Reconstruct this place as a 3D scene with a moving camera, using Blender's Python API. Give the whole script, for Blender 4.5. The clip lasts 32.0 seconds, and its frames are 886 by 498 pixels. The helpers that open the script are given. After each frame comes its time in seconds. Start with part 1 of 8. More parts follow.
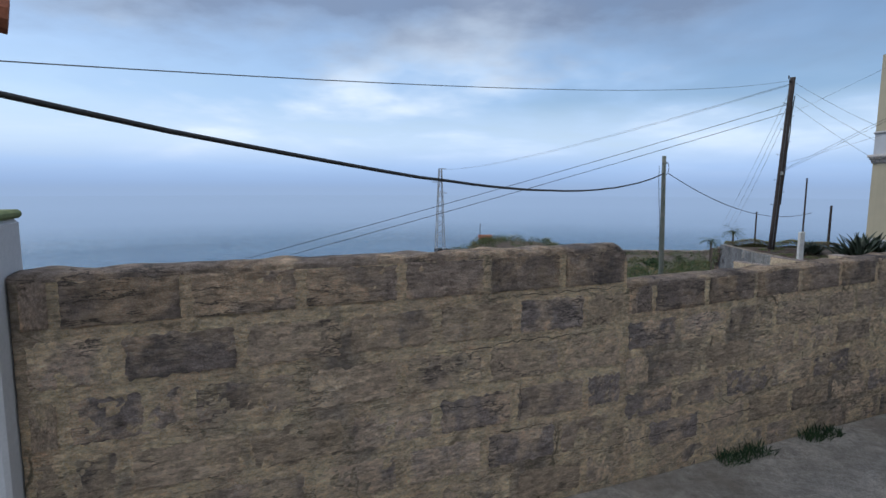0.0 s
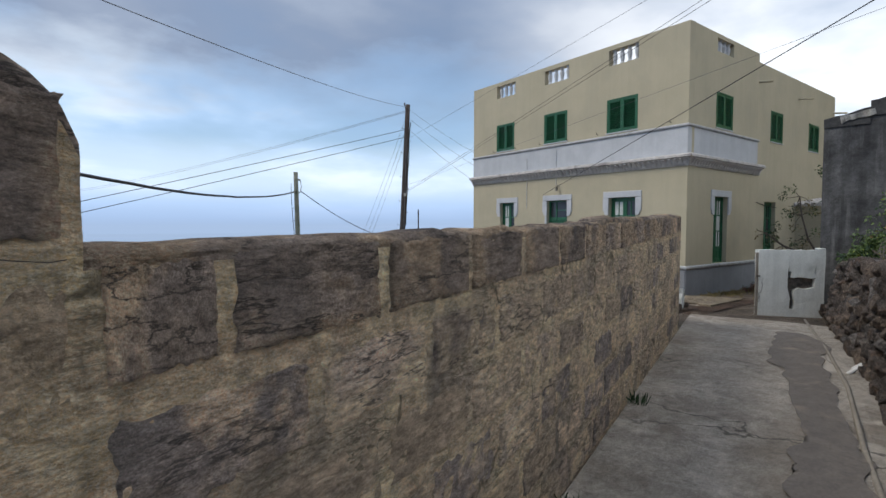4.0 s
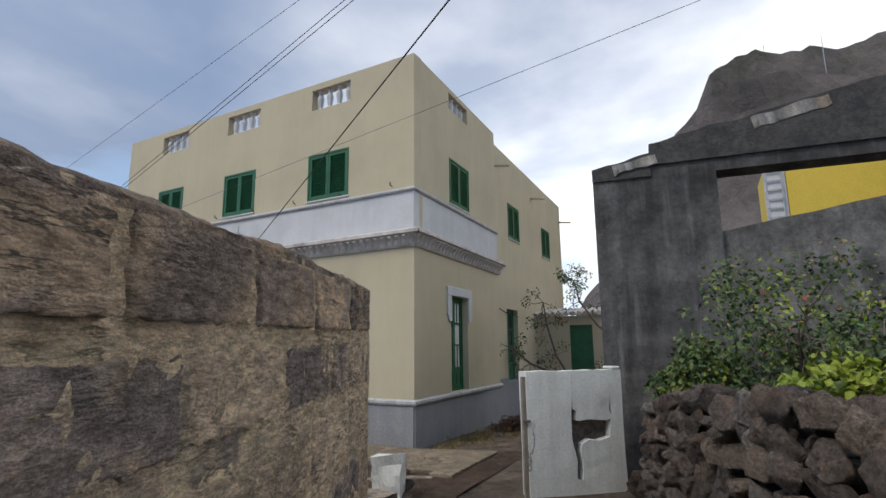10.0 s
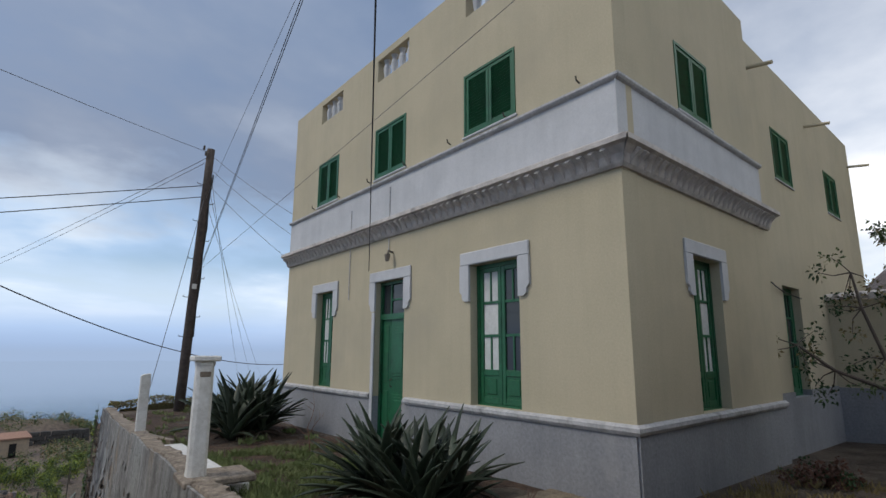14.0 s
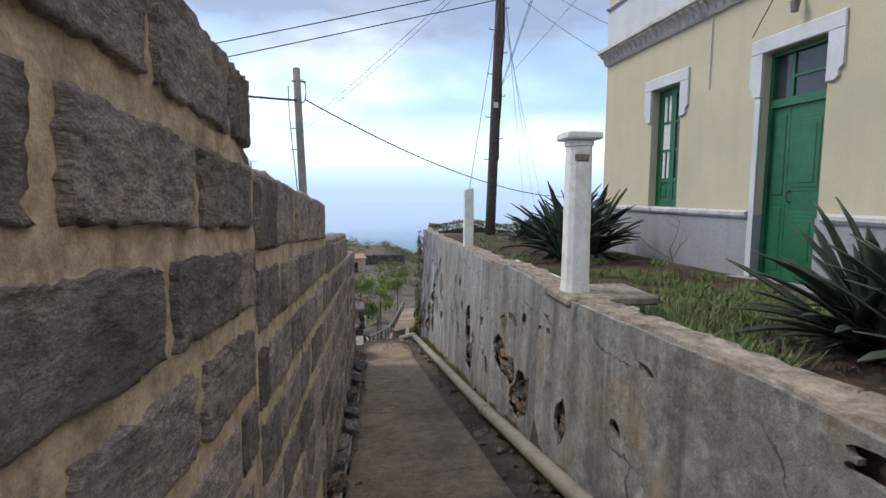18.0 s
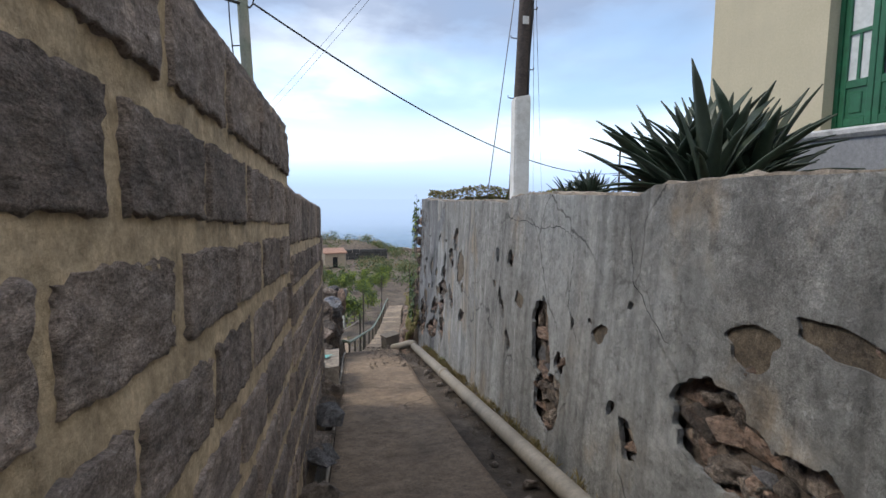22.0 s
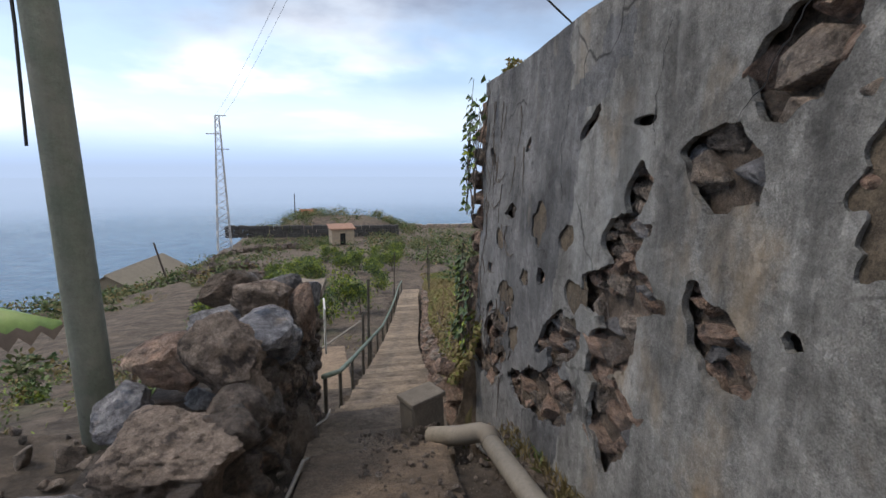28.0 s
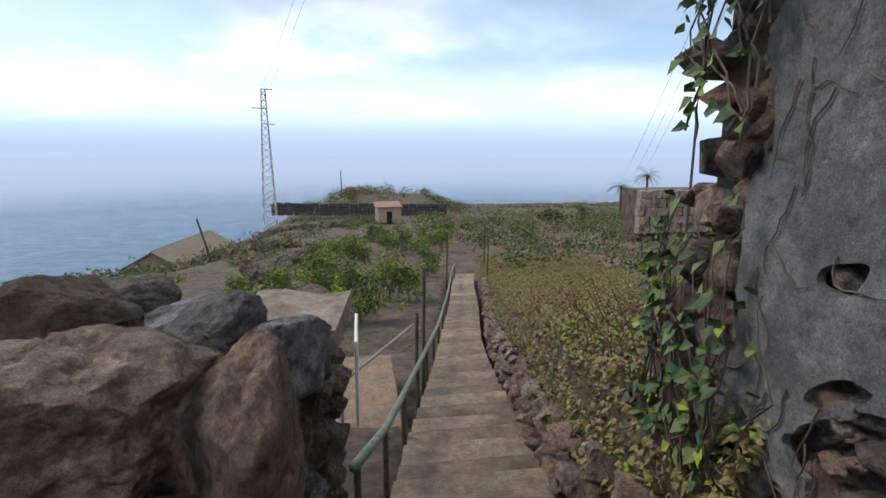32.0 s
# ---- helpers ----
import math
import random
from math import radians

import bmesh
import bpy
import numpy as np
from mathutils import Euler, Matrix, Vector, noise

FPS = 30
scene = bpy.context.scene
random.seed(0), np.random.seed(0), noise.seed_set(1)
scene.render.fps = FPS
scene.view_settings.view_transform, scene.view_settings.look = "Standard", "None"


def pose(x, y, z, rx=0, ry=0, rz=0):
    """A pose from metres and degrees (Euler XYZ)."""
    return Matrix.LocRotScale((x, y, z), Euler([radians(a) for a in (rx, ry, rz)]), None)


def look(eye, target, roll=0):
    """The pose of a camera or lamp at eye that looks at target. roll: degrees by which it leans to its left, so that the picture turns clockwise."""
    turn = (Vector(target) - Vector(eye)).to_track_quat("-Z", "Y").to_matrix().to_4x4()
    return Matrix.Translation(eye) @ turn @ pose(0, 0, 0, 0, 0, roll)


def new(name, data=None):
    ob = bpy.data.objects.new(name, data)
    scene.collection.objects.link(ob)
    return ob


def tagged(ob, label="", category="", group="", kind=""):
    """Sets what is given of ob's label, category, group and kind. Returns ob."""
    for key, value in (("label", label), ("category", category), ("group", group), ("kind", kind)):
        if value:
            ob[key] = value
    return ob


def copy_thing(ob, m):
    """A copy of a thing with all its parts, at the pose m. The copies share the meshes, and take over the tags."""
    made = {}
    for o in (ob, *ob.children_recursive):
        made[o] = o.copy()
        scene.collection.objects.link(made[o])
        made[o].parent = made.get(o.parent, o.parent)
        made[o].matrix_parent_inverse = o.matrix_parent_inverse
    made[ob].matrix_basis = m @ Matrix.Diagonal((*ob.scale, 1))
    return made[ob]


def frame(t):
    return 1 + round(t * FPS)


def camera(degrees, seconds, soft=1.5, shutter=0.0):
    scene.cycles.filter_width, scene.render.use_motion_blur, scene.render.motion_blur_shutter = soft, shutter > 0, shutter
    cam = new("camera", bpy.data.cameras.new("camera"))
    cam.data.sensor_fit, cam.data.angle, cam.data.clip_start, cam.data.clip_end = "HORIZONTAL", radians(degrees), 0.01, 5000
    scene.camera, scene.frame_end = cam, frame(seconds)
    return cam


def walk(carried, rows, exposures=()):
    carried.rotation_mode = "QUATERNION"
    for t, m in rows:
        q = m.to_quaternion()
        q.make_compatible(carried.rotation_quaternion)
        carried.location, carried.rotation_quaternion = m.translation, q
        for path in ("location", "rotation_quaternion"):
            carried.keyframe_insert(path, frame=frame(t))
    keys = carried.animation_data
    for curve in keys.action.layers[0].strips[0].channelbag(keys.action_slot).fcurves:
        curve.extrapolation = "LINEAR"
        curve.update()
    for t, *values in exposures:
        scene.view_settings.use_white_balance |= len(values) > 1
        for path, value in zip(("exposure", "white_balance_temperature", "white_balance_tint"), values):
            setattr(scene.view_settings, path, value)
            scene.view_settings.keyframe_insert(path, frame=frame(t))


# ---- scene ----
cam = camera(79.7, 32.0)
PATH = [
    (0, (-0.078, -0.342, 1.730), (-0.063, 1.644, 1.496), 0.2),
    (0.5, (-0.080, -0.044, 1.609), (0.036, 1.939, 1.376), 0.3),
    (1, (0.044, 0.326, 1.425), (0.242, 2.302, 1.186), 0.3),
    (1.5, (0.109, 0.674, 1.345), (0.392, 2.637, 1.091), 0.4),
    (2, (0.251, 1.010, 1.272), (0.673, 2.946, 0.999), 0.4),
    (2.5, (0.506, 1.440, 1.171), (1.071, 3.338, 0.892), 0.1),
    (3, (0.719, 1.860, 1.144), (1.472, 3.697, 0.901), 0.4),
    (3.5, (0.988, 2.248, 1.044), (2.006, 3.963, 0.896), 0.4),
    (4, (1.322, 2.641, 1.024), (2.548, 4.219, 0.931), 0.1),
    (4.5, (1.712, 3.021, 1.036), (3.173, 4.385, 1.089), 0.1),
    (6.5, (3.536, 3.741, 0.915), (5.323, 4.618, 1.111), -0.8),
    (7, (4.059, 3.926, 0.895), (5.838, 4.793, 1.183), -0.7),
    (7.5, (4.600, 4.115, 0.893), (6.372, 4.984, 1.213), -0.7),
    (8, (5.115, 4.334, 0.907), (6.883, 5.203, 1.250), -0.5),
    (8.5, (5.594, 4.562, 0.892), (7.361, 5.427, 1.254), -0.6),
    (9, (6.041, 4.843, 0.869), (7.805, 5.711, 1.237), -0.3),
    (9.5, (6.499, 5.064, 0.821), (8.265, 5.928, 1.187), -0.5),
    (10, (7.012, 5.289, 0.816), (8.778, 6.155, 1.176), -0.6),
    (10.5, (7.607, 5.470, 0.809), (9.369, 6.331, 1.204), -0.5),
    (11, (8.157, 5.632, 0.806), (9.913, 6.494, 1.221), -0.6),
    (11.5, (8.702, 5.778, 0.779), (10.455, 6.645, 1.198), -0.6),
    (12, (9.202, 5.937, 0.775), (10.945, 6.825, 1.191), -0.7),
    (12.5, (9.614, 6.153, 0.776), (11.326, 7.102, 1.188), -0.5),
    (13, (9.932, 6.388, 0.776), (11.594, 7.422, 1.189), -0.4),
    (13.5, (10.105, 6.674, 0.702), (11.587, 7.952, 1.118), -0.1),
    (14, (10.211, 7.046, 0.612), (11.499, 8.528, 0.993), 0.3),
    (14.5, (10.334, 7.326, 0.577), (11.421, 8.993, 0.774), 0.2),
    (15, (10.305, 7.605, 0.540), (11.142, 9.421, 0.496), 0.4),
    (15.5, (10.233, 7.850, 0.541), (10.918, 9.721, 0.367), 0.4),
    (17.5, (10.197, 9.037, 0.177), (10.650, 10.975, -0.023), 0.4),
    (18, (10.191, 9.366, 0.092), (10.639, 11.304, -0.114), 0.3),
    (18.5, (10.193, 9.800, -0.065), (10.645, 11.736, -0.276), 0.4),
    (19, (10.193, 10.228, -0.114), (10.648, 12.161, -0.349), 0.3),
    (19.5, (10.296, 10.635, -0.245), (10.760, 12.563, -0.502), 0.1),
    (20, (10.369, 11.128, -0.384), (10.840, 13.053, -0.654), 0.3),
    (20.5, (10.450, 11.632, -0.472), (10.940, 13.551, -0.748), 0.4),
    (21, (10.527, 12.183, -0.561), (11.020, 14.102, -0.835), 0.5),
    (21.5, (10.518, 12.677, -0.622), (11.032, 14.593, -0.872), 0.4),
    (22, (10.554, 13.210, -0.730), (11.071, 15.130, -0.949), 0.3),
    (22.5, (10.645, 13.731, -0.811), (11.162, 15.652, -1.021), 0.3),
    (23, (10.714, 14.229, -0.885), (11.235, 16.149, -1.091), 0.3),
    (23.5, (10.773, 14.775, -0.967), (11.291, 16.696, -1.172), 0.4),
    (24, (10.854, 15.279, -1.082), (11.376, 17.199, -1.286), 0.4),
    (24.5, (10.877, 15.782, -1.189), (11.397, 17.702, -1.398), 0.4),
    (25, (10.909, 16.290, -1.300), (11.431, 18.207, -1.527), 0.3),
    (25.5, (10.898, 16.810, -1.369), (11.414, 18.723, -1.643), 0.1),
    (27.5, (11.297, 18.716, -1.632), (11.800, 20.628, -1.936), 0.1),
    (28, (11.371, 19.152, -1.714), (11.846, 21.072, -2.015), 0.2),
    (28.5, (11.424, 19.569, -1.765), (11.873, 21.495, -2.063), 0.3),
    (29, (11.461, 20.002, -1.824), (11.885, 21.934, -2.122), 0.3),
    (29.5, (11.382, 20.489, -1.908), (11.777, 22.424, -2.224), 0.4),
    (30, (11.403, 20.973, -1.979), (11.789, 22.902, -2.343), 0.3),
    (30.5, (11.427, 21.432, -2.020), (11.803, 23.361, -2.390), 0.2),
    (31, (11.420, 21.819, -2.068), (11.791, 23.750, -2.434), 0.3),
    (31.5, (11.463, 22.094, -2.199), (11.819, 24.028, -2.559), 0.3),
    (32, (11.523, 22.351, -2.232), (11.829, 24.292, -2.607), 0.2),
]
walk(cam, [(t, look(eye, target, roll)) for t, eye, target, roll in PATH], exposures=[(0, -0.08, 6000, 9), (2, 0.12, 6180, 9), (3, 0.23, 6350, 10), (4, 0.20, 6450, 9), (7, 0.29, 6560, 10), (10, 0.37, 6650, 11), (12, 0.40, 6650, 11), (13, 0.31, 6650, 11), (14.5, -0.03, 6500, 10), (15.5, -0.03, 6500, 10), (18, 0.72, 6500, 10), (25, 0.75, 6550, 10), (28, 0.5, 6800, 12), (32, 0.55, 6800, 12)])

# ---- sky, clouds and sun ----
world = bpy.data.worlds.new("sky")
scene.world = world
world.use_nodes = True
wn, wl = world.node_tree.nodes, world.node_tree.links
wn.clear()


def wnode(kind, **kw):
    n = wn.new(kind)
    for k, v in kw.items():
        n.inputs[k].default_value = v
    return n


def wmath(op, a, b=None, clamp=False):
    n = wn.new("ShaderNodeMath")
    n.operation, n.use_clamp = op, clamp
    for i, v in enumerate((a, b)):
        if v is None:
            continue
        if isinstance(v, (int, float)):
            n.inputs[i].default_value = v
        else:
            wl.new(v, n.inputs[i])
    return n.outputs[0]


def wramp(fac, stops):
    n = wn.new("ShaderNodeValToRGB")
    el = n.color_ramp.elements
    while len(el) < len(stops):
        el.new(0.5)
    for e, (p, c) in zip(el, stops):
        e.position, e.color = p, (*c, 1)
    wl.new(fac, n.inputs[0])
    return n.outputs[0]


def wmix(fac, a, b):
    n = wn.new("ShaderNodeMix")
    n.data_type = "RGBA"
    for sock, v in ((n.inputs[0], fac), (n.inputs[6], a), (n.inputs[7], b)):
        if isinstance(v, (int, float)):
            sock.default_value = v
        else:
            wl.new(v, sock)
    return n.outputs[2]


SUN_EL, SUN_AZ = 48.0, -62.0  # degrees; azimuth from +y towards +x
coord = wn.new("ShaderNodeTexCoord")
sep = wn.new("ShaderNodeSeparateXYZ")
wl.new(coord.outputs["Generated"], sep.inputs[0])
height = wmath("MAXIMUM", sep.outputs[2], 0.0)
# cloud deck: the direction laid out on a plane overhead
deck = wn.new("ShaderNodeCombineXYZ")
far = wmath("ADD", height, 0.16)
wl.new(wmath("DIVIDE", sep.outputs[0], far), deck.inputs[0])
wl.new(wmath("DIVIDE", sep.outputs[1], far), deck.inputs[1])
big = wnode("ShaderNodeTexNoise", Scale=0.62, Detail=5.0, Roughness=0.5, Distortion=0.3)
small = wnode("ShaderNodeTexNoise", Scale=2.0, Detail=6.0, Roughness=0.55)
wl.new(deck.outputs[0], big.inputs["Vector"])
wl.new(deck.outputs[0], small.inputs["Vector"])
sky = wn.new("ShaderNodeTexSky")
sky.sky_type, sky.sun_disc = "NISHITA", False
sky.sun_elevation, sky.sun_rotation = radians(SUN_EL), radians(SUN_AZ)
clear = wn.new("ShaderNodeVectorMath")
clear.operation = "SCALE"
clear.inputs["Scale"].default_value = 0.11
wl.new(sky.outputs[0], clear.inputs[0])
# cloud brightness: white bellies low over the sea, a heavy grey deck higher up
mixed = wmath("ADD", wmath("MULTIPLY", big.outputs[0], 0.80), wmath("MULTIPLY", small.outputs[0], 0.20))
lit = wramp(mixed, [(0.36, (0.26, 0.42, 0.68)), (0.47, (0.40, 0.56, 0.80)), (0.56, (0.66, 0.76, 0.88)), (0.66, (0.98, 0.99, 1.00))])
deep = wramp(mixed, [(0.30, (0.13, 0.17, 0.26)), (0.52, (0.21, 0.26, 0.365)), (0.75, (0.40, 0.47, 0.59))])
lift = wmath("ADD", height, wmath("MULTIPLY", wmath("SUBTRACT", small.outputs[0], 0.5), 0.22))
high = wramp(lift, [(0.185, (0, 0, 0)), (0.30, (1, 1, 1)), (0.62, (0.85, 0.85, 0.85)), (0.9, (0.6, 0.6, 0.6))])
grey = wramp(mixed, [(0.30, (0.64, 0.68, 0.75)), (0.5, (0.86, 0.89, 0.94)), (0.70, (1.16, 1.16, 1.15))])
side = wmath("ADD", wmath("MULTIPLY", sep.outputs[0], 0.36), wmath("MULTIPLY", sep.outputs[1], -0.34))
inland = wramp(wmath("ADD", side, 0.5), [(0.46, (0, 0, 0)), (0.72, (1, 1, 1))])
clouds = wmix(inland, wmix(high, lit, deep), grey)
cover = wramp(mixed, [(0.40, (0.35, 0.35, 0.35)), (0.56, (1, 1, 1))])
above = wmix(cover, clear.outputs[0], clouds)
haze = wramp(height, [(0.0, (0.31, 0.44, 0.69)), (0.035, (0.40, 0.55, 0.81)), (0.075, (0.62, 0.74, 0.905)), (0.15, (0.77, 0.845, 0.93))])
near = wramp(height, [(0.0, (1, 1, 1)), (0.045, (0.85, 0.85, 0.85)), (0.15, (0.0, 0.0, 0.0))])
back = wn.new("ShaderNodeBackground")
wl.new(wmix(near, above, haze), back.inputs[0])
back.inputs[1].default_value = 1.15
wout = wn.new("ShaderNodeOutputWorld")
wl.new(back.outputs[0], wout.inputs[0])

sun = new("sun", bpy.data.lights.new("sun", "SUN"))
sun.data.energy, sun.data.angle, sun.data.color = 1.5, radians(20), (1.0, 0.92, 0.79)
sa, se = radians(SUN_AZ), radians(SUN_EL)
sun.matrix_world = look((math.sin(sa) * math.cos(se) * 50, math.cos(sa) * math.cos(se) * 50, math.sin(se) * 50), (0, 0, 0))

# ---- materials ----
def mat(name, c1, c2, scale=4.0, rough=0.85, bump=0.3, bscale=40.0, c3=None, s3=1.2, lo3=0.5, hi3=0.62, vary=0.0, metal=0.0,
        streak=0.0, detail=6.0, bdist=0.02, lo=0.35, hi=0.65, spec=0.5, world_space=False, c4=None, s4=0.8, lo4=0.55, hi4=0.62, crack=0.0, pits=0.0, grain=0.5, smear=None, craggy=0.0, strata=1.0, relief=0.0, fissure=0.0, depth=1.0, patch=None):
    """A surface of two colours in grain of that scale, with patches of a third, light and dark from piece to piece, and fine relief."""
    m = bpy.data.materials.new(name)
    m.use_nodes = True
    nt = m.node_tree
    nd, lk = nt.nodes, nt.links
    bs = nd["Principled BSDF"]
    bs.inputs["Roughness"].default_value, bs.inputs["Metallic"].default_value = rough, metal
    bs.inputs["Specular IOR Level"].default_value = spec
    if world_space:
        co = nd.new("ShaderNodeNewGeometry").outputs["Position"]
    else:
        co = nd.new("ShaderNodeTexCoord").outputs["Object"]
    if vary:
        info = nd.new("ShaderNodeObjectInfo")
        shift = nd.new("ShaderNodeVectorMath")
        shift.operation = "MULTIPLY_ADD"
        lk.new(info.outputs["Random"], shift.inputs[0])
        shift.inputs[1].default_value = (37, 61, 23)
        lk.new(co, shift.inputs[2])
        co = shift.outputs[0]

    def noise_at(s, d=detail, stretch=None, ro=0.6):
        n = nd.new("ShaderNodeTexNoise")
        n.inputs["Scale"].default_value, n.inputs["Detail"].default_value = s, d
        n.inputs["Roughness"].default_value = ro
        if stretch:
            mp = nd.new("ShaderNodeMapping")
            mp.inputs["Scale"].default_value = stretch
            lk.new(co, mp.inputs[0])
            lk.new(mp.outputs[0], n.inputs["Vector"])
        else:
            lk.new(co, n.inputs["Vector"])
        return n.outputs[0]

    def rng(v, a, b, c=0.0, d=1.0):
        n = nd.new("ShaderNodeMapRange")
        n.inputs[1].default_value, n.inputs[2].default_value, n.inputs[3].default_value, n.inputs[4].default_value = a, b, c, d
        lk.new(v, n.inputs[0])
        return n.outputs[0]

    def mixc(fac, a, b, mode="MIX"):
        n = nd.new("ShaderNodeMix")
        n.data_type, n.blend_type = "RGBA", mode
        for sock, v in ((n.inputs[0], fac), (n.inputs[6], a), (n.inputs[7], b)):
            if isinstance(v, (int, float)):
                sock.default_value = v
            elif isinstance(v, tuple):
                sock.default_value = (*v, 1)
            else:
                lk.new(v, sock)
        return n.outputs[2]

    col = mixc(rng(noise_at(scale), lo, hi), c1, c2)
    fine = noise_at(max(scale * 4, bscale * 0.5 if bump else 0), 9, None, 0.85)
    col = mixc(grain, col, mixc(rng(fine, 0.34, 0.66), (0.22, 0.22, 0.22), (0.80, 0.80, 0.80)), "OVERLAY")
    if c3:
        col = mixc(rng(noise_at(s3, 7), lo3, hi3), col, c3)
    if pits:
        speck = noise_at(150, 4, None, 0.7)
        col = mixc(0.5, col, mixc(rng(speck, 0.36, 0.64), (0.20, 0.20, 0.20), (0.80, 0.80, 0.80)), "OVERLAY")
    if c4:
        col = mixc(rng(noise_at(s4, 8, (1.3, 1.3, 0.8)), lo4, hi4), col, c4)
    if patch:
        col = mixc(rng(noise_at(patch[1], 7, (1.0, 1.0, 0.55), 0.58), patch[2], patch[3], 0.0, 0.85), col, patch[0])
    if smear:
        place = nd.new("ShaderNodeNewGeometry")
        lap = nd.new("ShaderNodeTexNoise")
        lap.inputs["Scale"].default_value, lap.inputs["Detail"].default_value, lap.inputs["Roughness"].default_value = smear[1], 9, 0.66
        lk.new(place.outputs["Position"], lap.inputs["Vector"])
        grit = mixc(rng(fine, 0.3, 0.7), tuple(v * 0.72 for v in smear[0]), tuple(min(1, v * 1.12) for v in smear[0]))
        col = mixc(rng(lap.outputs[0], smear[2], smear[3]), col, grit)
    if pits:
        rough_n = noise_at(pits * 0.16, 11, None, 0.78)
        hollow = rng(rough_n, 0.30, 0.55)
        col = mixc(rng(rough_n, 0.33, 0.46, 0.35, 1.0), tuple(v * 0.4 for v in c1), col)
    if crack:
        wob = nd.new("ShaderNodeVectorMath")
        wob.operation = "MULTIPLY_ADD"
        wn_ = nd.new("ShaderNodeTexNoise")
        wn_.inputs["Scale"].default_value, wn_.inputs["Detail"].default_value = crack * 3, 5
        lk.new(co, wn_.inputs["Vector"])
        lk.new(wn_.outputs["Color"], wob.inputs[0])
        wob.inputs[1].default_value = (0.35 / crack,) * 3
        lk.new(co, wob.inputs[2])
        vor = nd.new("ShaderNodeTexVoronoi")
        vor.feature = "DISTANCE_TO_EDGE"
        vor.inputs["Scale"].default_value = crack
        lk.new(wob.outputs[0], vor.inputs["Vector"])
        mask = rng(noise_at(crack * 0.8, 2), 0.50, 0.58, 0.0, 0.85)
        inv = nd.new("ShaderNodeMath")
        inv.operation = "MULTIPLY"
        lk.new(rng(vor.outputs[0], 0.003 * crack, 0.011 * crack, 1.0, 0.0), inv.inputs[0])
        lk.new(mask, inv.inputs[1])
        col = mixc(inv.outputs[0], col, tuple(v * 0.22 for v in c1))
    if streak:
        s = rng(noise_at(1.0, 5, (5.0, 5.0, 0.35)), 0.45, 0.75, 0.0, streak)
        col = mixc(s, col, tuple(v * 0.35 for v in c1))
        s = rng(noise_at(1.0, 5, (7.3, 6.1, 0.5)), 0.55, 0.8, 0.0, streak * 0.7)
        col = mixc(s, col, tuple(min(1, v * 1.7) for v in c2))
    if craggy:
        crag_n = noise_at(craggy, 12, (1.0, 1.0, strata), 0.80)
        col = mixc(1.0, col, mixc(rng(crag_n, 0.36, 0.62), (1 - 0.58 * depth, 1 - 0.59 * depth, 1 - 0.60 * depth), (1 + 0.28 * depth,) * 3), "MULTIPLY")
    if fissure:
        seam = noise_at(fissure, 6, (1.0, 1.0, 4.5), 0.62)
        near = nd.new("ShaderNodeMath")
        near.operation = "SUBTRACT"
        lk.new(seam, near.inputs[0])
        near.inputs[1].default_value = 0.5
        gap = nd.new("ShaderNodeMath")
        gap.operation = "ABSOLUTE"
        lk.new(near.outputs[0], gap.inputs[0])
        some = nd.new("ShaderNodeMath")
        some.operation = "MULTIPLY"
        lk.new(rng(gap.outputs[0], 0.004, 0.020, 0.9, 0.0), some.inputs[0])
        lk.new(rng(noise_at(fissure * 0.7, 3), 0.48, 0.58), some.inputs[1])
        col = mixc(some.outputs[0], col, tuple(v * 0.22 for v in c1))
    if vary:
        col = mixc(1.0, col, mixc(info.outputs["Random"], (1 - vary,) * 3, (1 + vary * 0.6,) * 3), "MULTIPLY")
    lk.new(col, bs.inputs["Base Color"])
    if bump:
        b = nd.new("ShaderNodeBump")
        b.inputs["Strength"].default_value, b.inputs["Distance"].default_value = bump, bdist
        add = nd.new("ShaderNodeMath")
        lk.new(noise_at(bscale * 0.4, 7, None, 0.72), add.inputs[0])
        lk.new(noise_at(bscale * 0.1, 8, None, 0.72), add.inputs[1])
        height_out = add.outputs[0]
        if pits:
            deepen = nd.new("ShaderNodeMath")
            lk.new(height_out, deepen.inputs[0])
            lk.new(hollow, deepen.inputs[1])
            height_out = deepen.outputs[0]
        lk.new(height_out, b.inputs["Height"])
        if pits:
            b2 = nd.new("ShaderNodeBump")
            b2.inputs["Strength"].default_value, b2.inputs["Distance"].default_value = 0.8, 0.008
            lk.new(speck, b2.inputs["Height"])
            lk.new(b2.outputs[0], b.inputs["Normal"])
        if craggy:
            b3 = nd.new("ShaderNodeBump")
            b3.inputs["Strength"].default_value, b3.inputs["Distance"].default_value = 0.5, 0.03 / craggy
            lk.new(crag_n, b3.inputs["Height"])
            lk.new(b.outputs[0], b3.inputs["Normal"])
            top_n = b3.outputs[0]
            if relief:
                b4 = nd.new("ShaderNodeBump")
                b4.inputs["Strength"].default_value, b4.inputs["Distance"].default_value = 1.0, relief
                lk.new(noise_at(craggy * 0.7, 6, (1.0, 1.0, strata), 0.56), b4.inputs["Height"])
                lk.new(top_n, b4.inputs["Normal"])
                top_n = b4.outputs[0]
            lk.new(top_n, bs.inputs["Normal"])
        else:
            lk.new(b.outputs[0], bs.inputs["Normal"])
    rr = nd.new("ShaderNodeMapRange")
    rr.inputs[3].default_value, rr.inputs[4].default_value = max(0.02, rough - 0.08), min(1, rough + 0.08)
    lk.new(fine, rr.inputs[0])
    lk.new(rr.outputs[0], bs.inputs["Roughness"])
    return m


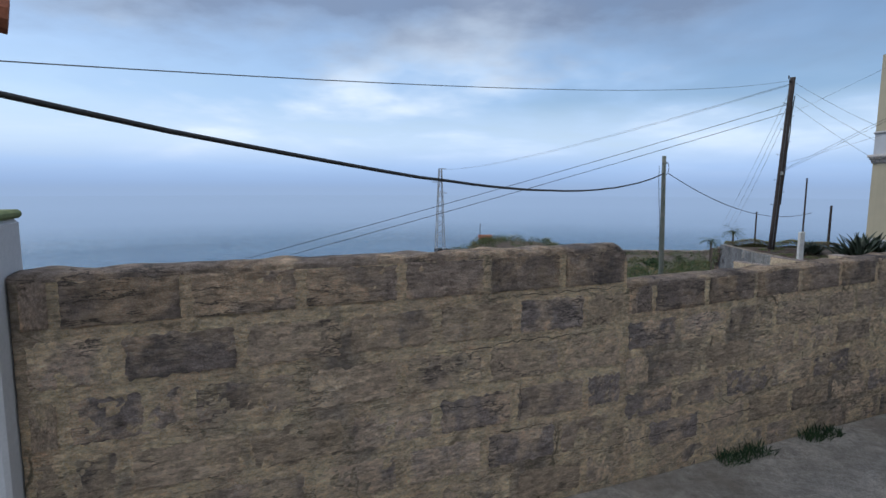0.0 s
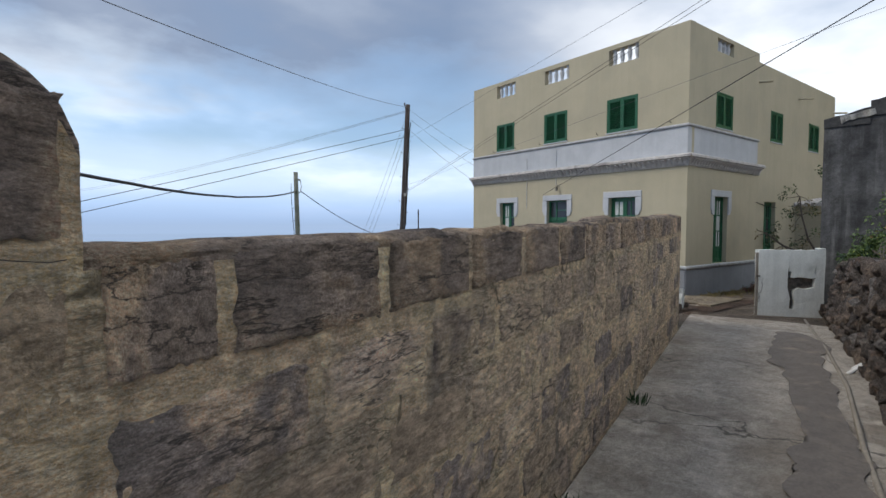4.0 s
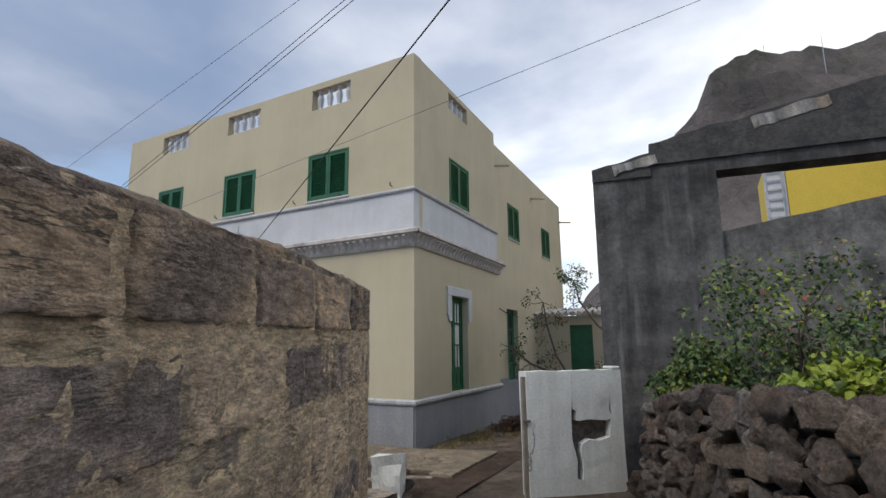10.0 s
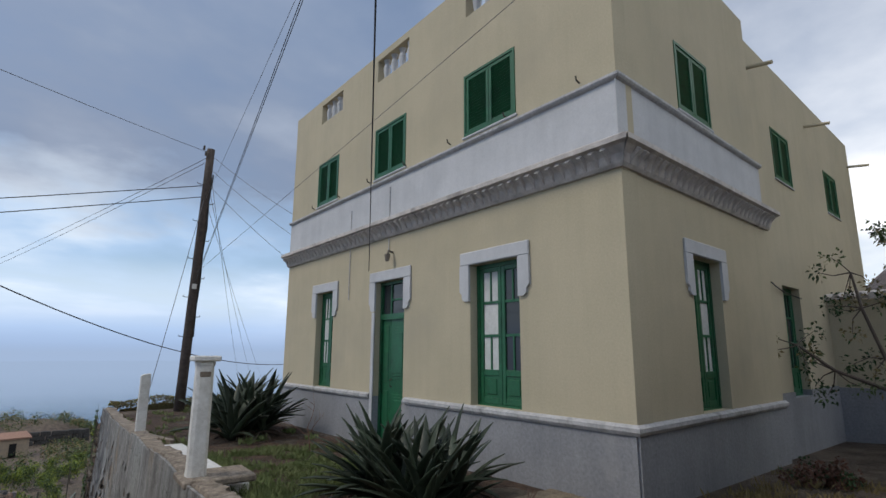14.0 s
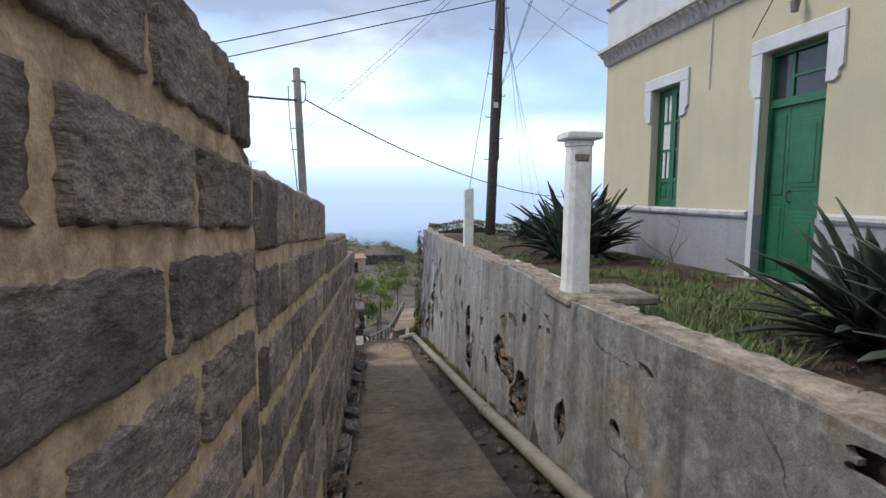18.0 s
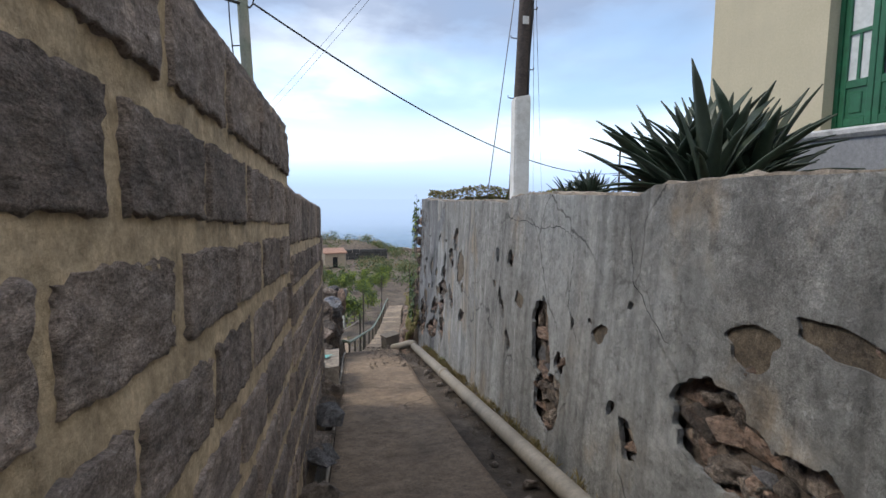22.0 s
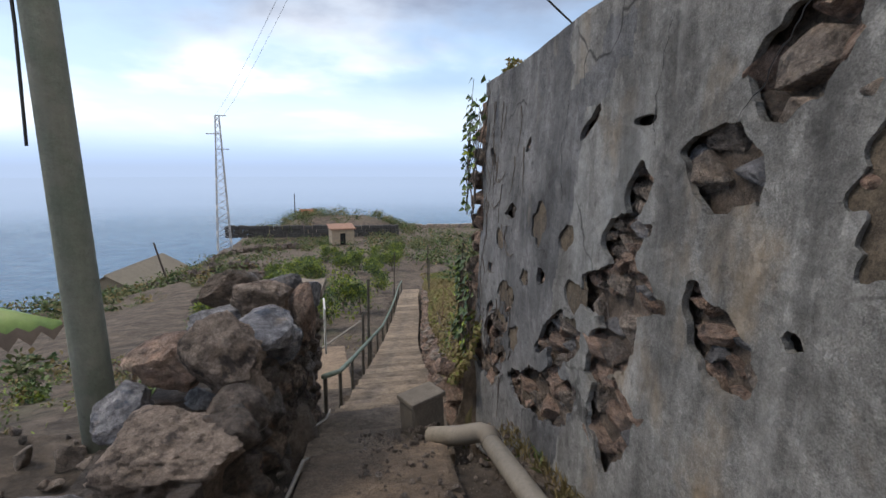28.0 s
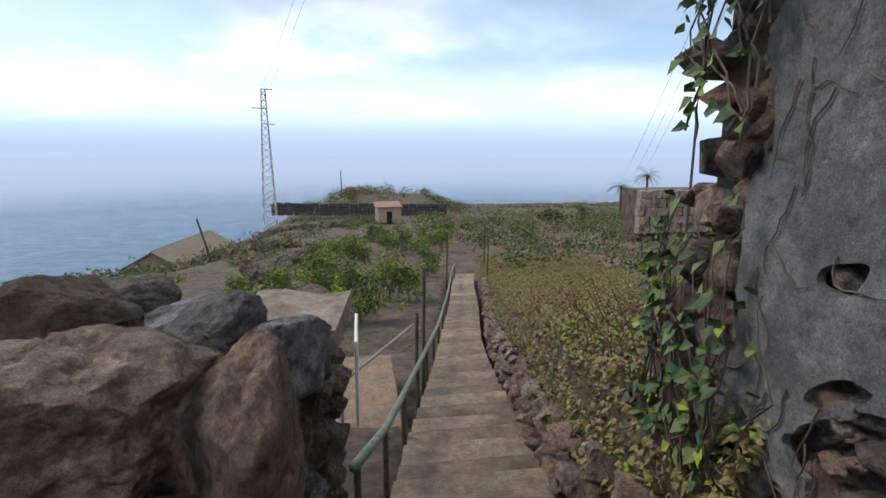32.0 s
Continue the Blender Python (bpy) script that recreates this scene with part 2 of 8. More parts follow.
M = {}
M["cream"] = mat("cream_render", (0.446, 0.396, 0.282), (0.490, 0.433, 0.311), 1.0, 0.9, 0.15, 80, (0.408, 0.364, 0.270), 0.6, 0.5, 0.75, bdist=0.003, streak=0.08, grain=0.2)
M["white"] = mat("white_paint", (0.540, 0.549, 0.572), (0.477, 0.491, 0.513), 1.2, 0.85, 0.15, 80, (0.414, 0.427, 0.450), 0.8, 0.52, 0.75, bdist=0.003, streak=0.12, grain=0.2)
M["whitewall"] = mat("rough_white_render", (0.62, 0.63, 0.60), (0.52, 0.53, 0.505), 3.0, 0.95, 0.5, 70, (0.38, 0.38, 0.36), 1.7, 0.58, 0.75, bdist=0.008, streak=0.25, crack=0.8)
M["plinth"] = mat("grey_plinth_paint", (0.230, 0.239, 0.262), (0.276, 0.285, 0.308), 1.5, 0.9, 0.25, 50, (0.340, 0.340, 0.350), 1.1, 0.58, 0.75, bdist=0.006, streak=0.18)
M["cornice"] = mat("weathered_cornice", (0.600, 0.558, 0.528), (0.444, 0.414, 0.396), 6.0, 0.95, 0.5, 40, (0.288, 0.264, 0.252), 3.0, 0.55, 0.7, streak=0.3)
M["moulding"] = mat("pale_moulding", (0.50, 0.50, 0.51), (0.40, 0.40, 0.41), 4.0, 0.9, 0.4, 40, (0.25, 0.25, 0.25), 3.0, 0.6, 0.75)
M["green"] = mat("green_gloss_paint", (0.010, 0.090, 0.038), (0.014, 0.117, 0.051), 3.0, 0.42, 0.12, 30, (0.008, 0.055, 0.025), 2.0, 0.55, 0.75, bdist=0.004)
M["curtain"] = mat("white_board", (0.62, 0.63, 0.62), (0.52, 0.54, 0.54), 2.5, 0.9, 0.1, 20)
# near-black painted for shade in rooms and stone gaps; also cracks, a door
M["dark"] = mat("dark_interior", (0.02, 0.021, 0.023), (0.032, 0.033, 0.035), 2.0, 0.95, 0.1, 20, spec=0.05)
M["block"] = mat("basalt_block", (0.291, 0.241, 0.220), (0.448, 0.364, 0.321), 5.0, 0.95, 0.7, 60, (0.47, 0.375, 0.31), 1.8, 0.55, 0.7, vary=0.4, bdist=0.02, pits=70, c4=(0.227, 0.182, 0.164), s4=1.5, lo4=0.55, hi4=0.68, craggy=12.0, strata=1.8, relief=0.03, grain=0.35)
M["blockA"] = mat("mortar_smeared_block", (0.566, 0.450, 0.375), (0.848, 0.654, 0.499), 4.0, 0.95, 1.0, 90, (0.900, 0.722, 0.490), 2.2, 0.46, 0.54, vary=0.25, bdist=0.035, pits=70, c4=(0.293, 0.241, 0.217), s4=2.0, lo4=0.54, hi4=0.62, smear=((0.840, 0.647, 0.468), 2.6, 0.42, 0.60), craggy=11.0, strata=2.6, relief=0.03, fissure=2.2, grain=0.35)
M["capA"] = mat("dark_top_block", (0.370, 0.297, 0.254), (0.564, 0.437, 0.349), 4.0, 0.95, 1.0, 90, (0.773, 0.572, 0.392), 2.2, 0.48, 0.56, vary=0.3, bdist=0.035, pits=70, c4=(0.209, 0.174, 0.162), s4=1.5, lo4=0.54, hi4=0.66, smear=((0.623, 0.479, 0.352), 2.6, 0.54, 0.68), craggy=11.0, strata=2.6, relief=0.03, fissure=2.2, grain=0.35)
M["mortar"] = mat("tan_mortar", (0.900, 0.738, 0.488), (0.799, 0.599, 0.410), 5.0, 0.95, 1.0, 90, (0.535, 0.428, 0.328), 1.6, 0.5, 0.66, bdist=0.035, pits=80, crack=0.9, c4=(0.358, 0.295, 0.242), s4=1.3, lo4=0.57, hi4=0.66, craggy=11.0, strata=2.6, relief=0.03, fissure=2.2, grain=0.35)
M["concrete"] = mat("worn_concrete", (0.491, 0.437, 0.373), (0.383, 0.337, 0.283), 2.2, 0.92, 0.8, 60, (0.292, 0.246, 0.200), 0.7, 0.5, 0.66, bdist=0.02, world_space=True, crack=0.45, c4=(0.605, 0.545, 0.470), s4=1.4, lo4=0.55, hi4=0.70, pits=40, craggy=9.0, depth=0.5)
M["path"] = mat("path_concrete", (0.369, 0.271, 0.189), (0.277, 0.205, 0.146), 3.0, 0.93, 0.9, 70, (0.189, 0.140, 0.101), 0.9, 0.5, 0.7, bdist=0.02, world_space=True, crack=0.5, pits=40, craggy=9.0, depth=0.6)
M["asphalt"] = mat("dark_patch", (0.125, 0.11, 0.098), (0.17, 0.148, 0.13), 6.0, 0.95, 0.8, 80, bdist=0.012, world_space=True, c4=(0.27, 0.225, 0.175), s4=1.6, lo4=0.55, hi4=0.68)
M["ruin"] = mat("soot_stained_plaster", (0.074, 0.074, 0.077), (0.129, 0.127, 0.125), 1.6, 0.95, 0.5, 40, (0.035, 0.035, 0.038), 0.9, 0.46, 0.66, streak=0.75, bdist=0.01, craggy=3.0)
M["ruinfill"] = mat("grey_block_infill", (0.116, 0.114, 0.114), (0.176, 0.173, 0.167), 2.0, 0.95, 0.6, 40, (0.06, 0.06, 0.062), 1.1, 0.5, 0.68, streak=0.6, bdist=0.012, craggy=3.0)
M["ruincap"] = mat("black_weathered_cap", (0.035, 0.035, 0.038), (0.07, 0.068, 0.066), 5.0, 0.95, 0.7, 40)
M["plaster"] = mat("weathered_grey_plaster", (0.236, 0.230, 0.219), (0.378, 0.370, 0.354), 2.8, 0.95, 0.9, 80, (0.125, 0.122, 0.121), 0.7, 0.57, 0.74, streak=0.75, bdist=0.014, c4=(0.391, 0.299, 0.203), s4=1.4, lo4=0.53, hi4=0.68, crack=0.9, pits=70, grain=0.5, craggy=14.0, depth=0.5, patch=((0.399, 0.407, 0.403), 0.7, 0.50, 0.64))
M["plasterdark"] = mat("darker_grey_plaster", (0.176, 0.178, 0.185), (0.275, 0.275, 0.281), 2.8, 0.95, 0.9, 80, (0.075, 0.077, 0.083), 0.9, 0.47, 0.62, streak=0.5, bdist=0.014, c4=(0.30, 0.27, 0.225), s4=1.7, lo4=0.62, hi4=0.72, crack=0.9, pits=70, grain=0.5, craggy=12.0, depth=0.55, patch=((0.33, 0.33, 0.325), 0.8, 0.55, 0.70))
M["undercoat"] = mat("brown_undercoat", (0.204, 0.160, 0.112), (0.153, 0.122, 0.092), 4.0, 0.95, 0.9, 60, (0.109, 0.092, 0.075), 2.0, 0.5, 0.66, bdist=0.02, pits=50, craggy=9.0)
M["plasterwarm"] = mat("plaster_tan_under", (0.33, 0.27, 0.20), (0.25, 0.21, 0.17), 3.0, 0.95, 0.6, 55)
M["rock"] = mat("basalt_rock", (0.299, 0.252, 0.220), (0.465, 0.383, 0.325), 5.0, 0.93, 1.0, 34, (0.560, 0.430, 0.333), 2.0, 0.52, 0.7, vary=0.4, bdist=0.05, pits=30, c4=(0.137, 0.121, 0.113), s4=1.6, lo4=0.55, hi4=0.66, craggy=7.0, relief=0.035)
M["rockred"] = mat("red_brown_rock", (0.487, 0.323, 0.244), (0.345, 0.260, 0.219), 5.0, 0.93, 1.0, 34, (0.543, 0.407, 0.314), 2.0, 0.5, 0.7, vary=0.35, bdist=0.05, pits=30, c4=(0.143, 0.114, 0.103), s4=1.6, lo4=0.56, hi4=0.66, craggy=7.0, relief=0.035)
M["rockporous"] = mat("porous_brown_rock", (0.385, 0.300, 0.248), (0.570, 0.455, 0.378), 4.0, 0.95, 1.0, 60, (0.22, 0.175, 0.15), 2.0, 0.5, 0.66, vary=0.25, bdist=0.05, pits=55, c4=(0.13, 0.105, 0.095), s4=3.0, lo4=0.58, hi4=0.66, craggy=7.0, relief=0.035)
M["rockslate"] = mat("slate_grey_rock", (0.223, 0.223, 0.250), (0.344, 0.338, 0.358), 4.0, 0.85, 0.8, 40, (0.29, 0.245, 0.21), 2.2, 0.56, 0.68, vary=0.25, bdist=0.03, pits=30, c4=(0.105, 0.125, 0.17), s4=1.6, lo4=0.56, hi4=0.62, craggy=4.0, relief=0.03)
M["rockblue"] = mat("blue_grey_rock", (0.155, 0.155, 0.169), (0.232, 0.226, 0.234), 4.0, 0.9, 0.9, 22, (0.298, 0.243, 0.211), 2.0, 0.58, 0.72, vary=0.3, bdist=0.05, craggy=7.0, relief=0.035)
M["soil"] = mat("dry_soil", (0.106, 0.081, 0.061), (0.154, 0.120, 0.092), 0.8, 1.0, 0.9, 12, (0.120, 0.116, 0.069), 0.22, 0.58, 0.74, bdist=0.06, world_space=True, pits=9, craggy=1.6)
M["yard"] = mat("yard_earth", (0.091, 0.051, 0.033), (0.120, 0.076, 0.050), 2.0, 1.0, 0.9, 40, (0.064, 0.042, 0.026), 0.9, 0.50, 0.66, bdist=0.04, world_space=True, pits=30, craggy=5.0)
M["pole"] = mat("creosoted_pole", (0.055, 0.045, 0.042), (0.085, 0.068, 0.06), 8.0, 0.85, 0.6, 30, spec=0.3)
M["polegreen"] = mat("green_grey_pole", (0.203, 0.210, 0.173), (0.150, 0.173, 0.135), 5.0, 0.9, 0.7, 30, (0.255, 0.247, 0.210), 3.0, 0.5, 0.7, streak=0.4)
M["cable"] = mat("black_cable", (0.018, 0.018, 0.02), (0.03, 0.03, 0.032), 10, 0.6, 0.0)
M["wire"] = mat("grey_wire", (0.10, 0.105, 0.115), (0.14, 0.145, 0.155), 10, 0.6, 0.0)
M["pvc"] = mat("dusty_grey_pipe", (0.271, 0.237, 0.193), (0.213, 0.189, 0.154), 4.0, 0.7, 0.25, 40, (0.164, 0.137, 0.108), 2.5, 0.55, 0.75, bdist=0.006)
M["postwhite"] = mat("worn_white_post", (0.68, 0.68, 0.66), (0.58, 0.57, 0.54), 4.0, 0.9, 0.5, 40, (0.36, 0.33, 0.29), 3.5, 0.6, 0.72, bdist=0.008)
M["copingstone"] = mat("sandy_coping", (0.306, 0.255, 0.204), (0.238, 0.200, 0.162), 5.0, 0.95, 0.8, 45, (0.357, 0.315, 0.264), 2.0, 0.55, 0.7, bdist=0.02, craggy=8.0)
M["rail"] = mat("green_rail_paint", (0.10, 0.14, 0.10), (0.16, 0.20, 0.155), 6.0, 0.6, 0.4, 30, (0.24, 0.25, 0.21), 4.0, 0.55, 0.7, metal=0.2)
M["raildark"] = mat("rusted_dark_post", (0.06, 0.05, 0.042), (0.09, 0.085, 0.07), 6.0, 0.8, 0.5, 30, metal=0.2)
M["steel"] = mat("galvanised_steel", (0.42, 0.43, 0.45), (0.34, 0.35, 0.37), 6.0, 0.55, 0.0, metal=0.5)
M["wood"] = mat("weathered_wood", (0.21, 0.185, 0.155), (0.15, 0.13, 0.11), 6.0, 0.9, 0.6, 30, (0.27, 0.25, 0.215), 2.0, 0.55, 0.7)
M["tile"] = mat("terracotta_tile", (0.36, 0.125, 0.065), (0.27, 0.10, 0.055), 5.0, 0.9, 0.4, 30, vary=0.2)
M["yellow"] = mat("yellow_wall_paint", (0.62, 0.45, 0.07), (0.56, 0.41, 0.065), 1.2, 0.9, 0.2, 40)
M["mint"] = mat("mint_wall_paint", (0.50, 0.70, 0.66), (0.46, 0.65, 0.62), 1.2, 0.9, 0.2, 40)
# cliff tone lightened, with the haze of distance put into its colour
M["cliff"] = mat("cliff_rock", (0.085, 0.074, 0.072), (0.135, 0.116, 0.11), 0.035, 1.0, 0.8, 0.3, (0.05, 0.056, 0.04), 0.02, 0.5, 0.66, bdist=3.0, world_space=True)
M["agave"] = mat("dark_agave_leaf", (0.022, 0.038, 0.022), (0.04, 0.056, 0.035), 5.0, 0.5, 0.15, 30, (0.07, 0.07, 0.05), 3.0, 0.62, 0.8, vary=0.35, bdist=0.004)
M["agavedry"] = mat("dry_agave_leaf", (0.16, 0.12, 0.09), (0.10, 0.075, 0.06), 5.0, 0.8, 0.2, 30, vary=0.3)
M["leaf"] = mat("green_leaf", (0.070, 0.112, 0.036), (0.108, 0.152, 0.048), 3.0, 0.55, 0.0, vary=0.0, spec=0.3)
M["leaflime"] = mat("lime_leaf", (0.24, 0.29, 0.035), (0.17, 0.24, 0.035), 3.0, 0.55, 0.0, spec=0.3)
M["leafdark"] = mat("dark_leaf", (0.025, 0.055, 0.022), (0.045, 0.08, 0.03), 3.0, 0.5, 0.0, spec=0.3)
M["leafdry"] = mat("olive_dry_leaf", (0.19, 0.155, 0.06), (0.24, 0.18, 0.085), 3.0, 0.8, 0.0)
M["scrub"] = mat("grey_green_scrub", (0.095, 0.12, 0.05), (0.14, 0.14, 0.07), 2.0, 0.9, 0.0)
M["grass"] = mat("yard_weeds", (0.116, 0.163, 0.051), (0.172, 0.199, 0.078), 2.0, 0.8, 0.0)
M["twig"] = mat("grey_brown_twig", (0.13, 0.105, 0.085), (0.09, 0.07, 0.06), 8.0, 0.9, 0.4, 30)
M["palm"] = mat("palm_frond", (0.045, 0.075, 0.03), (0.07, 0.095, 0.04), 2.0, 0.7, 0.0)
M["banana"] = mat("banana_leaf", (0.16, 0.24, 0.05), (0.11, 0.19, 0.04), 6.0, 0.5, 0.1, 20, (0.24, 0.20, 0.09), 2.0, 0.6, 0.75)
M["flower"] = mat("orange_red_flower", (0.45, 0.10, 0.04), (0.35, 0.08, 0.04), 8, 0.7, 0.0)
M["turquoise"] = mat("turquoise_paint_splash", (0.10, 0.42, 0.38), (0.16, 0.36, 0.33), 9, 0.7, 0.3, 40)
M["cane"] = mat("red_brown_stem", (0.16, 0.075, 0.05), (0.11, 0.06, 0.045), 8, 0.8, 0.2, 30)
M["box"] = mat("pale_meter_box", (0.66, 0.66, 0.65), (0.58, 0.58, 0.57), 4, 0.7, 0.2, 40, (0.42, 0.40, 0.37), 3.0, 0.6, 0.75, bdist=0.004)
M["mortarB"] = mat("pale_tan_joint_mortar", (0.532, 0.416, 0.279), (0.432, 0.340, 0.229), 5.0, 0.95, 0.5, 60, (0.316, 0.253, 0.182), 2.2, 0.56, 0.70, bdist=0.012, craggy=9.0, relief=0.015, grain=0.35)
M["steptop"] = mat("worn_step_concrete", (0.366, 0.284, 0.206), (0.272, 0.213, 0.160), 3.0, 0.93, 0.9, 60, (0.189, 0.148, 0.113), 1.4, 0.5, 0.66, bdist=0.025, vary=0.28, pits=32, craggy=8.0, depth=0.6)
M["rockdark"] = mat("dark_lava_rock", (0.140, 0.118, 0.106), (0.223, 0.182, 0.158), 5.0, 0.95, 1.0, 40, (0.259, 0.175, 0.131), 2.4, 0.52, 0.68, vary=0.45, bdist=0.05, pits=40, craggy=7.0, relief=0.035)
M["rockbrown"] = mat("brown_lava_rock", (0.194, 0.153, 0.124), (0.291, 0.226, 0.181), 5.0, 0.95, 1.0, 40, (0.38, 0.29, 0.23), 2.4, 0.55, 0.7, vary=0.4, bdist=0.05, pits=40, craggy=7.0, relief=0.035)
M["rockgrey"] = mat("grey_lava_rock", (0.221, 0.202, 0.195), (0.351, 0.319, 0.299), 5.0, 0.95, 1.0, 40, (0.36, 0.32, 0.28), 2.4, 0.55, 0.7, vary=0.4, bdist=0.05, pits=40, craggy=7.0, relief=0.035)
M["leafolive"] = mat("olive_yellow_leaf", (0.21, 0.20, 0.055), (0.16, 0.165, 0.05), 3.0, 0.7, 0.0)
M["paving"] = mat("ochre_scored_paving", (0.273, 0.220, 0.150), (0.211, 0.172, 0.123), 2.0, 0.9, 0.6, 40, (0.150, 0.119, 0.088), 0.9, 0.50, 0.66, vary=0.2, bdist=0.015, pits=40)
M["rope"] = mat("pale_grey_wire", (0.36, 0.33, 0.29), (0.28, 0.255, 0.22), 9, 0.8, 0.0)
M["creeperbed"] = mat("dead_creeper_mat", (0.15, 0.12, 0.055), (0.10, 0.08, 0.04), 9.0, 0.95, 1.0, 30, (0.14, 0.14, 0.05), 1.2, 0.5, 0.7, bdist=0.06, world_space=True, pits=14)
M["blockTan"] = mat("tan_plastered_block", (0.766, 0.591, 0.439), (0.900, 0.720, 0.496), 4.0, 0.95, 1.0, 90, (0.900, 0.698, 0.455), 2.0, 0.44, 0.56, vary=0.18, bdist=0.035, pits=80, c4=(0.362, 0.296, 0.257), s4=1.8, lo4=0.58, hi4=0.66, smear=((0.777, 0.599, 0.433), 2.6, 0.36, 0.54), craggy=11.0, strata=2.6, relief=0.03, fissure=2.2, grain=0.35)
M["blockDark"] = mat("bare_dark_block", (0.327, 0.275, 0.251), (0.498, 0.400, 0.350), 5.0, 0.95, 1.0, 90, (0.860, 0.648, 0.467), 2.6, 0.54, 0.62, vary=0.25, bdist=0.035, pits=70, smear=((0.853, 0.660, 0.480), 2.6, 0.52, 0.66), craggy=11.0, strata=2.6, relief=0.03, fissure=2.2, grain=0.35)
M["oldtile"] = mat("faded_clay_tile", (0.36, 0.22, 0.165), (0.29, 0.18, 0.14), 5.0, 0.9, 0.4, 30)
M["netting"] = mat("tan_netting", (0.195, 0.169, 0.128), (0.165, 0.143, 0.112), 1.0, 0.95, 0.3, 10, world_space=True)

gm = bpy.data.materials.new("window_glass")
gm.use_nodes = True
gb = gm.node_tree.nodes["Principled BSDF"]
gb.inputs["Base Color"].default_value, gb.inputs["Roughness"].default_value = (0.03, 0.035, 0.04, 1), 0.06
M["glass"] = gm

sm = bpy.data.materials.new("sea_water")
sm.use_nodes = True
sn, sl = sm.node_tree.nodes, sm.node_tree.links
sb = sn["Principled BSDF"]
sb.inputs["Base Color"].default_value, sb.inputs["Roughness"].default_value = (0.03, 0.085, 0.16, 1), 0.25
spos = sn.new("ShaderNodeNewGeometry")
smap = sn.new("ShaderNodeMapping")
smap.inputs["Scale"].default_value = (0.6, 1.0, 1.0)
smap.inputs["Rotation"].default_value = (0, 0, radians(24))
sl.new(spos.outputs["Position"], smap.inputs[0])
sw1, sw2, sw3 = sn.new("ShaderNodeTexNoise"), sn.new("ShaderNodeTexNoise"), sn.new("ShaderNodeTexNoise")
for w_, s_ in ((sw1, 0.09), (sw2, 0.3), (sw3, 0.008)):
    w_.inputs["Scale"].default_value, w_.inputs["Detail"].default_value = s_, 6
    sl.new(smap.outputs[0], w_.inputs["Vector"])
sadd = sn.new("ShaderNodeMath")
sl.new(sw1.outputs[0], sadd.inputs[0])
sl.new(sw2.outputs[0], sadd.inputs[1])
sbump = sn.new("ShaderNodeBump")
sbump.inputs["Strength"].default_value, sbump.inputs["Distance"].default_value = 0.6, 3.0
sl.new(sadd.outputs[0], sbump.inputs["Height"])
sl.new(sbump.outputs[0], sb.inputs["Normal"])
# light and dark of the ripples painted into the water colour
smix = sn.new("ShaderNodeMix")
smix.data_type = "RGBA"
smix.inputs[6].default_value, smix.inputs[7].default_value = (0.018, 0.066, 0.135, 1), (0.085, 0.165, 0.25, 1)
srng = sn.new("ShaderNodeMapRange")
srng.inputs[1].default_value, srng.inputs[2].default_value = 0.42, 0.60
sl.new(sw1.outputs[0], srng.inputs[0])
sboth = sn.new("ShaderNodeMath")
sboth.operation = "MULTIPLY_ADD"
sl.new(srng.outputs[0], sboth.inputs[0])
sboth.inputs[1].default_value = 0.55
sl.new(sw3.outputs[0], sboth.inputs[2])
sl.new(sboth.outputs[0], smix.inputs[0])
sl.new(smix.outputs[2], sb.inputs["Base Color"])
M["sea"] = sm

# sea haze: an added far ring glowing pale blue, painted thicker towards the horizon
hm = bpy.data.materials.new("painted_sea_haze")
hm.use_nodes = True
hn, hl = hm.node_tree.nodes, hm.node_tree.links
hn.clear()
hco = hn.new("ShaderNodeTexCoord")
hsep = hn.new("ShaderNodeSeparateXYZ")
hl.new(hco.outputs["Object"], hsep.inputs[0])
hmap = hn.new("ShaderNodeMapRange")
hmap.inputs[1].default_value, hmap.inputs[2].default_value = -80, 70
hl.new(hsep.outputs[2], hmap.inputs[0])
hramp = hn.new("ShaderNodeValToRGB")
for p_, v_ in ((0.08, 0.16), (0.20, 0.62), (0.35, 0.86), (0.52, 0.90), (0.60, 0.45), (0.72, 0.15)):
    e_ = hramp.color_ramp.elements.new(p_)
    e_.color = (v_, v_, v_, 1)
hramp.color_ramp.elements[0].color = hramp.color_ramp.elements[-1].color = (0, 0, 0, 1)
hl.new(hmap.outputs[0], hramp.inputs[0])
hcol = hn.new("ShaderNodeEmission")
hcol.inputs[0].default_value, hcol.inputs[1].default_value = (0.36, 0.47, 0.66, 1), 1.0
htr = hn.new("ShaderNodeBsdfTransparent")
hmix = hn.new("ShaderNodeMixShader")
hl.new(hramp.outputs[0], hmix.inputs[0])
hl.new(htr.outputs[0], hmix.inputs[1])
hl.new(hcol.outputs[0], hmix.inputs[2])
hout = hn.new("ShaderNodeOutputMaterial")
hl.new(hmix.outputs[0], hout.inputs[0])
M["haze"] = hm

# ---- building helpers ----
rnd = random.Random(7)


def link(name, bm, material, parent=None, label="", smooth=False):
    me = bpy.data.meshes.new(name)
    bm.to_mesh(me)
    bm.free()
    for mt in material if isinstance(material, (list, tuple)) else [material]:
        me.materials.append(mt)
    if smooth:
        me.shade_smooth()
    ob = new(name, me)
    if parent is not None:
        ob.parent = parent
    if label:
        ob["label"] = label
    return ob


def part(name, bm, material, parent, label="", smooth=False):
    """One mesh under a thing or a part; its geometry is in the thing's own frame."""
    return link(name, bm, material, parent, label, smooth)


def thing(name, label, category, m=None, group="", kind=""):
    ob = new(name)
    ob.matrix_world = m if m is not None else Matrix()
    return tagged(ob, label, category, group, kind)


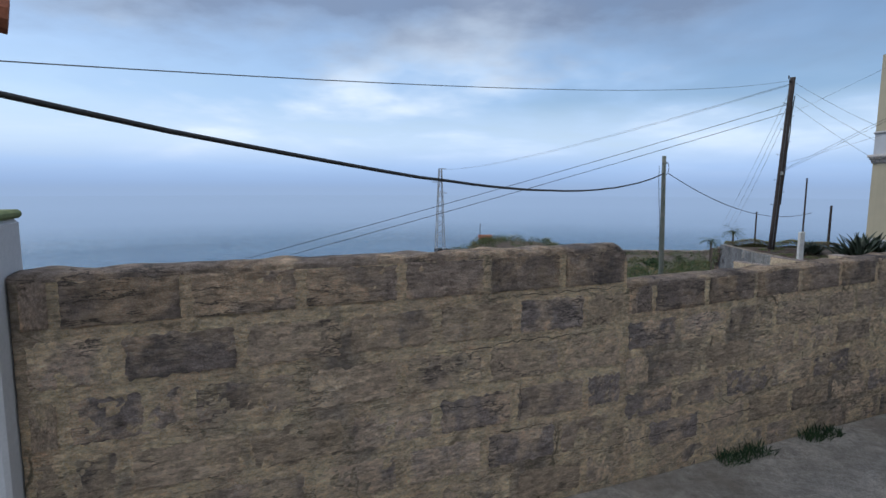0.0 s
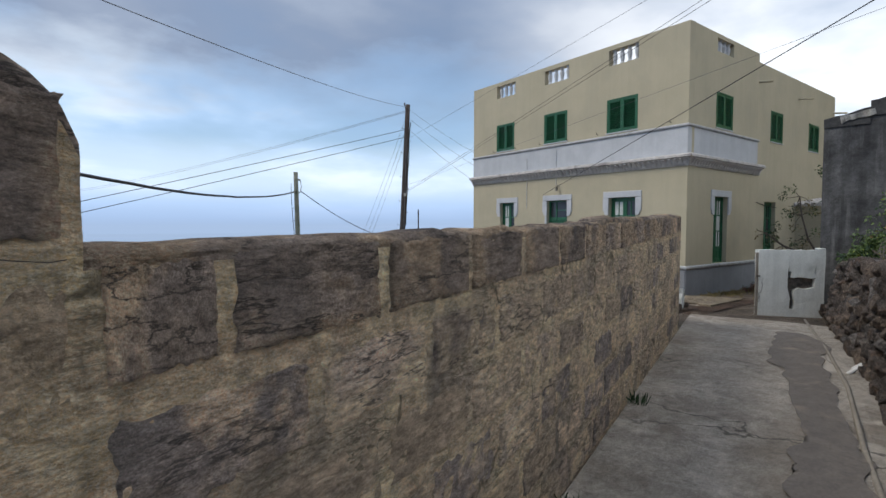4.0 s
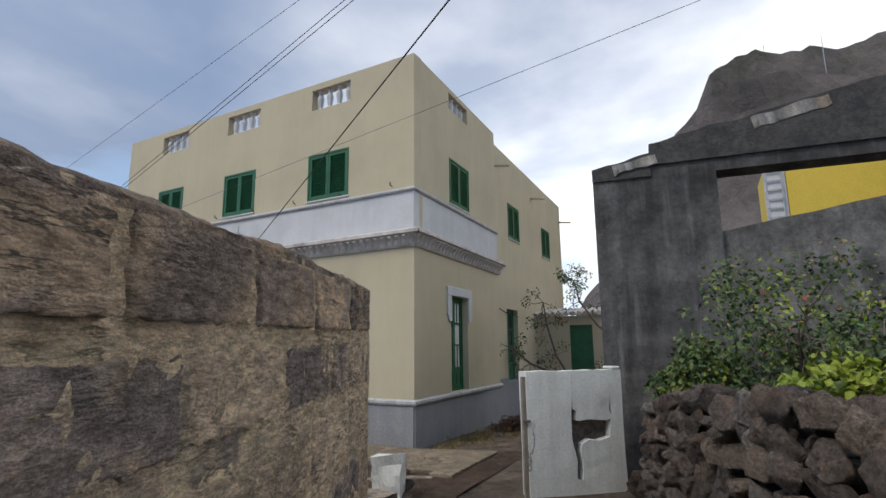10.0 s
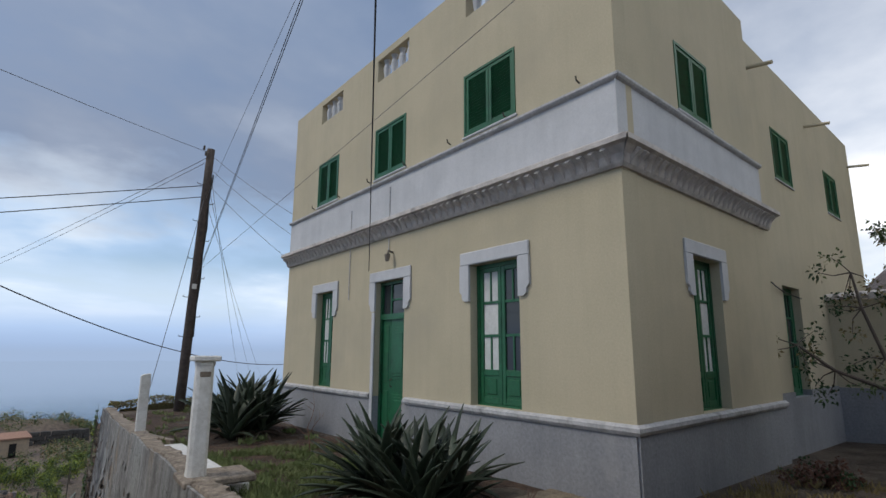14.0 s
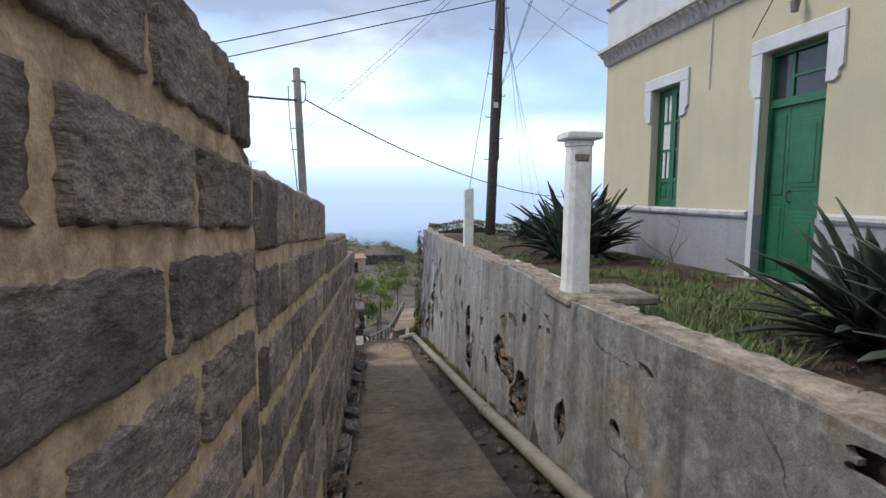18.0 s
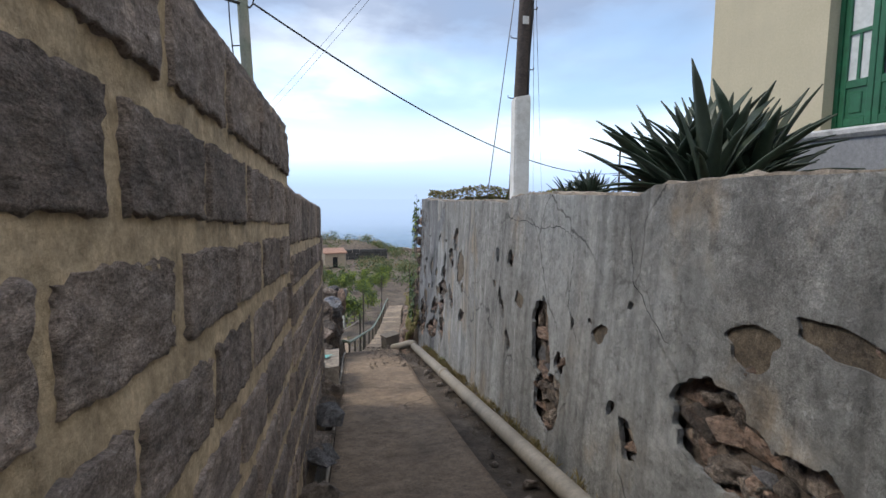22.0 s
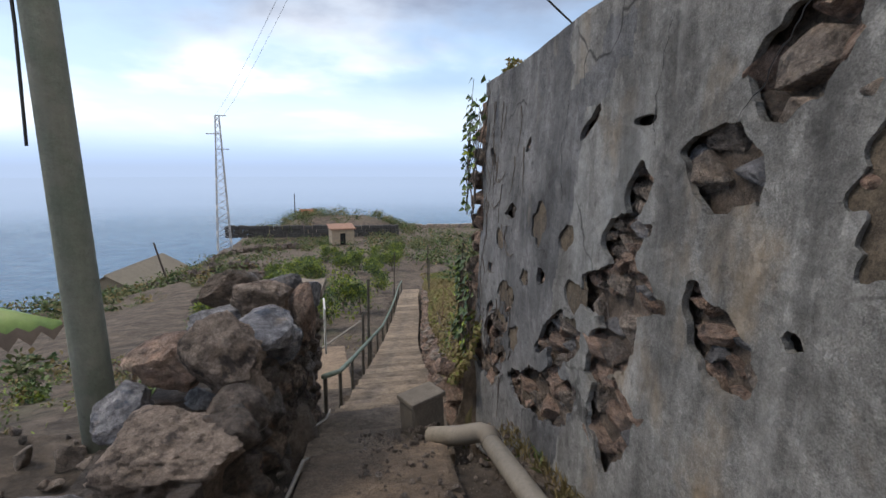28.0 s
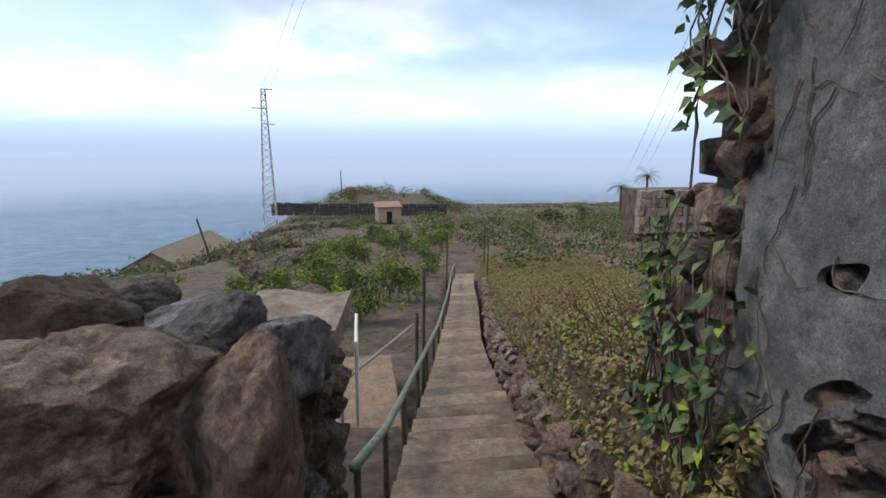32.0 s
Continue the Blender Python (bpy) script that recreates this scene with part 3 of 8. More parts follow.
def piece(name, mesh, parent, m):
    """A piece that shares its mesh with alike pieces."""
    ob = new(name, mesh)
    ob.parent = parent
    ob.matrix_local = m
    return ob


def mesh_of(name, bm, material, smooth=False):
    me = bpy.data.meshes.new(name)
    bm.to_mesh(me)
    bm.free()
    me.materials.append(material)
    if smooth:
        me.shade_smooth()
    return me


def box(bm, x0, x1, y0, y1, z0, z1, bevel=0.0, m=None, mi=0):
    vs = [bm.verts.new((x, y, z)) for x in (x0, x1) for y in (y0, y1) for z in (z0, z1)]
    fs = [bm.faces.new([vs[i] for i in q]) for q in ((0, 1, 3, 2), (4, 6, 7, 5), (0, 4, 5, 1), (2, 3, 7, 6), (0, 2, 6, 4), (1, 5, 7, 3))]
    for fc in fs:
        fc.material_index = mi
    if bevel:
        es = list({e for fc in fs for e in fc.edges})
        got = bmesh.ops.bevel(bm, geom=es, offset=bevel, segments=1, affect="EDGES")
        vs = list({v for fc in got["faces"] for v in fc.verts} | {v for v in vs if v.is_valid})
    if m is not None:
        bmesh.ops.transform(bm, matrix=m, verts=vs)
    return bm


def boxes(*rows, bevel=0.0):
    bm = bmesh.new()
    for r in rows:
        box(bm, *r, bevel=bevel)
    return bm


def tube(bm, pts, r, n=8, r1=None, cap=True):
    """A round tube along points, tapering from r to r1."""
    pts = [Vector(p) for p in pts]
    r1 = r if r1 is None else r1
    rings = []
    for i, p in enumerate(pts):
        d = (pts[min(i + 1, len(pts) - 1)] - pts[max(i - 1, 0)]).normalized()
        q = d.to_track_quat("Z", "Y")
        rad = r + (r1 - r) * i / max(1, len(pts) - 1)
        rings.append([bm.verts.new(p + q @ Vector((rad * math.cos(a), rad * math.sin(a), 0))) for a in (2 * math.pi * k / n for k in range(n))])
    for a, b in zip(rings, rings[1:]):
        for k in range(n):
            bm.faces.new((a[k], a[(k + 1) % n], b[(k + 1) % n], b[k]))
    if cap:
        bm.faces.new(rings[0][::-1])
        bm.faces.new(rings[-1])
    return bm


def frame2(p, ang):
    """A frame at p whose x axis points ang degrees to the left of +x."""
    return pose(p[0], p[1], p[2] if len(p) > 2 else 0, 0, 0, ang)


def lerp(table, x):
    if x <= table[0][0]:
        return table[0][1]
    for (a, u), (b, v) in zip(table, table[1:]):
        if x <= b:
            return u + (v - u) * (x - a) / (b - a)
    return table[-1][1]


def smoothstep(a, b, x):
    t = min(1, max(0, (x - a) / (b - a)))
    return t * t * (3 - 2 * t)


def nz(x, y, z=0.0, s=1.0):
    return noise.noise(Vector((x * s, y * s, z * s)))


# ---- the plan ----
WA = Vector((0.784, 3.494))        # a point of the lane wall's face
WD = Vector((0.9268, 0.3755))      # the way it runs
WB, BD = Vector((9.632, 7.14)), Vector((0.0970, 0.9953))   # alley wall: its face and run
WC, CD = Vector((11.984, 13.048)), Vector((0.0958, 0.9954))  # garden retaining wall
STONE0 = Vector((8.37, 4.42))     # foot of the dry stone wall
LANE = -0.70
PATHZ = [(6.5, -0.73), (7.8, -0.84), (9.4, -1.32), (14.57, -2.26), (22.6, -3.61), (22.75, -3.78), (24.8, -4.50), (26.3, -5.05), (34.0, -6.7), (44.0, -7.9), (60.0, -9.2), (88.0, -11.4), (122.0, -13.3), (140.0, -14.0)]


def path_x(y):
    """The middle of the path down the alley and the steps."""
    return lerp([(0, 9.68), (12.3, 10.83), (22, 11.69), (24, 11.97), (26, 12.34), (28, 12.70), (31.4, 13.30), (34, 13.78), (38.5, 14.75), (44, 15.8), (53, 18.0), (90, 26.0)], y)


def wall_c_x(y):
    return WC.x + (y - WC.y) * CD.x / CD.y


def wall_b_x(y):
    return WB.x + (y - WB.y) * BD.x / BD.y


def bank(x, y):
    """The bank held up by the dry stone wall along the lane."""
    back = STONE0.y + (x - STONE0.x) * 0.385 - y
    return 0.95 * smoothstep(0.35, 0.75, back) * smoothstep(2.2, 3.2, x) * smoothstep(13.9, 13.3, x - 0.3 * back) + 0.12 * max(0, nz(x, y, 2, 1.2)) * smoothstep(0.6, 1.5, back) * smoothstep(2.4, 3.2, x)


def ground_z(x, y):
    """The lie of the land."""
    base = lerp(PATHZ, y)
    side = x - path_x(max(y, 8.0))
    # lane and yard
    ya = WA.y + (x - WA.x) * WD.y / WD.x      # the lane wall's line
    if (y < 7.12 and y < ya and x > 9.4) or (7.12 <= y < 24.1 and x > wall_b_x(y) + 0.1):
        if x > wall_c_x(y) + 0.12 and y > 7.6:
            return lerp([(7.6, -0.80), (10, -0.93), (24, -1.0)], y) - 0.02 * max(0, x - 15)
        if bank(x, y) > 0:
            return LANE + bank(x, y)
        if y < 8.2:
            lane = LANE + 0.02 * nz(x, y, 0, 0.8) - 0.12 * smoothstep(10, 14, x)
            rise = 0.82 * smoothstep(3.6, -0.8, y + 0.25 * max(0, x - 1.5)) * smoothstep(3.2, 1.2, x)
            return lane + rise
        return base - 0.06 - 0.3 * smoothstep(22.3, 22.6, y)
    if y < ya and x <= 9.4:
        bank_here = bank(x, y)
        if bank_here > 0:
            return LANE + bank_here
        lane = LANE + 0.02 * nz(x, y, 0, 0.8)
        return lane + 0.82 * smoothstep(3.6, -0.8, y + 0.25 * max(0, x - 1.5)) * smoothstep(3.2, 1.2, x)
    # the land below the walls
    low = lerp([(4, -2.2), (12, -2.6), (18, -3.25), (23.5, -3.7), (25, -4.7), (26.5, -5.3), (34, -6.85), (44, -8.0), (60, -9.3), (88, -11.4), (122, -13.3), (140, -14)], y)
    z = low + 0.25 * nz(x, y, 3, 0.12) + 0.06 * nz(x, y, 7, 0.7)
    if side < 0:
        z -= 0.02 * max(0, -side) + (0.12 + 0.22 * smoothstep(54, 70, y)) * max(0, 4.0 - x - 0.03 * max(0, y - 60)) * smoothstep(20, 45, y) * smoothstep(125, 80, y)
    if y >= 24.1 and side > 0.75:
        z = max(z, base + 0.95 * smoothstep(0.75, 1.0, side) * smoothstep(44, 30, y) + 0.35 * smoothstep(1.0, 4.5, side) * smoothstep(44, 28, y) + 0.25 * nz(x, y, 1, 0.5) * smoothstep(1, 2, side))
    elif y >= 24.1 and abs(side) <= 0.75:
        z = base - 0.36
    # the edge of the land
    edge = lerp([(-60, -60.0), (20, -46.0), (45, -24.0), (62, -13.0), (78, -9.0), (95, -2.0), (118, 1.0), (135, 8.0), (150, 30.0)], y)
    z -= 60 * smoothstep(0, 45, edge - x) + 6 * smoothstep(0, 4, edge - x)
    z += 2.9 * smoothstep(15, 4, abs(x - 15.5)) * smoothstep(100.5, 107, y) * smoothstep(126, 114, y) + 0.9 * smoothstep(-2, 1, x) * smoothstep(26, 20, x) * smoothstep(101.0, 102.0, y) * smoothstep(116, 108, y)
    if y > 128:
        z -= 70 * smoothstep(128, 185, y)
    return z


# ---- ground: one sheet, fine near the walk ----
def axis(lo, hi, fine_lo, fine_hi, step, grow=1.22):
    vals = [fine_lo + i * step for i in range(int((fine_hi - fine_lo) / step) + 1)]
    d, v = step, vals[-1]
    while v < hi:
        d *= grow
        v += d
        vals.append(v)
    d, v = step, vals[0]
    while v > lo:
        d *= grow
        v -= d
        vals.insert(0, v)
    return vals


def build_ground():
    xs, ys = axis(-300, 340, -5, 22, 0.22), axis(-260, 215, -3, 44, 0.24)
    verts = [(x, y, max(-85, ground_z(x, y))) for y in ys for x in xs]
    n = len(xs)
    faces = [(j * n + i, j * n + i + 1, (j + 1) * n + i + 1, (j + 1) * n + i) for j in range(len(ys) - 1) for i in range(n - 1)]
    me = bpy.data.meshes.new("ground")
    me.from_pydata(verts, [], faces)
    me.materials.append(M["soil"])
    me.shade_smooth()
    ob = new("ground", me)
    tagged(ob, "dry brown earth with patches of green, sloping to the sea", "ground", kind="structure")


build_ground()

sea_bm = bmesh.new()
bmesh.ops.create_circle(sea_bm, cap_ends=True, segments=96, radius=4800)
bmesh.ops.translate(sea_bm, vec=(0, 0, -78), verts=sea_bm.verts)
tagged(link("water", sea_bm, M["sea"]), "blue-grey open sea with small waves", "sea", kind="structure")
# glowing haze ring added round the sea
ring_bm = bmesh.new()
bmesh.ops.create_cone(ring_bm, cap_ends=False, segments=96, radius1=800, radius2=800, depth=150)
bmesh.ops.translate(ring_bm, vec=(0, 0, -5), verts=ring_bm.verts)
tagged(link("backdrop_haze", ring_bm, M["haze"]), "added glowing ring painted as pale blue haze over the far sea", "haze", kind="structure")


# ---- block walls ----
def block_mesh(name, w, h, seed, material, proud=0.006, rag=0.02):
    """A rough block face: a ragged outline where the mortar laps over it, more of it along the top, and a pitted face."""
    us = [-1, -0.975] + [-0.92 + 0.092 * k for k in range(21)] + [0.975, 1]
    vs = [-1, -0.95] + [-0.84 + 0.168 * k for k in range(11)] + [0.95, 1]
    verts, faces = [], []
    for j, v in enumerate(vs):
        for i, u in enumerate(us):
            lap_x = rag * (0.45 + 0.9 * nz(v * h, 3 + math.copysign(1, u), seed, 9) + 0.8 * nz(v * h, 8 + math.copysign(1, u), seed, 40))
            lap_z = rag * (0.45 + (1.3 if v > 0 else 0.7) * nz(u * w, 5 + math.copysign(1, v), seed, 8) + 0.9 * nz(u * w, 9 + math.copysign(1, v), seed, 40))
            x = u * (w / 2 - abs(u) ** 2 * max(0, lap_x))
            z = v * (h / 2 - abs(v) ** 2 * max(0, lap_z))
            edge = i in (0, len(us) - 1) or j in (0, len(vs) - 1)
            y = 0.014 if edge else -proud - 0.008 * nz(x, z, seed, 6) - 0.006 * nz(x, z * 2.2, seed, 22) - 0.004 * nz(x, z * 2, seed, 50)
            verts.append((x, y, z))
    n = len(us)
    for j in range(len(vs) - 1):
        for i in range(n - 1):
            faces.append((j * n + i, j * n + i + 1, (j + 1) * n + i + 1, (j + 1) * n + i))
    me = bpy.data.meshes.new(name)
    me.from_pydata(verts, [], faces)
    me.materials.append(material)
    me.shade_smooth()
    return me


def rough_slab(profile, x0, x1, thick, zbot, seed, step=0.03, amp=0.014, rows=46):
    """A slab from x0 to x1 whose top follows profile(x) and foot zbot(x); its face is smeared and uneven. Face at y=0, body behind it."""
    verts, faces = [], []
    nx = max(2, int((x1 - x0) / step))
    for i in range(nx + 1):
        x = x0 + (x1 - x0) * i / nx
        zt, zb = profile(x), zbot(x)
        for j in range(rows + 1):
            z = zb + (zt - zb) * j / rows
            y = amp * (0.22 * nz(x, z, seed, 2.6) + 0.6 * nz(x, z * 1.3, seed, 9.0) + 0.5 * nz(x, z * 1.6, seed, 23.0))
            verts.append((x + 0.008 * nz(x, z, seed + 4, 20), y, z - (0.02 if j == rows else 0)))
        verts.append((x, 0.025 + amp * nz(x, 5, seed, 4), zt + 0.022 * nz(x, 1, seed, 3) + 0.016 * nz(x, 1, seed, 11)))
        verts.append((x, thick - 0.02, zt + 0.02 * nz(x, 2, seed, 5)))
        verts.append((x, thick, zt - 0.03))
        verts.append((x, thick, zb))
    n = rows + 5
    for i in range(nx):
        for j in range(n):
            k = (j + 1) % n
            faces.append((i * n + j, (i + 1) * n + j, (i + 1) * n + k, i * n + k))
    faces.append(tuple(range(n)))
    faces.append(tuple(nx * n + j for j in range(n))[::-1])
    bm = bmesh.new()
    me = bpy.data.meshes.new("slab")
    me.from_pydata(verts, [], faces)
    bm.from_mesh(me)
    bpy.data.meshes.remove(me)
    bmesh.ops.recalc_face_normals(bm, faces=bm.faces)
    for fc in bm.faces:
        x, _, z = fc.calc_center_median()
        if z > profile(x) - 0.045 - 0.03 * nz(x, 7, seed, 6):
            fc.material_index = 1
    return bm


def lay_blocks(wall, x0, x1, top, foot, slope, meshes, caps, seed, bw, bh, joint, leads, first=None):
    """Courses of blocks, hung from the top line, in running bond; leads: the first joint of the courses in turn, from x0; first: the top course's height."""
    r = random.Random(seed)
    first = first or bh
    for row in range(int((top(x0) - foot(x1)) / bh) + 2):
        ends = [x0, x0 + leads[row % len(leads)]]
        while ends[-1] < x1 - 0.12:
            ends.append(min(x1, ends[-1] + bw * r.uniform(0.975, 1.025)))
        tall = first if row == 0 else bh
        for xa, xb in zip(ends, ends[1:]):
            c = (xa + xb) / 2
            z = top(x0) + slope * (c - x0) - (first / 2 if row == 0 else first + bh * (row - 0.5))
            if xb - xa > 0.12 and z - bh * 0.3 > foot(c) and z < top(c):
                place_block(wall, r, c, z, (xb - xa - joint * 0.7) / 0.5, (tall - joint) / 0.25, meshes, caps, row, slope)


def place_block(wall, r, c, z, sx, tall, meshes, caps, row, slope):
    ms = caps if row == 0 else meshes
    m = Matrix.Translation((c, r.uniform(-0.004, 0.006), z)) @ Matrix.Rotation(-math.atan(slope) + r.uniform(-0.012, 0.012), 4, "Y")
    m = m @ Matrix.Diagonal((sx * (1 if r.random() < 0.5 else -1), 1, r.uniform(0.96, 1.04) * tall, 1))
    piece("block", r.choice(ms), wall, m)


A_ANG = math.degrees(math.atan2(WD.y, WD.x))
A_X0, A_STEP, A_X1 = -3.25, 0.655, 9.63


def top_a(x):
    if x < A_STEP - 0.03:
        return 1.30 - 0.03 * smoothstep(A_STEP - 0.2, A_STEP, x)
    return lerp([(0.63, 0.985), (2.1, 1.0), (2.75, 1.004), (3.9, 1.035), (4.35, 1.05), (4.5, 1.085), (5.4, 1.086), (6.3, 1.105), (7.5, 1.13), (8.4, 1.172), (9.63, 1.17)], x)


wall_a = thing("lane_wall", "weathered lane wall of basalt blocks smeared with tan mortar", "wall", frame2((WA.x, WA.y, 0), A_ANG), kind="structure")
part("mortar_body", rough_slab(lambda x: 1.285 - 0.13 * (1 - math.sqrt(1 - min(0.98, max(0.0, (x - (A_STEP - 0.13)) / 0.13)) ** 2)), A_X0, A_STEP, 0.22, lambda x: LANE - 0.25, 1), [M["mortar"], M["capA"]], wall_a, smooth=True)
part("mortar_body", rough_slab(top_a, A_STEP, A_X1, 0.22, lambda x: LANE - 0.25, 1), [M["mortar"], M["capA"]], wall_a, smooth=True)

B_ANG = math.degrees(math.atan2(BD.y, BD.x))
B_STEPS = [(0.0, 3.81, 0.67, 0.43), (3.81, 6.08, 0.18, 0.03), (6.08, 8.9, -0.24, -0.395), (8.9, 11.36, -0.70, -0.885), (11.36, 11.6, -1.155, -1.19)]


def foot_b(s):
    return lerp(PATHZ, WB.y + s * BD.y) - 0.25


wall_b = thing("alley_wall", "alley wall of dark basalt blocks with thick tan mortar joints", "wall", frame2((WB.x, WB.y, 0), B_ANG), kind="structure")
for a_, b_, za_, zb_ in B_STEPS:
    part("mortar_body", rough_slab(lambda x, a_=a_, b_=b_, za_=za_, zb_=zb_: za_ + (zb_ - za_) * (x - a_) / (b_ - a_) - (0.22 * smoothstep(b_ - 0.45, b_, x) if a_ == 0 else 0), a_ + (0.23 if a_ == 0 else 0.002), b_, 0.22, foot_b, 3, amp=0.009), [M["mortarB"], M["block"]], wall_b, smooth=True)

# ---- the house ----
def opening_wall(w, z0, z1, t, holes, bm=None):
    """A wall of width w from z0 to z1, thickness t behind y=0, with rectangular holes (x0, x1, z0, z1) right through."""
    bm = bm or bmesh.new()
    xs = sorted({0.0, w, *(h[0] for h in holes), *(h[1] for h in holes)})
    for a, b in zip(xs, xs[1:]):
        cuts = sorted((h[2], h[3]) for h in holes if h[0] < (a + b) / 2 < h[1])
        z = z0
        for lo, hi in cuts:
            if lo > z + 1e-4:
                box(bm, a, b, 0, t, z, lo)
            z = hi
        if z < z1:
            box(bm, a, b, 0, t, z, z1)
    bmesh.ops.remove_doubles(bm, verts=bm.verts, dist=1e-4)
    return bm


def glazed_leaf(bm, x0, x1, z0, z1, y):
    """One leaf of a french window: stiles, rails and glazing bars."""
    s, pz = 0.065, z0 + (z1 - z0) * 0.22
    box(bm, x0, x0 + s, y, y + 0.05, z0, z1, 0.006)
    box(bm, x1 - s, x1, y, y + 0.05, z0, z1, 0.006)
    a, b = x0 + s, x1 - s
    box(bm, a, b, y, y + 0.05, z1 - s, z1, 0.006)
    box(bm, a, b, y, y + 0.05, z0, z0 + 0.08, 0.006)
    box(bm, a, b, y, y + 0.05, pz - 0.04, pz + 0.04, 0.006)
    box(bm, a, b, y + 0.015, y + 0.04, z0 + 0.08, pz - 0.04)
    box(bm, a + 0.045, b - 0.045, y + 0.002, y + 0.02, z0 + 0.12, pz - 0.08, 0.01)
    h = z1 - s - pz - 0.04
    for k in (0.34, 0.68):
        zz = pz + 0.04 + h * k
        box(bm, a, b, y + 0.008, y + 0.045, zz - 0.018, zz + 0.018)
    m_ = (a + b) / 2
    box(bm, m_ - 0.014, m_ + 0.014, y + 0.01, y + 0.043, pz + 0.04, pz + 0.04 + h * 0.34 - 0.018)
    box(bm, m_ - 0.014, m_ + 0.014, y + 0.01, y + 0.043, pz + 0.04 + h * 0.68 + 0.018, z1 - s)


def french_window(house, m, x0, x1, z0, z1, white=True, boarded=(True, False)):
    """Green french window set back in its opening, with pane and, behind some leaves, white boards."""
    w = thing("window", "", "", m)
    w.parent = house
    part("frame", boxes((x0, x0 + 0.05, 0.13, 0.2, z0, z1), (x1 - 0.05, x1, 0.13, 0.2, z0, z1), (x0 + 0.05, x1 - 0.05, 0.13, 0.2, z1 - 0.05, z1), (x0 + 0.05, x1 - 0.05, 0.13, 0.2, z0, z0 + 0.03)), M["green"], w)
    mid = (x0 + x1) / 2
    for k, (a, b) in enumerate(((x0 + 0.05, mid - 0.003), (mid + 0.003, x1 - 0.05))):
        bm = bmesh.new()
        glazed_leaf(bm, a, b, z0 + 0.03, z1 - 0.05, 0.14)
        part("sash", bm, M["green"], w)
        zz = z0 + 0.03 + (z1 - z0 - 0.08) * 0.22
        part("pane", boxes((a + 0.05, b - 0.05, 0.164, 0.168, zz, z1 - 0.1)), M["curtain"] if boarded[k] else M["glass"], w, "white board behind the glass" if boarded[k] else "dark reflecting glass")
    # near-black sheet painted for the shade of the room behind
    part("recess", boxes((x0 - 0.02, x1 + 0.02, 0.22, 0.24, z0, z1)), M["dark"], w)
    if white:
        hood(w, x0, x1, z1)
    return w


def hood(parent, x0, x1, z1, drop=0.52):
    """White raised surround over an opening with two scrolled ears."""
    bm = bmesh.new()
    box(bm, x0 - 0.20, x1 + 0.20, -0.035, 0.0, z1 + 0.002, z1 + 0.19, 0.012)
    for sgn, xe in ((-1, x0), (1, x1)):
        a, b = sorted((xe + sgn * 0.003, xe + sgn * 0.20))
        outline = [(a, z1 + 0.001), (b, z1 + 0.001), (b, z1 - drop + 0.16), (b - 0.03 if sgn > 0 else b, z1 - drop + 0.08), (b - 0.08 if sgn > 0 else b, z1 - drop + 0.04), (a + 0.03 if sgn > 0 else b, z1 - drop)]
        if sgn > 0:
            outline = [(a, z1 + 0.001), (b, z1 + 0.001), (b, z1 - drop + 0.14), (b - 0.05, z1 - drop + 0.10), (b - 0.05, z1 - drop + 0.04), (b - 0.10, z1 - drop), (a, z1 - drop)]
        else:
            outline = [(b, z1 + 0.001), (a, z1 + 0.001), (a, z1 - drop + 0.14), (a + 0.05, z1 - drop + 0.10), (a + 0.05, z1 - drop + 0.04), (a + 0.10, z1 - drop), (b, z1 - drop)]
        f0 = [bm.verts.new((x, -0.034, z)) for x, z in outline]
        f1 = [bm.verts.new((x, 0.0, z)) for x, z in outline]
        bm.faces.new(f0)
        bm.faces.new(f1[::-1])
        for i in range(len(outline)):
            j = (i + 1) % len(outline)
            bm.faces.new((f0[i], f1[i], f1[j], f0[j]))
    bmesh.ops.recalc_face_normals(bm, faces=bm.faces)
    part("hood", bm, M["white"], parent, "white scrolled hood moulding")


def shutters(house, m, x0, x1, z0, z1):
    """A pair of closed green louvred shutters."""
    w = thing("window", "", "", m)
    w.parent = house
    part("frame", boxes((x0, x0 + 0.04, -0.012, 0.09, z0, z1), (x1 - 0.04, x1, -0.012, 0.09, z0, z1), (x0 + 0.04, x1 - 0.04, -0.012, 0.09, z1 - 0.04, z1), (x0 + 0.04, x1 - 0.04, -0.012, 0.09, z0, z0 + 0.04)), M["green"], w)
    mid = (x0 + x1) / 2
    for a, b in ((x0 + 0.042, mid - 0.003), (mid + 0.003, x1 - 0.042)):
        sh = part("shutter", boxes((a, a + 0.055, 0.0, 0.045, z0 + 0.04, z1 - 0.04), (b - 0.055, b, 0.0, 0.045, z0 + 0.04, z1 - 0.04), (a + 0.055, b - 0.055, 0.0, 0.045, z1 - 0.1, z1 - 0.04), (a + 0.055, b - 0.055, 0.0, 0.045, z0 + 0.04, z0 + 0.1), bevel=0.004), M["green"], w)
        bm = bmesh.new()
        n = 17
        for i in range(n):
            zc = z0 + 0.115 + (z1 - z0 - 0.23) * i / (n - 1)
            box(bm, a + 0.05, b - 0.05, -0.021, 0.021, -0.004, 0.004, m=Matrix.Translation((0, 0.026, zc)) @ Matrix.Rotation(radians(-42), 4, "X"))
        part("louvres", bm, M["green"], sh)
    # near-black sheet painted for the shade behind the louvres
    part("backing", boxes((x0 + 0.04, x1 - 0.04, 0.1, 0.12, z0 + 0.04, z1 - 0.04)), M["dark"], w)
    part("sill", boxes((x0 - 0.03, x1 + 0.03, -0.03, 0.1, z0 - 0.035, z0 - 0.002), bevel=0.008), M["white"], w)


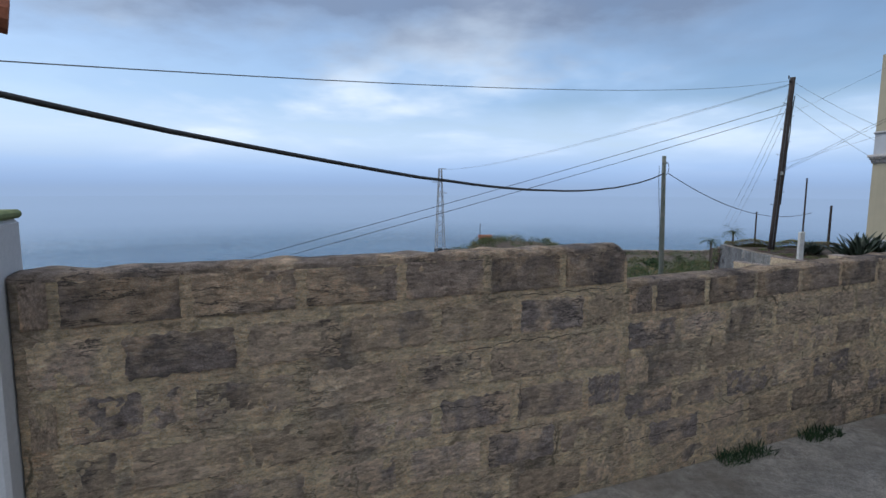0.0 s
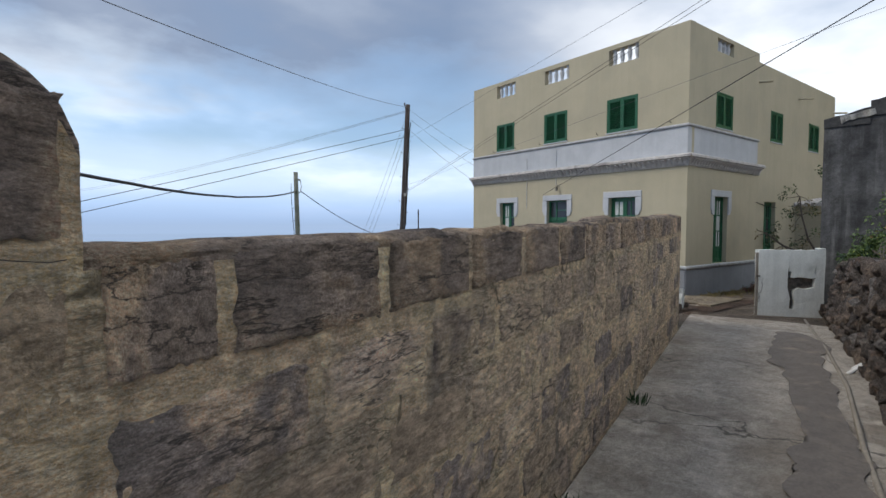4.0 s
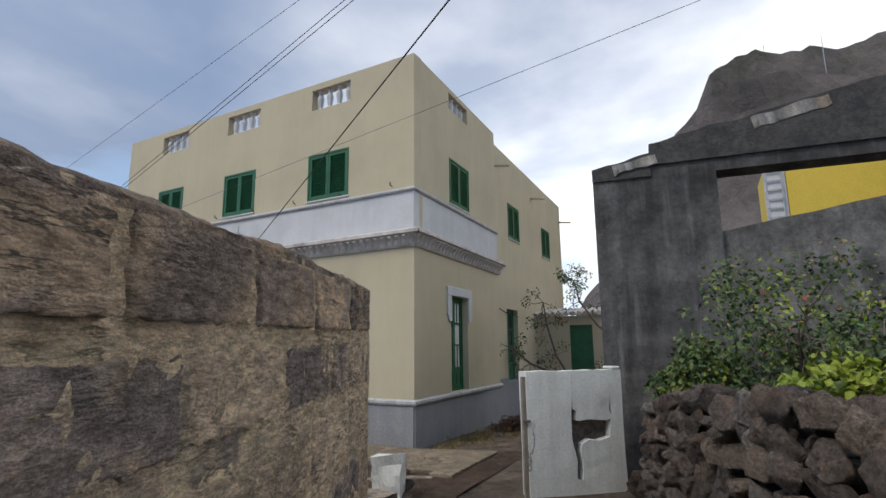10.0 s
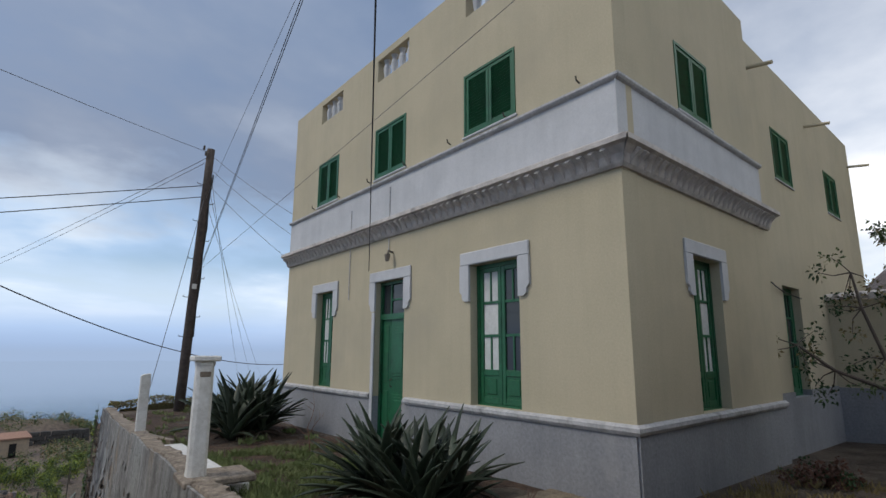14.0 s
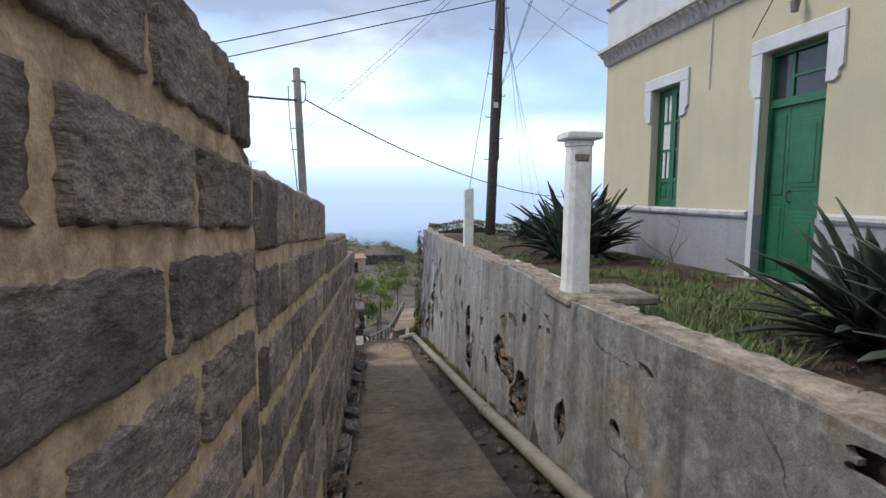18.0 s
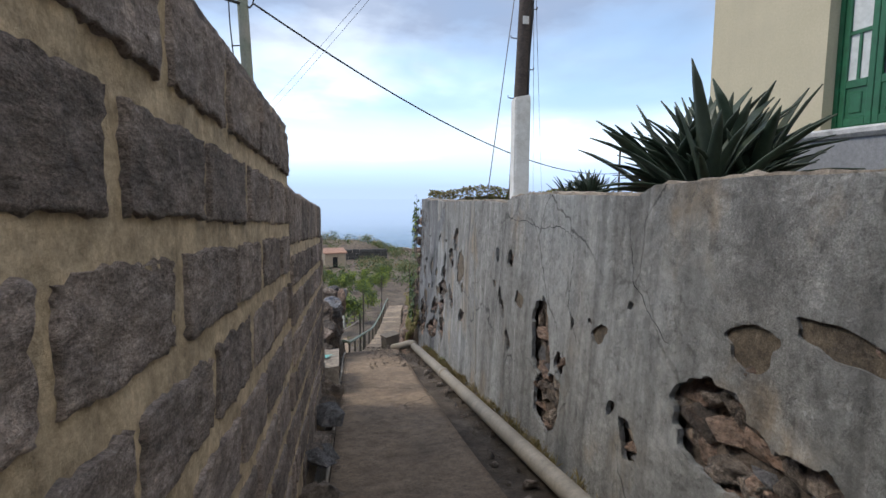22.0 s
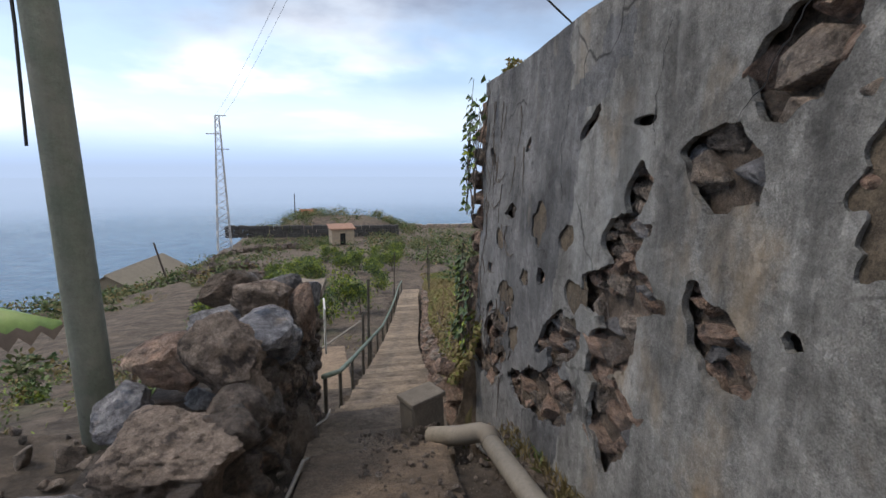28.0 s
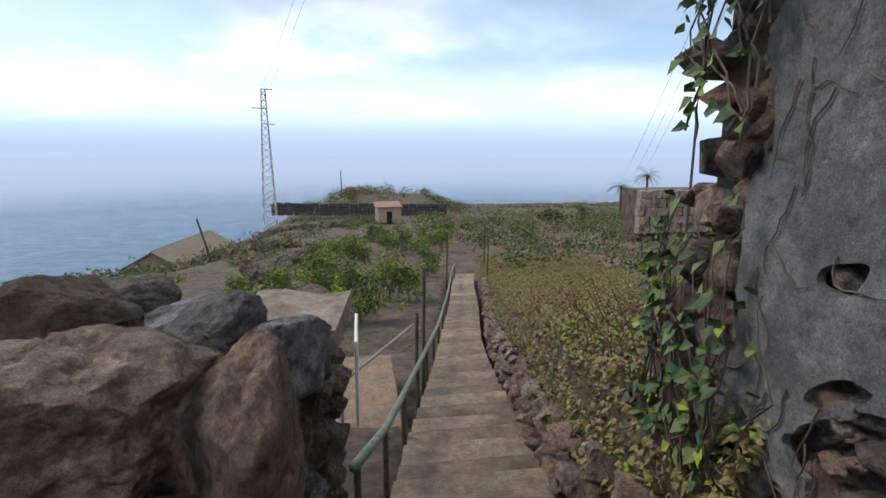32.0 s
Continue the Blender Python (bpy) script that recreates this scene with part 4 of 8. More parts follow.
def profile_run(w, pts, returns=(0, 0)):
    """A moulding of that profile (y, z) along x from 0 to w, mitred out by its own depth at ends flagged in returns."""
    bm = bmesh.new()
    r0 = [bm.verts.new(((y if returns[0] else 0.0), y, z)) for y, z in pts]
    r1 = [bm.verts.new((w - (y if returns[1] else 0.0), y, z)) for y, z in pts]
    n = len(pts)
    for i in range(n):
        j = (i + 1) % n
        bm.faces.new((r0[i], r0[j], r1[j], r1[i]))
    bm.faces.new(r0[::-1])
    bm.faces.new(r1)
    bmesh.ops.recalc_face_normals(bm, faces=bm.faces)
    return bm


HC = Vector((15.333, 9.957))
FL, SL, SL2 = 9.30, 4.50, 12.40
FROOF, BROOF, HFOOT = 6.47, 6.28, -1.7
house = thing("house", "cream two-storey house with green louvred shutters and a white band", "house")
f_dir = Vector((-math.sin(radians(3)), -math.cos(radians(3))))
f_org = HC - f_dir * FL
MF = frame2((f_org.x, f_org.y, 0), math.degrees(math.atan2(f_dir.y, f_dir.x)))
MS = frame2((HC.x, HC.y, 0), 0.8)


def hpart(name, bm, material, m, label="", smooth=False):
    ob = part(name, bm, material, house, label, smooth)
    ob.matrix_world = m
    return ob


X = lambda u: FL - u  # noqa: E731
F_LOW = [(X(7.62), X(6.82), -0.10, 1.84), (X(5.14), X(4.22), -1.05, 1.84), (X(2.54), X(1.58), -0.10, 1.84)]
F_UP = [(X(7.85), X(6.86), 3.83, 4.84), (X(5.32), X(4.27), 3.83, 4.84), (X(2.66), X(1.57), 3.83, 4.84)]
F_BAL = [(X(7.85), X(6.80), 5.86, 6.33), (X(5.32), X(4.22), 5.86, 6.33), (X(2.62), X(1.57), 5.86, 6.33)]
hpart("wall", opening_wall(FL, -0.15, 3.70, 0.30, [h if h[2] > -0.5 else (h[0], h[1], -0.15, h[3]) for h in F_LOW]), M["cream"], MF)
hpart("wall", opening_wall(FL, 3.704, FROOF, 0.26, F_UP + F_BAL), M["cream"], MF)
hpart("plinth", opening_wall(FL, HFOOT, -0.152, 0.33, [(F_LOW[1][0], F_LOW[1][1], -0.95, -0.152)]), M["plinth"], MF @ Matrix.Translation((0, -0.025, 0)), "grey painted plinth")
S_LOW = [(1.58, 2.47, -0.10, 1.84)]
S_UP = [(1.59, 2.66, 3.83, 4.84)]
S_BAL = [(1.60, 2.65, 5.98, 6.36)]
B_LOW = [(5.45 - SL, 6.42 - SL, -0.12, 1.80)]
B_UP = [(5.80 - SL, 6.85 - SL, 3.85, 4.87), (9.45 - SL, 10.55 - SL, 3.85, 4.87)]
MS2 = MS @ Matrix.Translation((SL, 0.10, 0))
hpart("wall", opening_wall(SL - 0.31, -0.15, 3.70, 0.30, [(a - 0.31, b - 0.31, c, d) for a, b, c, d in S_LOW]), M["cream"], MS @ Matrix.Translation((0.31, 0, 0)))
hpart("wall", opening_wall(SL - 0.27, 3.704, FROOF, 0.26, [(a - 0.27, b - 0.27, c, d) for a, b, c, d in S_UP + S_BAL]), M["cream"], MS @ Matrix.Translation((0.27, 0, 0)))
hpart("plinth", opening_wall(SL, HFOOT, -0.152, 0.3, []), M["plinth"], MS @ Matrix.Translation((0, -0.025, 0)), "grey painted plinth")
hpart("wall", opening_wall(SL2 - SL, -0.02, BROOF, 0.28, B_LOW + B_UP), M["cream"], MS2)
hpart("plinth", opening_wall(SL2 - SL, HFOOT, -0.022, 0.3, [(B_LOW[0][0], B_LOW[0][1], -0.12, -0.022)]), M["plinth"], MS2 @ Matrix.Translation((0, -0.02, 0)))
hpart("roof", boxes((0.28, FL - 1.7, 0.28, SL2 - 0.1, 5.45, 5.60)), M["cornice"], MF)
hpart("wall", boxes((0, FL - 1.6, SL2 + 0.1, SL2 + 0.35, HFOOT, BROOF)), M["cream"], MF)
hpart("wall", boxes((0.0, 0.25, 0.34, SL2 + 0.1, HFOOT, BROOF)), M["cream"], MF)

ledge_pts = [(0.0, -0.215), (-0.05, -0.20), (-0.075, -0.165), (-0.075, -0.125), (-0.03, -0.10), (0.0, -0.10)]
hpart("ledge", profile_run(X(5.24), ledge_pts), M["moulding"], MF)
hpart("ledge", profile_run(FL - X(4.12), ledge_pts, (0, 1)), M["moulding"], MF @ Matrix.Translation((X(4.12), 0, 0)))
hpart("ledge", profile_run(SL, ledge_pts, (1, 0)), M["moulding"], MS)
corn_pts = [(0.0, 2.62), (-0.04, 2.62), (-0.07, 2.66), (-0.10, 2.75), (-0.17, 2.82), (-0.23, 2.84), (-0.23, 2.90), (-0.17, 2.935), (0.0, 2.95)]
hpart("cornice", profile_run(FL, corn_pts, (0, 1)), M["cornice"], MF, "weathered grey cornice")
hpart("cornice", profile_run(SL + 0.1, corn_pts, (1, 0)), M["cornice"], MS, "weathered grey cornice")
for mm, w_ in ((MF, FL), (MS, SL)):
    fl_me = mesh_of("flute", tube(bmesh.new(), [(0, -0.05, 2.67), (0, -0.11, 2.755), (0, -0.185, 2.815)], 0.036, 6, 0.042), M["cornice"])
    for i in range(int(w_ / 0.16)):
        piece("flute", fl_me, house, house.matrix_world.inverted() @ mm @ Matrix.Translation(((i + 0.5) * 0.16, 0, 0)))
hpart("band", boxes((0, FL, -0.012, 0, 2.952, 3.665)), M["white"], MF, "white painted band")
hpart("band", boxes((-0.04, SL, -0.012, 0, 2.952, 3.665)), M["white"], MS, "white painted band")
string_pts = [(0.0, 3.667), (-0.05, 3.68), (-0.07, 3.70), (-0.07, 3.73), (0.0, 3.765)]
hpart("string_course", profile_run(FL, string_pts, (0, 1)), M["moulding"], MF)
hpart("string_course", profile_run(SL, string_pts, (1, 0)), M["moulding"], MS)
french_window(house, MF, *F_LOW[0])
french_window(house, MF, *F_LOW[2])
french_window(house, MS, *S_LOW[0], boarded=(True, True))
french_window(house, MS2, *B_LOW[0], white=False, boarded=(False, False))
for h_ in F_UP:
    shutters(house, MF, *h_)
shutters(house, MS, *S_UP[0])
for h_ in B_UP:
    shutters(house, MS2, *h_)
for mm, hs in ((MF, F_BAL), (MS, S_BAL)):
    for (a, b, c, d) in hs:
        for k in range(4):
            xc = a + (b - a) * (k + 0.5) / 4
            bm = bmesh.new()
            rows_ = [(0, 0.07), (0.06, 0.07), (0.10, 0.045), (0.22, 0.062), (0.36, 0.075), (0.44, 0.05), (0.5, 0.05), (0.56, 0.075)]
            hh = (d - c) / 0.56
            tube_pts = [(xc, 0.13, c + z * hh) for z, _ in rows_]
            rings = []
            for (px, py, pz), (_, rr_) in zip(tube_pts, rows_):
                rings.append([bm.verts.new((px + rr_ * math.cos(q * math.pi / 4), py + rr_ * math.sin(q * math.pi / 4), pz)) for q in range(8)])
            for ra, rb in zip(rings, rings[1:]):
                for q in range(8):
                    bm.faces.new((ra[q], ra[(q + 1) % 8], rb[(q + 1) % 8], rb[q]))
            hpart("baluster", bm, M["white"], mm)
# the front door with its narrow second leaf and transom
dx0, dx1, dz0, dz1 = F_LOW[1][0], F_LOW[1][1], -0.95, 1.84
door = thing("door", "", "", MF)
door.parent = house
tz = 1.22
part("frame", boxes((dx0, dx0 + 0.05, 0.1, 0.19, dz0, dz1), (dx1 - 0.05, dx1, 0.1, 0.19, dz0, dz1), (dx0 + 0.05, dx1 - 0.05, 0.1, 0.19, dz1 - 0.05, dz1), (dx0 + 0.05, dx1 - 0.05, 0.1, 0.19, tz - 0.05, tz + 0.05)), M["green"], door)
xm = dx0 + (dx1 - dx0) * 0.34
for a, b in ((dx0 + 0.052, xm), (xm + 0.006, dx1 - 0.052)):
    leaf_ = part("leaf", boxes((a, b, 0.14, 0.18, dz0 + 0.01, tz - 0.052)), M["green"], door)
    for za, zb in ((dz0 + 0.12, -0.05), (0.1, tz - 0.14)):
        if b - a > 0.35:
            bm = bmesh.new()
            for k in range(3):
                e = 0.05 + k * 0.055
                box(bm, a + e, b - e, 0.135 - k * 0.008, 0.15, za + e * 0.9, zb - e * 0.9, 0.006)
            part("raised_panel", bm, M["green"], leaf_)
        else:
            part("raised_panel", boxes((a + 0.05, b - 0.05, 0.128, 0.15, za, zb), bevel=0.008), M["green"], leaf_)
part("handle", tube(bmesh.new(), [(xm + 0.06, 0.135, 0.02), (xm + 0.06, 0.10, 0.03), (xm + 0.06, 0.10, 0.14), (xm + 0.06, 0.135, 0.15)], 0.012), M["raildark"], door, "dark iron door handle")
part("transom_bar", boxes((xm - 0.02, xm + 0.02, 0.13, 0.17, tz + 0.05, dz1 - 0.05), (xm + 0.02, dx1 - 0.05, 0.13, 0.17, tz + 0.28, tz + 0.31)), M["green"], door)
part("transom_pane", boxes((dx0 + 0.05, dx1 - 0.05, 0.15, 0.155, tz + 0.05, dz1 - 0.05)), M["glass"], door, "dark dusty glass")
# near-black sheet painted for the shade behind the door
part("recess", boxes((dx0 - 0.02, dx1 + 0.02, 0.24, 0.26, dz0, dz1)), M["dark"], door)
hood(door, dx0, dx1, dz1)
part("jamb", boxes((dx0 - 0.09, dx0 - 0.002, -0.03, -0.012, dz0, 1.3)), M["white"], door)
hpart("door_step", boxes((dx0 - 0.2, dx1 + 0.2, -0.45, -0.03, -1.4, -0.955), bevel=0.02), M["concrete"], MF)
# lamp bracket over the door and the scars of old wiring
bm = bmesh.new()
tube(bm, [(X(4.6), -0.01, 2.33), (X(4.6), -0.10, 2.34), (X(4.6), -0.12, 2.27)], 0.02)
tube(bm, [(X(4.6), -0.12, 2.28), (X(4.6), -0.12, 2.16)], 0.055, 8, 0.035)
hpart("wall_lamp", bm, M["wood"], MF, "small rusty wall lamp over the door")
for u_, z0_, z1_ in ((4.72, 2.36, 3.55), (6.15, 1.6, 3.4)):
    hpart("conduit", boxes((X(u_) - 0.008, X(u_) + 0.008, -0.026, -0.014, z0_, 2.6)), M["moulding"], MF)
    hpart("conduit", boxes((X(u_) - 0.008, X(u_) + 0.008, -0.03, -0.014, 2.97, z1_)), M["moulding"], MF)
for i in range(7):
    u_ = 0.5 + i * 1.25
    hpart("iron_hook", tube(bmesh.new(), [(X(u_), 0.0, 3.83), (X(u_), -0.06, 3.85), (X(u_), -0.07, 3.90)], 0.012, 5), M["raildark"], MF)
for v_ in (4.62, 8.3, 12.2):
    hpart("spout", tube(bmesh.new(), [(v_, 0.15, 5.62), (v_, -0.38, 5.55)], 0.035, 8), M["cream"], MS, "short rainwater spout")
hpart("downpipe", tube(bmesh.new(), [(4.53, 0.06, 5.6), (4.53, 0.06, 1.3)], 0.02, 6), M["cream"], MS)
hpart("cable", tube(bmesh.new(), [(4.5, -0.02, 1.75), (5.0, 0.05, 1.72), (5.45, 0.07, 1.66), (6.4, 0.07, 1.62)], 0.012, 5), M["cable"], MS)

# the low outbuilding behind
MO = MS @ Matrix.Translation((8.3, 0.1, 0)) @ Matrix.Rotation(radians(-90), 4, "Z")
outb = thing("outbuilding", "low cream outbuilding with a dark green door", "outbuilding")
for nm, bm, mt in (("wall", opening_wall(5.2, -0.05, 1.70, 0.2, [(1.05, 1.75, -0.05, 1.42)]), "cream"),
                   ("plinth", opening_wall(5.2, -1.6, -0.052, 0.22, [(1.05, 1.75, -0.95, -0.052)]), "plinth"),
                   ("door", boxes((1.05, 1.75, 0.1, 0.14, -0.95, 1.42)), "green")):
    o_ = part(nm, bm, M[mt], outb)
    o_.matrix_world = MO
bm = bmesh.new()
for i in range(26):
    tube(bm, [(i * 0.2, -0.18, 1.76), (i * 0.2, 2.6, 2.05)], 0.075, 6)
o_ = part("roof", bm, M["cornice"], outb, "corrugated grey roof sheets")
o_.matrix_world = MO

# ---- lane, path and steps ----
def ribbon(rows, cols_at, zoff, thick=0.0):
    """A sheet over rows of points; cols_at gives (x, y, z) lists."""
    bm = bmesh.new()
    grid = [[bm.verts.new(p) for p in cols_at(r)] for r in rows]
    for a, b in zip(grid, grid[1:]):
        for i in range(len(a) - 1):
            bm.faces.new((a[i], a[i + 1], b[i + 1], b[i]))
    return bm


def lane_cols(s):
    out = []
    for k in range(21):
        c = -0.02 - k * 0.112
        p = WA + WD * s + Vector((-WD.y, WD.x)) * c
        out.append((p.x, p.y, ground_z(p.x, p.y) + 0.03 + 0.008 * nz(p.x, p.y, 4, 2.0)))
    return out


lane_ob = link("pavement", ribbon([A_X0 + 0.15 * i for i in range(int((11.6 - A_X0) / 0.15))], lane_cols, 0), M["concrete"], smooth=True)
tagged(lane_ob, "worn pale concrete lane with cracks and brown stains", "lane", kind="structure")


def patch_cols(s):
    w = lerp([(2.5, 0.34), (4.5, 0.46), (5.5, 0.34), (7.2, 0.42), (9.0, 0.7), (10.2, 0.3)], s)
    out = []
    for k in range(9):
        c = -1.55 - 0.18 * nz(s, 0, 2, 0.6) + w * (k / 8 - 0.5) + 0.09 * nz(s, k // 8, 5, 3.0)
        p = WA + WD * s + Vector((-WD.y, WD.x)) * c
        out.append((p.x, p.y, ground_z(p.x, p.y) + 0.044 + 0.004 * nz(p.x, p.y, 4, 6.0)))
    return out


tagged(link("pavement_patch", ribbon([2.6 + 0.07 * i for i in range(108)], patch_cols, 0), M["asphalt"], smooth=True), "dark worn strip along the concrete lane", "lane patch", kind="structure")


def path_cols(y):
    cx, z = path_x(y), lerp(PATHZ, y)
    hw = lerp([(12, 0.57), (17, 0.50), (23, 0.46)], y) + 0.02 * nz(y, 0, 0, 0.8) + 0.7 * smoothstep(9.2, 7.6, y)
    top = [(cx + hw * (2 * k / 12 - 1), y, z + 0.012 * nz(cx + k, y, 1, 1.3)) for k in range(13)]
    e = 0.012 * nz(y, 3, 0, 5)
    return [(top[0][0] - 0.01 + e, y, z - 0.2)] + top + [(top[-1][0] + 0.01 - e, y, z - 0.2)]


path_ob = link("path", ribbon([7.4 + 0.12 * i for i in range(int((22.66 - 7.4) / 0.12) + 1)], path_cols, 0), M["path"], smooth=True)
tagged(path_ob, "narrow worn concrete ramp running down the alley", "path", kind="structure")

def step_half(y):
    return lerp([(22.6, 0.55), (24, 0.66), (27, 0.66), (29, 0.58), (31, 0.52), (46, 0.45)], y)


stairs = thing("stairs", "long flight of shallow worn concrete steps running downhill", "steps", kind="structure")
y_ = 22.66
while y_ < 46:
    dpt = 0.42 + 0.12 * rnd.random() + max(0, y_ - 35) * 0.02
    cx, z0_, z1_ = path_x(y_), lerp(PATHZ, y_), lerp(PATHZ, y_ + dpt)
    bm = bmesh.new()
    n_ = 6
    zt = (z0_ + z1_) / 2
    front = [bm.verts.new((cx - step_half(y_) * (1 - 2 * i / n_), y_ + 0.02 * nz(i, y_, 0, 2.2), zt + 0.005 + 0.012 * nz(i, y_, 1, 2))) for i in range(n_ + 1)]
    back_ = [bm.verts.new((path_x(y_ + dpt) - step_half(y_) * (1 - 2 * i / n_), y_ + dpt + 0.03 + 0.02 * nz(i, y_ + dpt, 0, 2.2), zt - 0.005 + 0.012 * nz(i, y_, 2, 2))) for i in range(n_ + 1)]
    for i in range(n_):
        bm.faces.new((front[i], front[i + 1], back_[i + 1], back_[i]))
    low = bmesh.ops.extrude_face_region(bm, geom=list(bm.faces))
    bmesh.ops.translate(bm, vec=(0, 0, -0.28), verts=[v for v in low["geom"] if isinstance(v, bmesh.types.BMVert)])
    bmesh.ops.recalc_face_normals(bm, faces=bm.faces)
    part("step", bm, M["steptop"], stairs)
    y_ += dpt


# ---- stones ----
def stone_mesh(name, seed, material, pts=12, squash=0.78, cuts=0, rough=0.010, bevel=0.02):
    """An angular broken stone with blunted edges, about one across."""
    r = random.Random(seed)
    bm = bmesh.new()
    for _ in range(pts):
        v = Vector((r.gauss(0, 1), r.gauss(0, 1), r.gauss(0, 1))).normalized() * r.uniform(0.46, 0.58)
        bm.verts.new((v.x, v.y, v.z * squash))
    got = bmesh.ops.convex_hull(bm, input=bm.verts)
    junk = [g for g in got["geom_interior"] + got["geom_unused"] if isinstance(g, bmesh.types.BMVert)]
    bmesh.ops.delete(bm, geom=list(set(junk)), context="VERTS")
    bmesh.ops.dissolve_limit(bm, angle_limit=radians(16), verts=bm.verts, edges=bm.edges)
    if cuts:
        bmesh.ops.bevel(bm, geom=list(bm.edges), offset=bevel, segments=1, affect="EDGES", clamp_overlap=True)
        bmesh.ops.triangulate(bm, faces=bm.faces)
        bmesh.ops.subdivide_edges(bm, edges=[e for e in bm.edges if e.calc_length() > 0.1], cuts=cuts, use_grid_fill=True)
        bmesh.ops.triangulate(bm, faces=bm.faces)
        for v in bm.verts:
            v.co += noise.noise_vector(v.co * 4 + Vector((seed, 0, 0))) * rough * 1.6 + noise.noise_vector(v.co * 11 + Vector((seed, 9, 0))) * rough
    bmesh.ops.recalc_face_normals(bm, faces=bm.faces)
    return mesh_of(name, bm, material)


def boulder_mesh(name, seed, material, rough):
    """A large angular rock with chipped faces and a pitted skin, about one across."""
    r = random.Random(seed)
    cuts = []
    for _ in range(18):
        d = Vector((r.gauss(0, 1), r.gauss(0, 1), r.gauss(0, 1))).normalized()
        cuts.append((d, r.uniform(0.34, 0.48)))
    bm = bmesh.new()
    bmesh.ops.create_icosphere(bm, subdivisions=5, radius=1.0)
    off = Vector((seed * 1.7, seed * 0.3, 0))
    for v in bm.verts:
        d = v.co.normalized()
        reach = min(min(h / max(1e-3, d.dot(n)) for n, h in cuts if d.dot(n) > 0.05), 0.60)
        p = d * reach
        scoop = noise.voronoi(p * 3.4 + off)[0][0] * 1.5 - 0.7 + 0.5 * (noise.voronoi(p * 8 + off)[0][0] * 1.5 - 0.7)
        chip = noise.noise(p * 9 + off) * 0.5 + noise.noise(p * 24 + off) * 0.35
        pit = max(0.0, noise.noise(p * 17 + off * 2) - 0.22)
        v.co = p + d * (0.055 * scoop + rough * chip - rough * 1.5 * pit)
    return mesh_of(name, bm, material)


STONES = [stone_mesh("stone", 100 + i, M[("rock", "rock", "rockred", "rock", "rockblue", "rock")[i % 6]]) for i in range(18)]
FINE = [stone_mesh("stone", 300 + i, M[("rock", "rockred", "rockblue", "rockdark", "rockred", "rockblue")[i % 6]], 13, cuts=2) for i in range(12)]
WARM = [stone_mesh("stone", 540 + i, M[("rockred", "rock", "rockred", "rockred", "rock", "rockred")[i % 6]], 13, cuts=2) for i in range(12)]
WALLROCK = [stone_mesh("stone", 560 + i, M[("rockred", "rockdark", "rockred", "rock", "rockred", "rockblue", "rock")[i % 7]], 13, 0.85, 2) for i in range(14)]
DARK = [stone_mesh("stone", 500 + i, M[("rockdark", "rockbrown", "rockdark", "rockdark", "rockbrown", "rockdark", "rockgrey")[i % 7]], 14, 0.88, 2, 0.012) for i in range(14)]


def stone(parent, x, y, z, size, r, meshes=STONES, name="stone", squash=(0.7, 1.0), m=None):
    mm = Matrix.Translation((x, y, z)) @ Euler((r.uniform(-0.5, 0.5), r.uniform(-0.5, 0.5), r.uniform(0, 6.28))).to_matrix().to_4x4() @ Matrix.Diagonal((size * r.uniform(0.85, 1.2), size * r.uniform(0.8, 1.1), size * r.uniform(*squash), 1))
    return piece(name, r.choice(meshes), parent, mm if m is None else m)


dry_wall = thing("dry_stone_wall", "dry stone wall of dark brown volcanic rocks along the lane", "stone wall", kind="structure")
r_ = random.Random(21)
SDIR = Vector((0.9333, 0.3593))
SBACK = Vector((0.3593, -0.9333))


def dry_top(c):
    return lerp([(-6, 0.62), (2, 0.56), (3.2, 0.45), (4.4, 0.34), (5.2, 0.2)], c) + 0.10 * nz(c, 0, 0, 0.9)


for row in range(7):
    x_ = -5.9 + 0.17 * (row % 2)
    while x_ < 4.95:
        size = r_.uniform(0.17, 0.30) * (1.2 if row == 6 else 1.0)
        c = x_ + size * 0.5
        step_ = (dry_top(c) - LANE) / 7
        p = STONE0 + SDIR * c + SBACK * (0.20 + row * 0.032 + r_.uniform(-0.05, 0.04))
        stone(dry_wall, p.x, p.y, LANE + (row + 0.48) * step_ + r_.uniform(-0.035, 0.035), 1, r_, DARK, m=Matrix.Translation((p.x, p.y, LANE + (row + 0.48) * step_ + r_.uniform(-0.03, 0.03))) @ Euler((r_.uniform(-0.6, 0.6), r_.uniform(-0.6, 0.6), math.atan2(SDIR.y, SDIR.x) + r_.uniform(-0.5, 0.5))).to_matrix().to_4x4() @ Matrix.Diagonal((size * 1.08, size * 1.0, min(size, step_ * 1.4) * r_.uniform(1.05, 1.35), 1)))
        x_ += size * 0.93
for c_ in range(44):
    c = -5.9 + c_ * 0.24
    for k in range(2):
        p = STONE0 + SDIR * (c + r_.uniform(-0.12, 0.12)) + SBACK * (0.50 + 0.34 * k + r_.uniform(-0.08, 0.08))
        if c < 4.6:
            stone(dry_wall, p.x, p.y, dry_top(c) - 0.08 - 0.08 * k + r_.uniform(-0.05, 0.06), r_.uniform(0.22, 0.38), r_, DARK)
# near-black boxes added behind the stones, painting the shade in the gaps
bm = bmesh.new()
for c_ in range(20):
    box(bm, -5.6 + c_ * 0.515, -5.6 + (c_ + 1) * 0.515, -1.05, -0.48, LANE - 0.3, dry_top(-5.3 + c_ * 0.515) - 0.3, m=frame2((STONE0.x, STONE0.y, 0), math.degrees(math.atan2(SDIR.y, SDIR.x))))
part("core", bm, M["dark"], dry_wall, "near-black core painted for the shade between the stones")

